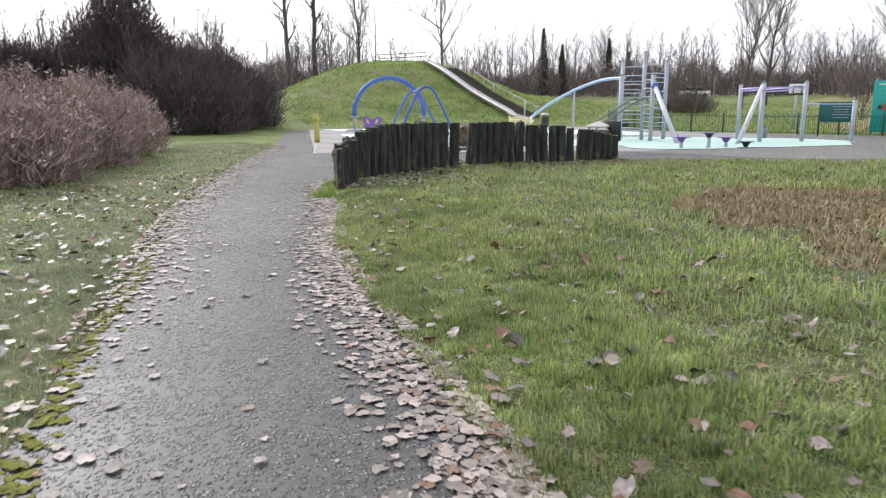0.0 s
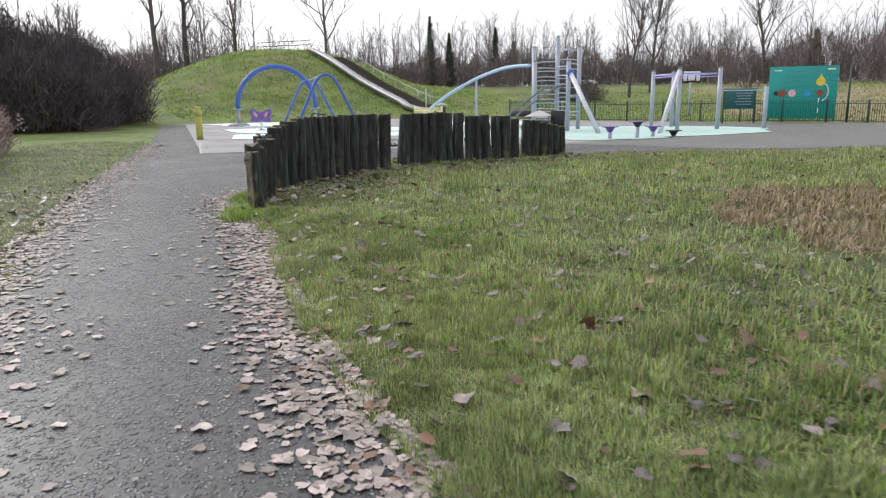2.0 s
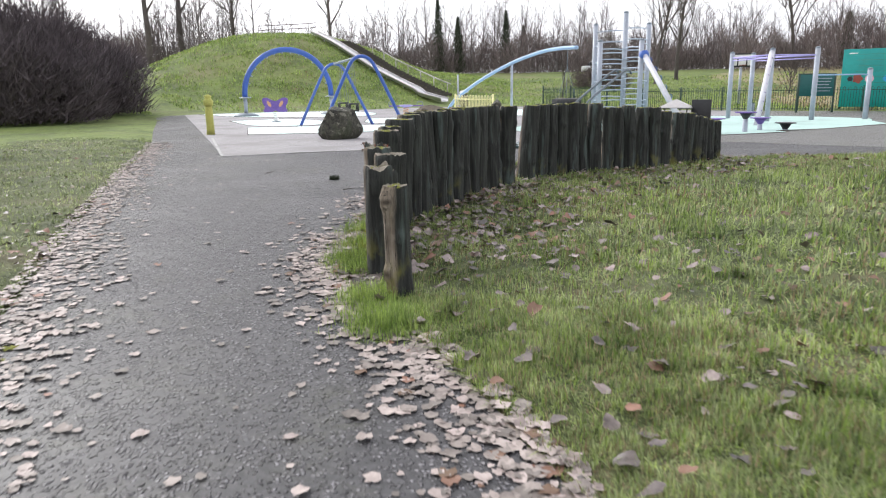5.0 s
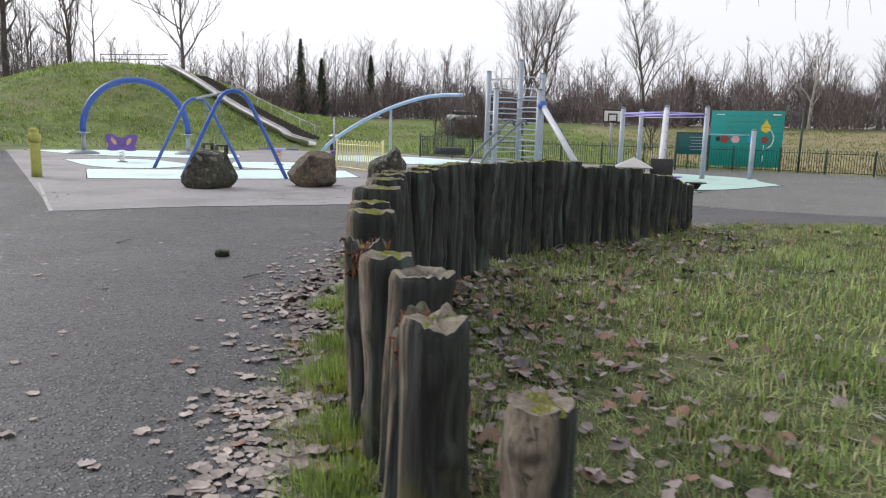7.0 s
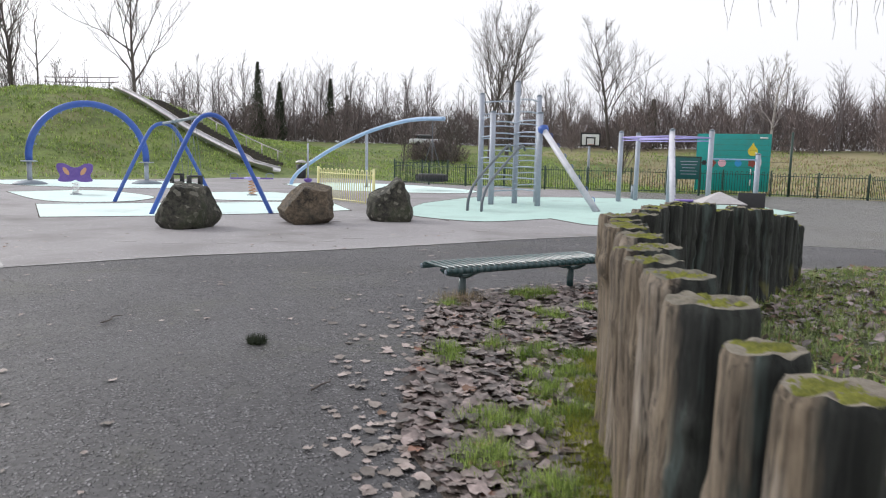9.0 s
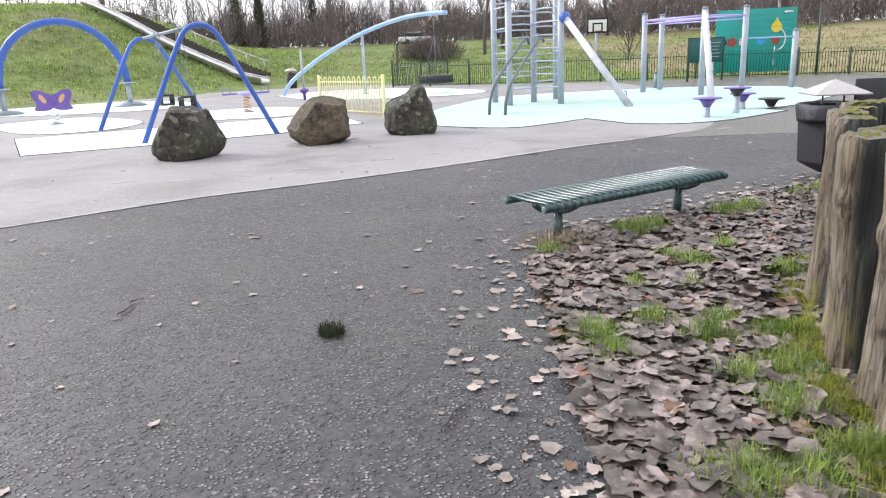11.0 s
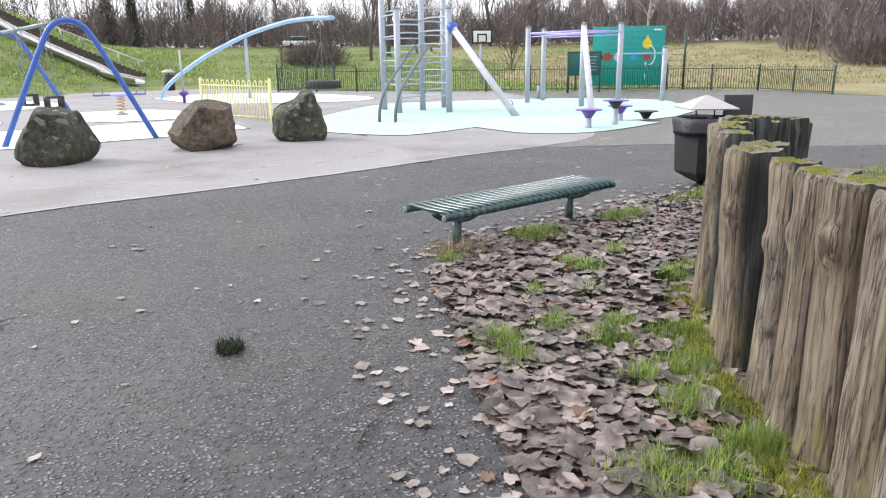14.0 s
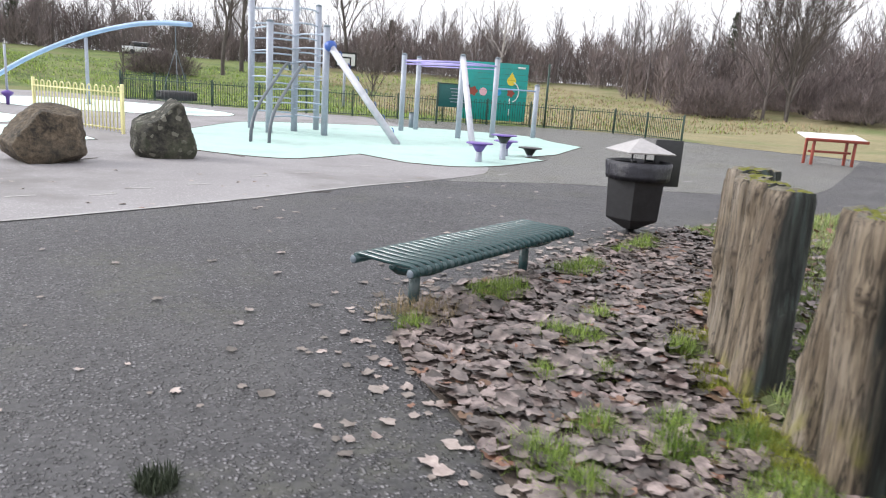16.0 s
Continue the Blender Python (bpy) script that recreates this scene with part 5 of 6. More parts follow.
tyre = part("tyre", Geo().tube([(3.85 + 0.62 * math.cos(a), -2.2 + 0.62 * math.sin(a), 0.66) for a in np.arange(0, 6.28, 0.2)], 0.2, 12, closed=True), M["tyre"], pipe, "black hanging tyre")
for k in range(28):
    a = 2 * math.pi * k / 28
    part("tread", Geo().box((0.06, 0.05, 0.34), pose(3.85 + 0.80 * math.cos(a), -2.2 + 0.80 * math.sin(a), 0.66, 0, 0, math.degrees(a))), M["tyre"], tyre)
for k in range(3):
    a = 2.1 * k + 0.5
    part("chain", Geo().tube([(3.85 + 0.6 * math.cos(a), -2.2 + 0.6 * math.sin(a), 0.85), (3.85, -2.2, 2.6)], 0.012, 5), M["grey_rail"], pipe)
part("chain", Geo().tube([(3.85, -2.2, 2.6), (3.85, -2.2, 3.62)], 0.016, 5), M["grey_rail"], pipe)

b2 = thing("litter_bin", (-13.0, 66.0, 0), "dark round litter bin with a pale cap by the mound", "litter bin")
part("body", Geo().lathe([(0.3, 0), (0.33, 0.1), (0.36, 0.95), (0.3, 1.0)], 16), M["black"], b2)
part("lid", Geo().lathe([(0.42, 1.12), (0.43, 1.16), (0.2, 1.3), (0.05, 1.32)], 16), M["bin_lid"], b2)
part("stem", Geo().tube([(0, 0, 0.9), (0, 0, 1.2)], 0.05, 8), M["black"], b2)

hoop_at = (7.4, 64.0)
bh = thing("basketball_hoop", (*hoop_at, float(land(*hoop_at))), "basketball post with a dark framed white backboard", "basketball hoop", turn=4)
part("post", Geo().tube([(0, 0.2, -0.1), (0, 0.2, 3.2)], 0.09, 12), M["grey_blue"], bh)
part("backboard", Geo().box((1.36, 0.05, 0.9), pose(0, 0, 3.15), 0.01), M["white"], bh)
for dz in (-0.42, 0.42):
    part("board_edge", Geo().box((1.42, 0.06, 0.10), pose(0, -0.004, 3.15 + dz)), M["black"], bh)
for dx in (-0.67, 0.67):
    part("board_edge", Geo().box((0.10, 0.06, 0.8), pose(dx, -0.004, 3.15)), M["black"], bh)
for dx in (-0.3, 0.3):
    part("target_line", Geo().box((0.10, 0.012, 0.5), pose(dx, -0.03, 2.98)), M["black"], bh)
part("target_line", Geo().box((0.7, 0.012, 0.10), pose(0, -0.03, 3.28)), M["black"], bh)
part("rim", Geo().tube([(0.23 * math.cos(a), -0.28 + 0.23 * math.sin(a), 2.8) for a in np.arange(0, 6.28, 0.3)], 0.02, 6, closed=True), M["red"], bh)

red = thing("red_bench", (15.8, 34.6, 0), "red framed bench with a pale worn top beside the grass", "bench", turn=-24)
part("top", Geo().box((2.1, 0.75, 0.06), pose(0, 0, 0.97, 12, 0, 0), 0.01), M["white"], red, "pale peeling top board")
part("rim", Geo().box((2.2, 0.05, 0.10), pose(0, -0.40, 0.86, 12, 0, 0), 0.01), M["red"], red)
for ex in (-0.72, 0.72):
    for ey in (-0.25, 0.25):
        part("leg", Geo().box((0.08, 0.08, 0.92), pose(ex, ey, 0.45), 0.008), M["red"], red)
part("stretcher", Geo().box((1.5, 0.06, 0.08), pose(0, 0, 0.45), 0.008), M["red"], red)


# ---- slide on the mound ----
slide = thing("slide", (-31.0, 80.5, float(land(-31.0, 80.5))), "long pale steel slide running down the grass mound", "slide")
SZ = float(land(-31.0, 80.5))
sa, sb = Vector((-31.6, 81.0, 0)), Vector((-17.8, 71.3, 0))
line = []
for k in range(41):
    q = sa.lerp(sb, k / 40)
    line.append(Vector((q.x, q.y, max(float(land(q.x, q.y)) + 0.35, 0.5))))
line += [Vector((-16.6, 70.5, 0.45)), Vector((-15.4, 69.7, 0.42))]
line = [p - Vector((-31.0, 80.5, SZ)) for p in line]
for i in range(3):
    for j in range(1, len(line) - 1):
        line[j].z = (line[j - 1].z + 2 * line[j].z + line[j + 1].z) / 4
sd = (sb - sa).normalized()
sn = Vector((-sd.y, sd.x, 0))
bed = Geo()
prof = [(-0.42, 0.26), (-0.42, 0.0), (-0.30, -0.05), (0.30, -0.05), (0.42, 0.0), (0.42, 0.26)]
vv = [p + sn * o + Vector((0, 0, z)) for p in line for o, z in prof]
bed.add(vv, [(i * 6 + k, i * 6 + k + 1, i * 6 + 6 + k + 1, i * 6 + 6 + k) for i in range(len(line) - 1) for k in range(5)])
part("bed", bed, M["steel"], slide, "pale shiny steel chute")
for o in (-0.44, 0.44):
    part("side_rail", Geo().tube([p + sn * o + Vector((0, 0, 0.26)) for p in line], 0.06, 8), M["bin_lid"], slide)
for k in range(4, len(line), 6):
    part("support", Geo().tube([line[k] + Vector((0, 0, -0.7)), line[k] + Vector((0, 0, -0.04))], 0.06, 8), M["steel"], slide)

stair = thing("mound_stairs", (-28.0, 80.5, float(land(-28.0, 80.5))), "dark timber steps up the mound with a pale handrail", "stairs")
TZ = float(land(-28.0, 80.5))
ta, tb = Vector((-29.0, 82.0, 0)), Vector((-16.4, 73.2, 0))
step_geo = Geo().box((0.42, 2.1, 0.28), None, 0.02)
step_mesh = mesh_of("step", step_geo.v, step_geo.f, M["step_wood"], False)
sang = math.degrees(math.atan2(sd.y, sd.x))
rail = []
for k in range(34):
    q = ta.lerp(tb, k / 33)
    z = float(land(q.x, q.y))
    obj("step", step_mesh, stair, m=pose(q.x + 28.0, q.y - 80.5, z - TZ + 0.10, 0, 0, sang))
    rail.append(Vector((q.x + 28.0, q.y - 80.5, z - TZ + 1.05)) + sn * 1.1)
part("handrail", Geo().tube(rail, 0.05, 8), M["bin_lid"], stair, "pale weathered handrail")
for k in range(0, 34, 4):
    part("rail_post", Geo().tube([rail[k] + Vector((0, 0, -1.1)), rail[k]], 0.045, 8), M["bin_lid"], stair)
guard = thing("platform_guardrail", (-36.0, 83.0, float(land(-36.0, 83.0))), "dark metal guardrail on the mound top", "guardrail")
for z in (0.55, 1.0):
    part("rail", Geo().tube([(-3.2, 0.4, z), (3.4, -0.6, z), (4.3, -1.4, z)], 0.04, 8), M["thicket"], guard)
for ex in (-3.2, -1.2, 0.9, 3.0):
    part("post", Geo().tube([(ex, 0.1 - 0.15 * (ex - 0), -0.2), (ex, 0.1 - 0.15 * ex, 1.02)], 0.04, 8), M["thicket"], guard)


# ---- trees ----
def branchy(seed, height, spread, limbs, depth, twig, lean=0.0, trunk_r=None, clear=0.25, sides=6, droop=0.0, twigs=5, branch_sides=4):
    """Quads of a bare tree: tapered trunk, limbs, branches and twigs, as (verts, quads, trunk quads)."""
    rnd = random.Random(seed)
    V, Q = [], []
    trunk_r = trunk_r or height * 0.016

    def limb(p, d, length, r0, r1, n, k, wander):
        pts = [p.copy()]
        dirs = d.normalized()
        for _ in range(n):
            dirs = (dirs + Vector((rnd.gauss(0, wander), rnd.gauss(0, wander), rnd.gauss(0, wander) + 0.03 - droop))).normalized()
            pts.append(pts[-1] + dirs * (length / n))
        base = len(V)
        for i, q in enumerate(pts):
            dd = (pts[min(i + 1, n)] - pts[max(i - 1, 0)]).normalized()
            s = dd.cross(Vector((0, 0, 1)) if abs(dd.z) < 0.95 else Vector((1, 0, 0))).normalized()
            u = dd.cross(s)
            r = r0 + (r1 - r0) * i / n
            for a in range(k):
                an = 2 * math.pi * a / k
                V.append(q + (s * math.cos(an) + u * math.sin(an)) * r)
        for i in range(n):
            for a in range(k):
                b = (a + 1) % k
                Q.append((base + i * k + a, base + i * k + b, base + (i + 1) * k + b, base + (i + 1) * k + a))
        return pts, dirs

    pts, _ = limb(Vector((0, 0, -0.3)), Vector((lean, lean * 0.5, 1)), height * 0.92, trunk_r, trunk_r * 0.18, 9, sides, 0.05)
    nt = len(Q)

    def grow(p, d, length, r, level):
        pts2, dd = limb(p, d, length, r, r * 0.35, 4 if level > 1 else 3, branch_sides if level > 1 else 3, 0.09)
        if level <= 0:
            return
        kids = twigs if level == 1 else rnd.randint(3, 5)
        for i in range(kids):
            q = pts2[1 + int(rnd.random() * (len(pts2) - 1))] if i else pts2[-1]
            side = Vector((rnd.gauss(0, 1), rnd.gauss(0, 1), rnd.gauss(0.45, 0.4) - 2 * droop)).normalized()
            grow(q, (dd * 1.15 + side * 0.62).normalized(), length * rnd.uniform(0.5, 0.78), max(r * 0.45, twig), level - 1)

    for i in range(limbs):
        k = clear + (1 - clear) * (i + rnd.random() * 0.5) / limbs
        f = k * (len(pts) - 1)
        j = min(int(f), len(pts) - 2)
        p = pts[j].lerp(pts[j + 1], f - j)
        an = i * 2.4 + rnd.uniform(-0.5, 0.5)
        rise = rnd.uniform(0.9, 2.2)
        d = Vector((math.cos(an), math.sin(an), rise)).normalized()
        grow(p, d, height * spread * (1.08 - 0.75 * k) * rnd.uniform(0.8, 1.2), trunk_r * (1 - 0.75 * k) * 0.55 + twig, depth)
    return np.array([tuple(v) for v in V], np.float32), np.array(Q, np.int32), nt


def tree(name, x, y, label, turn=0.0, bark="bark", scale=1.0, **kw):
    v, q, nt = branchy(**kw)
    t = thing(name, (x, y, float(land(x, y)) - 0.05), label, "tree", "bare trees", turn)
    v = v * scale
    used = np.unique(q[:nt])
    obj("trunk", fast_mesh("trunk", v[: used.max() + 1], q[:nt], M[bark], True), t)
    obj("crown", fast_mesh("crown", v, q[nt:], M[bark], True), t, "bare winter branches")
    return t


tree("bare_tree", -35.5, 95.0, "tall bare winter tree behind the grass mound", seed=1, height=15.0, spread=0.42, limbs=13, depth=3, twig=0.013)
tree("bare_tree", -49.0, 95.0, "bare tree with ivy-dark trunk beyond the mound", seed=2, height=17.0, spread=0.36, limbs=14, depth=3, twig=0.013)
tree("bare_tree", 3.4, 91.0, "bare spreading tree in the field behind the railings", seed=3, height=13.5, spread=0.45, limbs=13, depth=3, twig=0.013, clear=0.2)
tree("bare_tree", 6.0, 96.0, "slim bare tree in the field behind the railings", seed=4, height=16.0, spread=0.3, limbs=12, depth=3, twig=0.013)
tree("bare_tree", 21.0, 107.0, "bare upright tree at the edge of the woods", seed=5, height=16.0, spread=0.3, limbs=14, depth=3, twig=0.013)
tree("tall_bare_tree", -56.5, 89.0, "very tall slender bare poplar with short branches", seed=6, height=25.0, spread=0.12, limbs=16, depth=2, twig=0.02, clear=0.3)
tree("tall_bare_tree", -54.0, 92.0, "very tall slender bare poplar with short branches", seed=7, height=26.0, spread=0.13, limbs=16, depth=2, twig=0.02, clear=0.3)
tree("bare_tree", -5.8, 77.0, "small bare sapling on the rough grass", seed=8, height=5.0, spread=0.4, limbs=8, depth=2, twig=0.014)
tree("bare_shrub", 13.5, 76.0, "small bare rounded shrub on the rough grass", seed=9, height=3.6, spread=0.6, limbs=16, depth=2, twig=0.014, clear=0.05)
tree("bare_shrub", -1.0, 84.0, "bare brown shrub on the rough grass", seed=10, height=5.0, spread=0.6, limbs=20, depth=2, twig=0.013, clear=0.03)
for i, (x, y) in enumerate(((40.0, 56.5), (41.2, 57.5), (39.4, 58.2))):
    tree("bare_tree", x, y, "clump of bare trees by the edge of the tarmac", seed=20 + i, height=9.5, spread=0.4, limbs=13, depth=3, twig=0.016, clear=0.18, lean=0.1 * (i - 1))
tree("birch_tree", 38.0, 98.0, "pale-trunked birch at the edge of the woods", bark="birch", seed=31, height=12.0, spread=0.22, limbs=12, depth=2, twig=0.016)
tree("birch_tree", 52.0, 84.0, "pale-trunked birch at the edge of the woods", bark="birch", seed=32, height=12.0, spread=0.22, limbs=12, depth=2, twig=0.016)
# a drooping tree beside the lawn whose twigs hang into the sky
weeper = tree("weeping_tree", 25.0, 36.0, "bare weeping tree with long hanging twigs", seed=41, height=12.0, spread=0.4, limbs=12, depth=3, twig=0.012, droop=0.05, clear=0.45, twigs=5)
rh = random.Random(4)
for k in range(7):
    end = Vector((-17.5 + 1.9 * k + rh.uniform(-0.5, 0.5), 7.5 - 0.7 * k + rh.uniform(-1, 1), 9.6 + rh.uniform(-0.4, 1.0)))
    arc = bezier([(0, 0, 7.5), (end.x * 0.35, end.y * 0.35, 10.2), (end.x * 0.72, end.y * 0.72, end.z + 0.9), end], 6)
    part("bough", Geo().tube(arc, [0.12 - 0.105 * i / (len(arc) - 1) for i in range(len(arc))], 6), M["bark"], weeper)
    hang = Geo()
    for _ in range(26):
        p = arc[rh.randint(7, len(arc) - 1)] + Vector((rh.gauss(0, 0.35), rh.gauss(0, 0.35), rh.gauss(0, 0.15)))
        ln = rh.uniform(0.9, 3.4)
        pts = [p]
        for s in range(5):
            pts.append(pts[-1] + Vector((rh.gauss(0, 0.09), rh.gauss(0, 0.09), -ln / 5)))
        hang.tube(pts, [0.014, 0.012, 0.011, 0.009, 0.008, 0.006], 3)
    part("hanging_twigs", hang, M["bark"], weeper)


def conifer(x, y, h, seed, w=0.16, label="dark narrow columnar conifer at the edge of the woods"):
    rnd = random.Random(seed)
    t = thing("conifer", (x, y, float(land(x, y)) - 0.05), label, "tree", "conifers")
    part("trunk", Geo().tube([(0, 0, 0), (0, 0, h * 0.9)], [0.16, 0.03], 7), M["bark"], t)
    n = 2600
    z = np.array([rnd.random() for _ in range(n)])
    an = np.array([rnd.uniform(0, 6.283) for _ in range(n)])
    r = h * w * (1 - z) ** 0.7 * np.array([rnd.uniform(0.35, 1.1) for _ in range(n)]) * (1 + 0.3 * np.sin(an * 3 + z * 9)) * ss(0, 0.08, z + 0.02)
    c = np.stack([r * np.cos(an), r * np.sin(an), z * h * 0.97 + 0.2], -1)
    return t, scatter(c, 0.30, 0.12, rnd.randint(0, 999), up=0.7), "crown"


def scatter(c, length, width, seed, up=0.5, out=None):
    """A narrow triangle at each place, turned at random and mostly upwards."""
    g = np.random.default_rng(seed)
    n = len(c)
    d = g.normal(size=(n, 3))
    d[:, 2] = np.abs(d[:, 2]) * 0.6 + up
    if out is not None:
        d += out
    d /= np.linalg.norm(d, axis=1, keepdims=True)
    s = np.cross(d, g.normal(size=(n, 3)))
    s /= np.linalg.norm(s, axis=1, keepdims=True) + 1e-6
    ln = (length * g.uniform(0.6, 1.4, n))[:, None]
    w = (width * g.uniform(0.6, 1.4, n))[:, None]
    v = np.stack([c - s * w * 0.5, c + s * w * 0.5, c + d * ln], 1).reshape(-1, 3)
    return v, np.arange(3 * n).reshape(-1, 3)


for x, y, h, sd, w in ((-25.5, 112.0, 10.5, 1, 0.11), (-23.0, 114.0, 8.0, 2, 0.12), (-16.5, 118.0, 9.0, 3, 0.12), (-15.0, 128.0, 7.5, 4, 0.15), (56.0, 78.0, 9.0, 5, 0.2), (27.0, 108.0, 6.5, 6, 0.2)):
    t, (v, f), nm = conifer(x, y, h, sd, w)
    obj("crown", fast_mesh("crown", v, f, M["conifer"]), t)


# ---- woods all round, one mass of bare trees ----
rw = np.random.default_rng(3)
kinds = [branchy(100 + i, 12.0, (0.24, 0.3, 0.2, 0.27, 0.34, 0.18)[i], 9, 2, 0.014, trunk_r=0.13, clear=0.3, sides=4, twigs=3, branch_sides=3)[:2] for i in range(6)]
wv, wq, base = [], [], 0
for i in range(760):
    a = radians(rw.uniform(-88, 88))
    near = 62 if math.degrees(a) > 42 else (80 if math.degrees(a) > 12 else 88)
    if math.degrees(a) < -45:
        near = 50
    rr = near + abs(rw.normal(0, 1)) * 22
    x, y = -2 + rr * math.sin(a), 30 + rr * math.cos(a)
    if hill(np.array(x), np.array(y)) > 0.3:
        x, y = x * 1.12, y + 26
    v, q = kinds[i % 6]
    s = rw.uniform(0.5, 1.0) * (1.0 if rr < 110 else 1.1)
    t = rw.uniform(0, 6.28)
    R = np.array([[math.cos(t), -math.sin(t), 0], [math.sin(t), math.cos(t), 0], [0, 0, 1]])
    wv.append((v * s) @ R.T + np.array([x, y, float(land(x, y))]))
    wq.append(q + base)
    base += len(v)
obj("woodland", fast_mesh("woodland", np.concatenate(wv), np.concatenate(wq), M["far_bark"]), label="belt of bare grey-brown winter trees round the park", category="woods", kind="stuff")

# brown understorey in the same belt
n = 150000
a = np.radians(rw.uniform(-90, 90, n))
deg = np.degrees(a)
near = np.where(deg > 42, 60, np.where(deg > 12, 78, 86))
near = np.where(deg < -45, 52, near)
rr = near + np.abs(rw.normal(0, 1, n)) * 16 + 4 * np.sin(deg * 0.9) + 2 * np.sin(deg * 2.7)
cx, cy = -2 + rr * np.sin(a), 30 + rr * np.cos(a)
keep = hill(cx, cy) < 0.4
cx, cy, rr, deg = cx[keep], cy[keep], rr[keep], deg[keep]
tall = 2.6 + 2.4 * (0.5 + 0.5 * np.sin(deg * 1.7 + np.sin(deg * 0.5) * 3)) + np.where(deg > 20, 1.0, 0)
cz = land(cx, cy) + np.abs(rw.uniform(0, 1, len(cx))) ** 1.2 * tall
v, f = scatter(np.stack([cx, cy, cz], -1), 2.0, 0.06, 8, up=1.3)
obj("undergrowth", fast_mesh("undergrowth", v, f, M["thicket"]), label="tangled brown winter undergrowth below the woods", category="undergrowth", kind="stuff")


# ---- shrubs beside the path ----
def shrub(name, x, y, rx, ry, h, n, material, label, seed, length=0.5, width=0.05, heads=0, up=0.7):
    g = np.random.default_rng(seed)
    t = thing(name, (x, y, float(land(x, y))), label, "shrub", "shrubs by the path")
    stems = Geo()
    for i in range(22):
        an, k = g.uniform(0, 6.28), g.uniform(0.2, 0.8)
        tip = Vector((rx * k * math.cos(an), ry * k * math.sin(an), h * g.uniform(0.5, 0.85)))
        root = Vector((tip.x * 0.45, tip.y * 0.45, -0.1))
        stems.tube(bezier([root, root.lerp(tip, 0.5) + Vector((g.normal(0, 0.1), g.normal(0, 0.1), 0.2)), tip], 3), [0.04 + h * 0.006] * 3 + [0.03] * 3 + [0.012], 5)
    tagged(part("stem_cluster", stems, M["bark"], t), kind="stuff")
    d = g.normal(size=(n, 3))
    d /= np.linalg.norm(d, axis=1, keepdims=True)
    d[:, 2] = np.abs(d[:, 2])
    r = g.uniform(0.25, 1.0, n) ** 0.5
    lump = 1 + 0.16 * np.sin(d[:, 0] * 7 + seed) * np.sin(d[:, 1] * 6 + 2 * seed) + 0.10 * np.sin(d[:, 2] * 9 + d[:, 0] * 5)
    c = d * (r * lump)[:, None] * np.array([rx, ry, h * 0.92])
    c[:, 2] += 0.05
    v, f = scatter(c, length, width, seed, up=up, out=d * 0.8)
    obj("crown", fast_mesh("crown", v, f, M[material]), t)
    if heads:
        d2 = d[:heads].copy()
        c2 = d2 * lump[:heads, None] * np.array([rx, ry, h * 0.95]) * g.uniform(0.85, 1.12, heads)[:, None]
        keep = c2[:, 2] > 0.3 * h
        c3 = np.repeat(c2[keep], 14, 0) + g.normal(0, 0.07, (keep.sum() * 14, 3)) * np.array([1, 1, 1.6])
        v, f = scatter(c3, 0.10, 0.05, seed + 1, up=0.3)
        obj("seed_spray", fast_mesh("seed_spray", v, f, M["pale_spray"]), t, "pinkish grey dead flower heads", kind="stuff")
    return t


DEAD = "dead pinkish-brown flowering shrub with dry seed heads"
shrub("dead_shrub", -11.2, 12.4, 1.9, 1.9, 2.0, 9000, "dead_spray", DEAD, 1, 0.34, 0.028, 260)
shrub("dead_shrub", -13.6, 15.8, 2.0, 2.1, 2.5, 9000, "dead_spray", DEAD, 2, 0.34, 0.028, 300)
shrub("dead_shrub", -16.2, 19.2, 2.1, 2.3, 2.6, 9000, "dead_spray", DEAD, 3, 0.34, 0.028, 300)
shrub("dead_shrub", -18.9, 22.6, 2.0, 2.4, 2.3, 8000, "dead_spray", DEAD, 4, 0.34, 0.028, 240)
shrub("dead_shrub", -10.2, 8.2, 1.8, 1.9, 1.8, 7000, "dead_spray", DEAD, 5, 0.34, 0.028, 220)
DARK = "large dense dark twiggy bush beside the path"
shrub("dark_bush", -34.8, 46.5, 5.2, 6.0, 5.8, 26000, "dark_twig", DARK, 11, 0.8, 0.05)
shrub("dark_bush", -39.5, 51.5, 5.5, 6.0, 6.6, 22000, "dark_twig", DARK, 12, 0.8, 0.05)
shrub("dark_bush", -31.5, 39.5, 4.6, 5.0, 5.4, 22000, "dark_twig", DARK, 13, 0.8, 0.05)
shrub("dark_bush", -42.0, 44.0, 6.0, 7.0, 7.6, 22000, "dark_twig", DARK, 14, 0.9, 0.06)
shrub("dark_bush", -46.0, 38.0, 6.0, 7.0, 5.6, 18000, "dark_twig", DARK, 15, 0.9, 0.06)
shrub("dark_bush", -50.0, 58.0, 7.0, 7.0, 5.6, 18000, "dark_twig", DARK, 16, 0.9, 0.06)
shrub("tall_dark_bush", -37.6, 41.5, 3.2, 3.4, 11.5, 24000, "dark_twig", "tall dark ivy-clad tree mass behind the bushes", 17, 0.7, 0.07)
shrub("tall_dark_bush", -45.0, 31.0, 5.0, 4.0, 12.5, 26000, "dark_twig", "tall dark ivy-clad tree mass behind the bushes", 18, 0.7, 0.07)
BROWN = "brown bramble thicket beyond the tarmac edge"
shrub("bramble_bush", 45.5, 52.5, 5.0, 5.0, 2.8, 16000, "thicket", BROWN, 21, 0.7, 0.04)
shrub("bramble_bush", 37.5, 61.5, 3.0, 3.5, 3.0, 9000, "thicket", BROWN, 22, 0.6, 0.04)
shrub("bramble_bush", 48.0, 60.0, 6.0, 5.0, 3.2, 16000, "thicket", BROWN, 23, 0.7, 0.04)
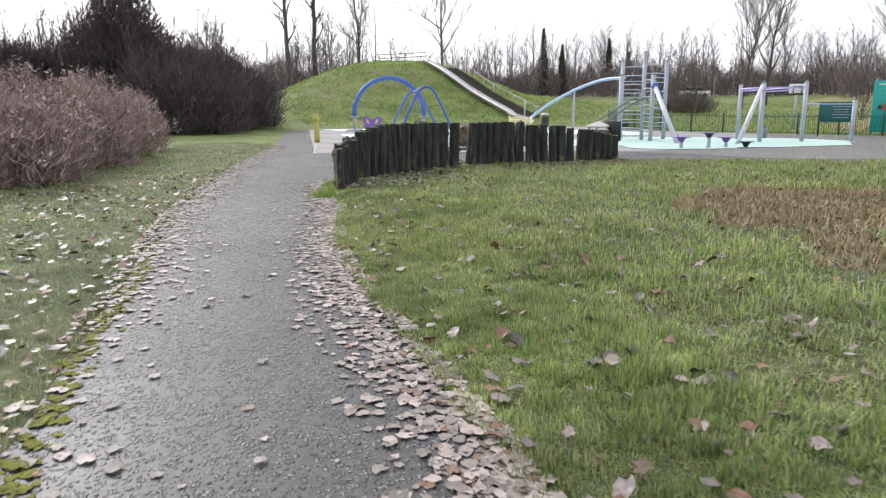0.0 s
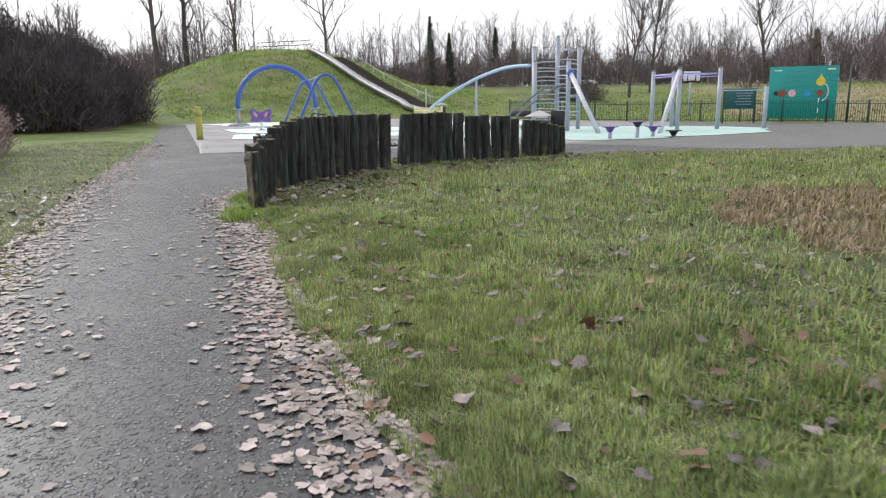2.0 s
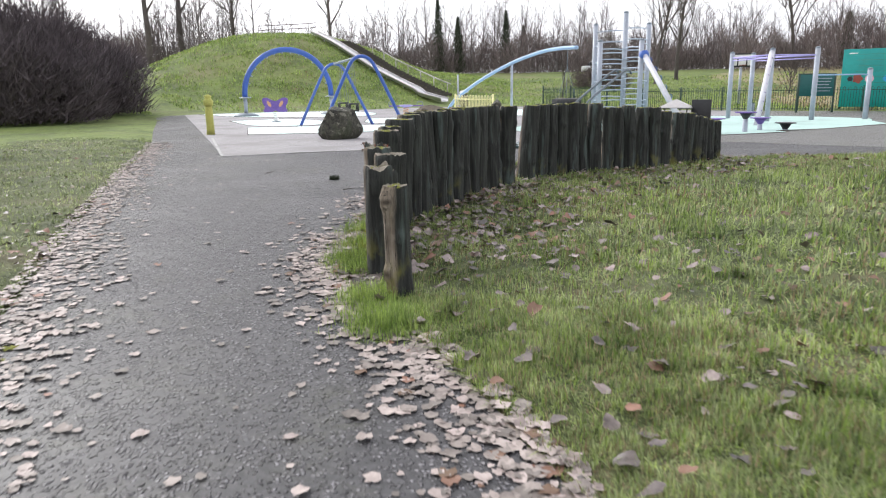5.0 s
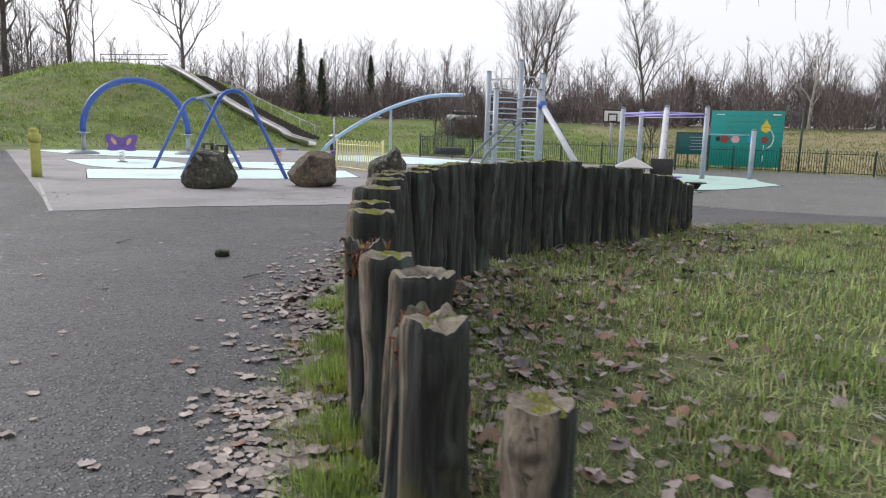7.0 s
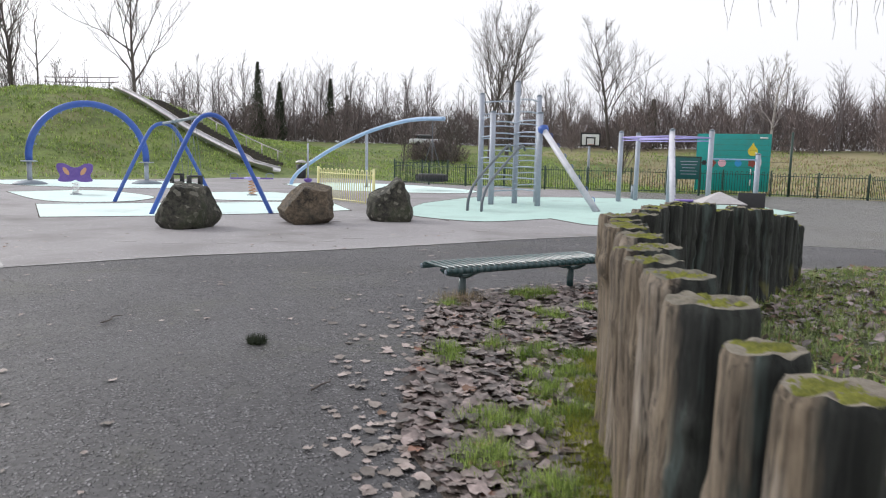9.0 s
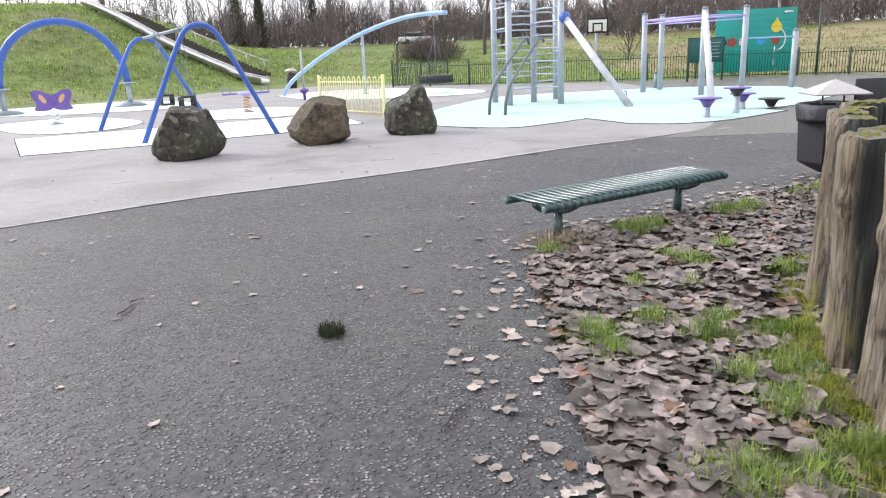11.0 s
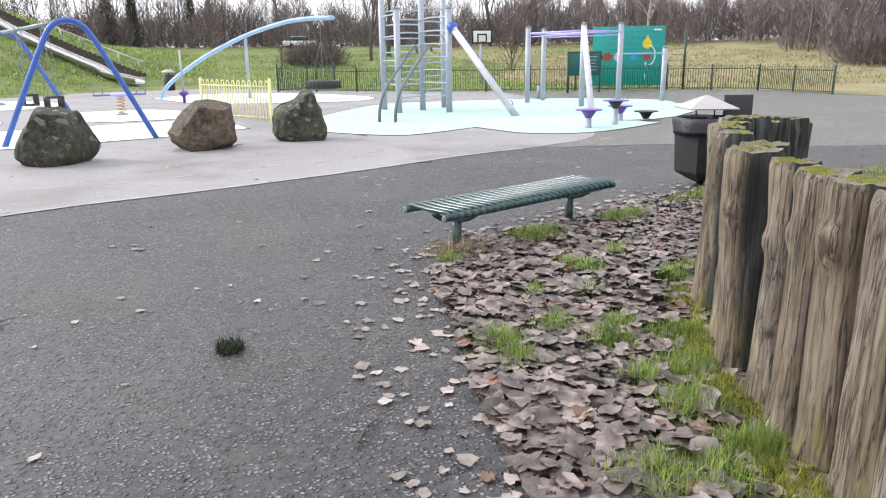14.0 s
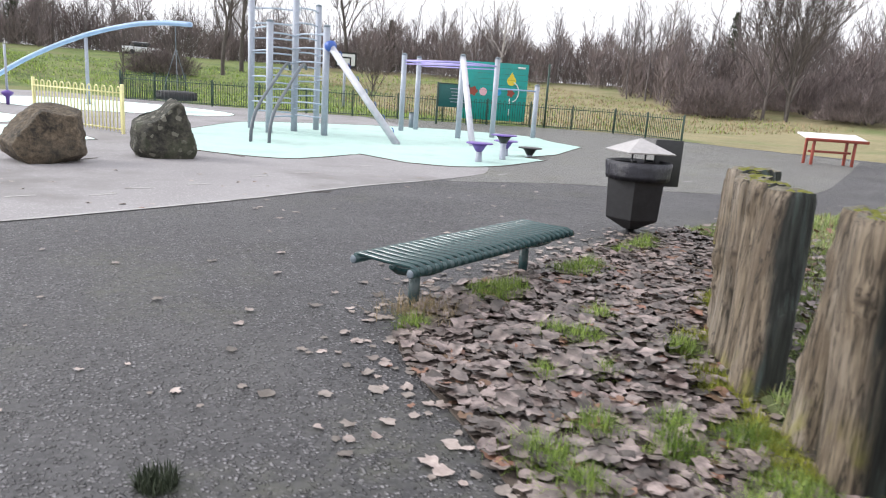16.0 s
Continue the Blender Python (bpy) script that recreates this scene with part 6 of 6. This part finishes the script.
shrub("bramble_bush", -2.5, 88.0, 3.2, 2.2, 2.2, 5000, "thicket", BROWN, 24, 0.6, 0.04)


# ---- grass ----
def blades(px, py, pz, length, width, seed, lean=0.55):
    """Bent, tapering blades: five points and three triangles each."""
    g = np.random.default_rng(seed)
    n = len(px)
    an = g.uniform(0, 2 * np.pi, n)
    face = an + np.pi / 2 + g.normal(0, 0.4, n)
    ln = length * g.uniform(0.55, 1.35, n)
    lx = ln * np.abs(g.normal(0, lean, n))
    up = np.sqrt(np.maximum(ln ** 2 - np.minimum(lx, ln * 0.9) ** 2, 0.0004))
    dx, dy, sx, sy = np.cos(an), np.sin(an), np.cos(face), np.sin(face)
    w = width * g.uniform(0.7, 1.3, n) / 2
    root = np.stack([px, py, pz], -1)
    side = np.stack([sx * w, sy * w, 0 * w], -1)
    mid = root + np.stack([dx * lx * 0.35, dy * lx * 0.35, up * 0.6], -1)
    tip = root + np.stack([dx * lx, dy * lx, up], -1)
    v = np.stack([root - side, root + side, mid + side * 0.8, mid - side * 0.8, tip], 1).reshape(-1, 3)
    k = 5 * np.arange(n)[:, None]
    f = np.concatenate([k + np.array([[0, 1, 2]]), k + np.array([[0, 2, 3]]), k + np.array([[3, 2, 4]])], 0)
    return v, f


gg = np.random.default_rng(17)


def ground_z(x, y):
    e = np.minimum(edge_distance(x, y, PATH_LEFT), edge_distance(x, y, PATH_RIGHT + LAWN_EDGE))
    b = 0.025 * soft_noise(x, y, 1.9) + 0.012 * soft_noise(x, y, 6.1, 1.0)
    return land(x, y) + 0.012 + (0.03 + b) * ss(0.0, 0.5, e)


def sow(x0, x1, y0, y1, n):
    x, y = gg.uniform(x0, x1, n), gg.uniform(y0, y1, n)
    return x, y


def lawn_points(n_total):
    x, y = sow(-5.5, 12, 0.5, 27, n_total)
    i = gg.integers(0, 46, n_total // 3)
    q = np.array(PATH_RIGHT)[i] + (np.array(PATH_RIGHT)[i + 1] - np.array(PATH_RIGHT)[i]) * gg.uniform(0, 1, (len(i), 1))
    x, y = np.r_[x, q[:, 0] + np.abs(gg.normal(0, 1.3, len(i)))], np.r_[y, q[:, 1]]
    ok = ~inside(x, y, TARMAC) & ~inside(x, y, BED)
    x, y = x[ok], y[ok]
    right = (x > np.interp(y, [p[1] for p in PATH_RIGHT[:50]], [p[0] for p in PATH_RIGHT[:50]])) | (y > 14.5)
    x, y = x[right], y[right]
    e = edge_distance(x, y, PATH_RIGHT)
    keep = gg.uniform(0, 1, len(x)) < np.clip(1.25 - e / 4.5, 0.22, 1.0)
    return x[keep], y[keep], e[keep]


x, y, e = lawn_points(1300000)
clump = np.clip(0.5 + 0.35 * soft_noise(x, y, 2.3, 0.4) + 0.35 * soft_noise(x, y, 6.3, 1.2) + 0.3 * soft_noise(x, y, 13.0, 0.7), 0, 1)
keep = gg.uniform(0, 1, len(x)) < 0.40 + 0.60 * clump
x, y, e, clump = x[keep], y[keep], e[keep], clump[keep]
dry = ((np.hypot((x - 4.6) / 1.9, (y - 14.8) / 3.2) + 0.25 * soft_noise(x, y, 1.7, 0.3)) < 1.0)
dry |= (np.hypot((x - 5.3) / 1.6, (y - 10.6) / 1.6) + 0.25 * soft_noise(x, y, 2.1, 0.9)) < 0.7
dry |= gg.uniform(0, 1, len(x)) < 0.14 + 0.10 * soft_noise(x, y, 0.8, 2.0)
size = (0.040 + 0.062 * clump) * np.clip(0.8 + e / 6, 0.8, 1.6)
fresh = ~dry & (gg.uniform(0, 1, len(x)) < 0.38 + 0.2 * soft_noise(x, y, 1.1, 0.6))
for pick, m, name, label in ((~dry & ~fresh, "blade", "lawn_grass", "short green winter lawn grass"), (fresh, "fresh_blade", "fresh_lawn_grass", "brighter fresh green lawn grass"), (dry, "dry_blade", "dry_grass", "straw-coloured dead grass patch in the lawn")):
    v, f = blades(x[pick], y[pick], ground_z(x[pick], y[pick]) - 0.01, size[pick], 0.0055 * np.clip(0.9 + e[pick] / 2.2, 1, 4.0), 5, 1.0)
    obj(name, fast_mesh(name, v, f, M[m]), label=label, category="grass", kind="stuff")

# verge on the other side of the path
x, y = sow(-20, 3, 1, 30, 650000)
e = edge_distance(x, y, PATH_LEFT)
ok = ~inside(x, y, TARMAC) & (e < 4.2) & (x < np.interp(y, [p[1] for p in PATH_LEFT], [p[0] for p in PATH_LEFT]))
x, y, e = x[ok], y[ok], e[ok]
far = np.hypot(x - 3, y - 2)
keep = gg.uniform(0, 1, len(x)) < np.clip(1.3 - far / 14, 0.25, 1)
x, y, e, far = x[keep], y[keep], e[keep], far[keep]
v, f = blades(x, y, ground_z(x, y) - 0.01, 0.06 + 0.02 * soft_noise(x, y, 3.1), 0.005 * np.clip(far / 6, 1, 3), 6, 1.0)
obj("verge_grass", fast_mesh("verge_grass", v, f, M["blade"]), label="rough green grass verge along the path", category="grass", kind="stuff")

# tufts of grass in the leaf bed, at the log feet and by the bench
TUFTS = [(-4.92, 22.35, 0.16), (-3.95, 22.95, 0.34), (-3.7, 23.05, 0.26), (-2.76, 23.45, 0.30), (-2.45, 23.6, 0.24), (-5.06, 20.45, 0.26), (-5.02, 20.15, 0.2), (-4.61, 20.6, 0.18), (-4.38, 20.3, 0.24), (-4.2, 20.5, 0.2), (-3.84, 21.8, 0.22), (-4.0, 21.95, 0.16), (-4.86, 18.85, 0.3), (-4.6, 18.8, 0.24), (-3.3, 21.4, 0.22), (-4.95, 18.3, 0.3), (-4.65, 17.9, 0.3), (-4.65, 17.1, 0.34), (-4.62, 16.5, 0.3), (-4.4, 15.7, 0.3), (-4.35, 15.1, 0.26), (-4.15, 14.75, 0.24), (-3.75, 14.0, 0.3), (-3.5, 13.5, 0.34), (-1.2, 24.3, 0.24), (-0.9, 24.55, 0.2), (-1.6, 24.15, 0.14), (-4.3, 18.95, 0.24), (-4.35, 19.4, 0.26), (-4.15, 19.8, 0.28), (-3.95, 20.25, 0.26), (-4.45, 19.75, 0.16), (-4.5, 21.3, 0.13), (-4.1, 21.2, 0.12), (-3.4, 22.2, 0.14)]
tx, ty, tl = [], [], []
for cx, cy, r in TUFTS:
    r *= 0.72 if cy > 17.5 else 1.0
    n = int(15000 * r * r) + 80
    q = r * np.sqrt(gg.uniform(0, 1, n)) * (1 + 0.3 * gg.normal(0, 1, n))
    an = gg.uniform(0, 6.283, n)
    tx.append(cx + q * np.cos(an)), ty.append(cy + q * np.sin(an)), tl.append(np.clip(0.16 - 0.08 * q / r, 0.05, 0.16))
tx, ty, tl = np.concatenate(tx), np.concatenate(ty), np.concatenate(tl)
v, f = blades(tx, ty, 0 * tx + 0.01, tl, 0.005, 7, 0.9)
obj("grass_tufts", fast_mesh("grass_tufts", v, f, M["fresh_blade"]), label="bright green grass tufts growing through the leaf litter", category="grass", kind="stuff")
weed = thing("weed_tuft", (-6.72, 20.81, 0), "small dark green weed growing through the asphalt", "weed")
q = 0.085 * np.sqrt(gg.uniform(0, 1, 420))
an = gg.uniform(0, 6.283, 420)
v, f = blades(q * np.cos(an), q * np.sin(an), 0 * q, 0.075 + 0 * q, 0.006, 9, 0.8)
obj("foliage", fast_mesh("foliage", v, f, M["conifer"]), weed)
# yellowish mossy grass along the feet of the logs
i = gg.integers(0, len(LOG_LINE) - 1, 30000)
q = np.array(LOG_LINE)[i] + np.stack([-0.13 - np.abs(gg.normal(0, 0.13, 30000)), gg.normal(0, 0.05, 30000)], -1)
ok = (q[:, 1] < 22.6) & (soft_noise(q[:, 0], q[:, 1], 3.3, 0.5) + 0.5 * soft_noise(q[:, 0], q[:, 1], 8.0, 0.1) > -0.25)
q = q[ok]
v, f = blades(q[:, 0], q[:, 1], 0 * q[:, 0] + 0.012, 0.075 + 0 * q[:, 0], 0.005, 14, 1.0)
obj("foot_grass", fast_mesh("foot_grass", v, f, M["moss_blade"]), label="yellow-green mossy grass at the feet of the logs", category="grass", kind="stuff")
# straw round the bench foot
x, y = -4.72 + gg.normal(0, 0.13, 700), 22.62 + gg.normal(0, 0.13, 700)
v, f = blades(x, y, 0 * x + 0.01, 0.14 + 0 * x, 0.004, 10, 0.9)
obj("dry_stalks", fast_mesh("dry_stalks", v, f, M["dry_blade"]), label="tuft of dead brown stalks at the bench foot", category="grass", kind="stuff")
# rough grass on the mound and the field
x, y = sow(-62, 40, 50, 100, 300000)
tuft = 0.5 + 0.4 * soft_noise(x, y, 1.3, 0.2) + 0.4 * soft_noise(x, y, 2.9, 1.1)
ok = ~inside(x, y, TARMAC) & ((hill(x, y) > 0.05) | (gg.uniform(0, 1, len(x)) < 0.4)) & (gg.uniform(0, 1, len(x)) < tuft)
x, y = x[ok], y[ok]
straw = (x > 10) & (gg.uniform(0, 1, len(x)) < 0.75) & (y < 90) | (gg.uniform(0, 1, len(x)) < 0.06)
for pick, m, name, label in ((~straw, "fresh_blade", "mound_grass", "tufted green grass on the mound and field"), (straw, "dry_blade", "field_straw", "pale dry rough grass on the field")):
    v, f = blades(x[pick], y[pick], land(x[pick], y[pick]) + 0.0, 0.24 + 0 * x[pick], 0.06, 12, 0.8)
    obj(name, fast_mesh(name, v, f, M[m]), label=label, category="grass", kind="stuff")


# ---- fallen leaves ----
def leaves(px, py, pz, size, seed, curl=0.35, tilt=0.25):
    g = np.random.default_rng(seed)
    n, k = len(px), 12
    an = g.uniform(0, 2 * np.pi, n)[:, None]
    t = np.linspace(0, 2 * np.pi, k, endpoint=False)[None]
    r = size[:, None] * (0.46 + 0.12 * np.cos(t) + 0.10 * np.cos(5 * t) * g.uniform(0.0, 1.0, (n, 1)) + 0.05 * np.cos(3 * t + g.uniform(0, 6, (n, 1))) + g.normal(0, 0.06, (n, k)))
    u, w = r * np.cos(t) * 1.1, r * np.sin(t) * 0.92
    bend = g.normal(0, curl, (n, 1)) / size[:, None]
    z = bend * (u * u) + g.normal(0, curl, (n, 1)) / size[:, None] * w * w + g.normal(0, 0.05, (n, k)) * size[:, None]
    z += g.normal(0, tilt, (n, 1)) * u + g.normal(0, tilt, (n, 1)) * w
    z -= z.min(1, keepdims=True)
    X = px[:, None] + u * np.cos(an) - w * np.sin(an)
    Y = py[:, None] + u * np.sin(an) + w * np.cos(an)
    Z = pz[:, None] + z
    c = np.stack([px, py, pz + z.mean(1) - 0.04 * size], -1)
    v = np.concatenate([np.stack([X, Y, Z], -1), c[:, None]], 1).reshape(-1, 3)
    b = (k + 1) * np.arange(n)[:, None, None]
    f = np.stack([np.arange(k), (np.arange(k) + 1) % k, np.full(k, k)], -1)[None] + b
    return v, f.reshape(-1, 3)


def scattered(x, y, z, s, name, label, seed, curl=0.35, tilt=0.25, rust=0.05, look_of="leaf"):
    pick = gg.uniform(0, 1, len(x)) < rust
    for p, m, nm in ((~pick, look_of, name), (pick, "rust_leaf", "russet_" + name)):
        if p.sum():
            v, f = leaves(x[p], y[p], z[p], s[p], seed, curl, tilt)
            obj(nm, fast_mesh(nm, v, f, M[m]), label=label if m == look_of else "russet brown fallen leaves among the others", category="leaves", kind="stuff")


# the bed between the logs and the asphalt
bed_line = Geo().slab(BED, -0.04, 0.012)
leaf_bed = bed_line.make("leaf_bed", M["leaf_mould"], None, False, label="dark leaf mould strip along the log palisade", category="ground", kind="structure")
x, y = sow(-5.7, 0.6, 13.5, 25.5, 40000)
ok = inside(x, y, BED)
x, y = x[ok][:8000], y[ok][:8000]
thin = gg.uniform(0, 1, len(x)) < np.clip(0.35 + edge_distance(x, y, LOG_LINE) * 0.9 + 0.25 * soft_noise(x, y, 2.6), 0.1, 1.0)
x, y = x[thin], y[thin]
scattered(x, y, gg.uniform(0.012, 0.04, len(x)), gg.uniform(0.05, 0.125, len(x)), "bed_leaves", "thick carpet of grey-brown fallen leaves", 21, 0.18, 0.09, 0.05, "bed_leaf")
# single large leaves lying on top near the bench
leaf_meshes = []
for k in range(8):
    v, f = leaves(np.zeros(1), np.zeros(1), np.zeros(1), np.array([0.10 + 0.007 * k]), 60 + k, 0.2, 0.1)
    leaf_meshes.append(fast_mesh("leaf", v, f, M["bed_leaf"]))
x, y = sow(-5.4, -3.2, 18.3, 23.4, 900)
ok = inside(x, y, BED) & (edge_distance(x, y, LOG_LINE) > 0.3)
for k, (px, py) in enumerate(list(zip(x[ok], y[ok]))[:260]):
    obj("leaf", leaf_meshes[k % 8], leaf_bed, m=pose(px, py, 0.035 + 0.02 * gg.uniform(0, 1), gg.normal(0, 9), gg.normal(0, 9), gg.uniform(0, 360)))
# drifts along both edges of the path
for line, side, n, w, nm, sd in ((PATH_RIGHT[:56], -1, 7800, 0.30, "edge_leaves", 22), (PATH_LEFT[12:50], 1, 5600, 0.34, "verge_leaves", 23)):
    p = np.array(line)
    seg = np.hypot(*np.diff(p, axis=0).T)
    cum = np.r_[0, np.cumsum(seg)]
    s = gg.uniform(0, cum[-1], n)
    i = np.clip(np.searchsorted(cum, s) - 1, 0, len(seg) - 1)
    q = p[i] + (p[i + 1] - p[i]) * ((s - cum[i]) / seg[i])[:, None]
    d = (p[i + 1] - p[i]) / seg[i][:, None]
    nrm = np.stack([-d[:, 1], d[:, 0]], -1)
    off = np.abs(gg.normal(0, w, n)) - 0.12
    q = q + nrm * (off * -side)[:, None]
    if side == 1:
        # the verge drift thins out towards the near end
        q = q[gg.uniform(0, 1, n) < np.clip((q[:, 1] - 4.5) / 5.0, 0.14, 1.0)]
        n = len(q)
    z = np.where(inside(q[:, 0], q[:, 1], TARMAC), 0.003, ground_z(q[:, 0], q[:, 1]) + 0.01)
    scattered(q[:, 0], q[:, 1], z + gg.uniform(0, 0.004, n), gg.uniform(0.03, 0.095, n), nm, "pale dry fallen leaves drifted along the path edge", sd, 0.04, 0.01, 0.04)
# a thinner scatter spilling from the bed on to the asphalt
p = np.array(PATH_RIGHT[44:])
i = gg.integers(0, len(p) - 1, 380)
q = p[i] + (p[i + 1] - p[i]) * gg.uniform(0, 1, (380, 1))
q[:, 0] -= np.abs(gg.normal(0, 0.34, 380))
q[:, 1] += np.where(q[:, 1] > 22.4, np.abs(gg.normal(0, 0.2, 380)), 0)
scattered(q[:, 0], q[:, 1], 0.002 + gg.uniform(0, 0.006, 380), gg.uniform(0.045, 0.105, 380), "spilled_leaves", "fallen leaves spilling from the bed on to the asphalt", 27, 0.10, 0.03, 0.03)
# leaves gathered on the lawn side of the logs
i = gg.integers(0, len(LOG_LINE) - 1, 1500)
q = np.array(LOG_LINE)[i] + np.stack([np.abs(gg.normal(0, 0.9, 1500)) + 0.15, -np.abs(gg.normal(0, 0.6, 1500)) * (np.array(LOG_LINE)[i][:, 1] > 20)], -1)
ok = ~inside(q[:, 0], q[:, 1], TARMAC) & ~inside(q[:, 0], q[:, 1], BED)
q = q[ok]
scattered(q[:, 0], q[:, 1], ground_z(q[:, 0], q[:, 1]) + 0.012 + gg.uniform(0, 0.02, len(q)), gg.uniform(0.04, 0.10, len(q)), "sheltered_leaves", "brown fallen leaves gathered in the grass by the logs", 28, 0.35, 0.2, 0.15, "bed_leaf")
# leaves loose on the asphalt
x, y = sow(-14, 7, -2, 31, 2600)
ok = inside(x, y, TARMAC) & (gg.uniform(0, 1, len(x)) < np.where(y < 14, 1.0, 0.5))
x, y = x[ok], y[ok]
scattered(x, y, 0 * x + 0.006, gg.uniform(0.03, 0.09, len(x)), "loose_leaves", "scattered pale fallen leaves on the asphalt", 24, 0.08, 0.02, 0.02)
# leaves in the lawn and the verge
x, y = sow(-9, 12, 1, 27, 15000)
ok = ~inside(x, y, TARMAC) & ~inside(x, y, BED)
e = edge_distance(x, y, PATH_RIGHT + PATH_LEFT[::-1])
ok &= gg.uniform(0, 1, len(x)) < np.clip(0.75 - e / 9, 0.12, 0.8)
x, y = x[ok], y[ok]
scattered(x, y, ground_z(x, y) + gg.uniform(0.01, 0.045, len(x)), gg.uniform(0.04, 0.115, len(x)), "lawn_leaves", "fallen leaves caught in the grass", 25, 0.30, 0.25, 0.3, "bed_leaf")
x, y = sow(-18, -1, 3, 26, 1500)
e = edge_distance(x, y, PATH_LEFT)
ok = ~inside(x, y, TARMAC) & (e < 4) & (x < np.interp(y, [p[1] for p in PATH_LEFT], [p[0] for p in PATH_LEFT]))
x, y = x[ok], y[ok]
scattered(x, y, ground_z(x, y) + 0.015, gg.uniform(0.035, 0.085, len(x)), "bank_leaves", "fallen leaves on the rough verge", 26, 0.25, 0.2, 0.2, "bed_leaf")


# moss along the verge side of the asphalt
p = np.array(PATH_LEFT[14:34])
i = gg.integers(0, len(p) - 1, 520)
q = p[i] + (p[i + 1] - p[i]) * gg.uniform(0, 1, (520, 1))
q[:, 0] += gg.normal(0.12, 0.09, 520)
ok = soft_noise(q[:, 0], q[:, 1], 1.6, 0.7) > -0.15
v, f = leaves(q[ok, 0], q[ok, 1], 0 * q[ok, 0] + 0.001, gg.uniform(0.03, 0.10, ok.sum()), 31, 0.03, 0.01)
obj("path_moss", fast_mesh("path_moss", v, f, M["moss"]), label="yellow-green moss film on the asphalt edge", category="moss", kind="stuff")


# ---- painted dashes, twigs and sticks on the play area ----
dash = [(-10.6, 27.9), (-9.7, 27.75), (-8.75, 27.85), (-7.9, 28.25), (-6.95, 28.37), (-6.45, 28.95), (-5.62, 29.35), (-4.5, 30.35), (-3.6, 30.8), (-1.95, 32.1), (0.7, 30.95), (4.0, 31.7), (5.1, 30.1)]
for i, (x, y) in enumerate(dash):
    d = Geo().box((0.36, 0.06, 0.004), None)
    o = d.make("painted_dash", M["line"], None, False, label="worn white painted dash on the tarmac", category="ground marking", group="painted dashes")
    o.matrix_basis = pose(x, y, 0.0095, 0, 0, 20 + 9 * math.sin(i * 2.1))
rs = random.Random(8)
for x, y, ln in ((-8.3, 21.6, 0.35), (-6.0, 19.6, 0.3), (-4.55, 19.0, 0.4), (-7.2, 32.4, 0.5), (-4.4, 33.4, 0.45), (-3.9, 28.5, 0.3), (-0.4, 24.9, 0.6), (-4.9, 19.9, 0.25)):
    a = rs.uniform(0, 6.28)
    pts = [Vector((ln * (k / 4 - 0.5), rs.gauss(0, 0.015), 0.008 + rs.uniform(0, 0.006))) for k in range(5)]
    o = Geo().tube(pts, [0.007, 0.008, 0.007, 0.006, 0.003], 6).make("twig", M["bark"], None, True, label="thin dead twig lying on the ground", category="twig", group="fallen twigs")
    o.matrix_basis = pose(x, y, 0.012, 0, 0, math.degrees(a))


# ---- far parked car and low shed beyond the field ----
def far_car(x, y, turn):
    c = thing("parked_car", (x, y, float(land(x, y))), "small white parked car seen far across the field", "car", turn=turn)
    body = Geo().box((4.1, 1.7, 0.62), pose(0, 0, 0.65), 0.14)
    part("body", body, M["car_white"], c)
    part("cabin", Geo().box((2.1, 1.5, 0.55), pose(-0.15, 0, 1.2), 0.2), M["car_glass"], c, "dark windows")
    part("roof", Geo().box((1.6, 1.4, 0.06), pose(-0.15, 0, 1.49), 0.02), M["car_white"], c)
    for wx in (-1.25, 1.25):
        for wy in (-0.8, 0.8):
            part("wheel", Geo().lathe([(0.2, -0.09), (0.32, -0.08), (0.32, 0.08), (0.2, 0.09)], 16, pose(wx, wy, 0.32, 90, 0, 0)), M["tyre"], c)


far_car(-3.0, 112.0, 15)
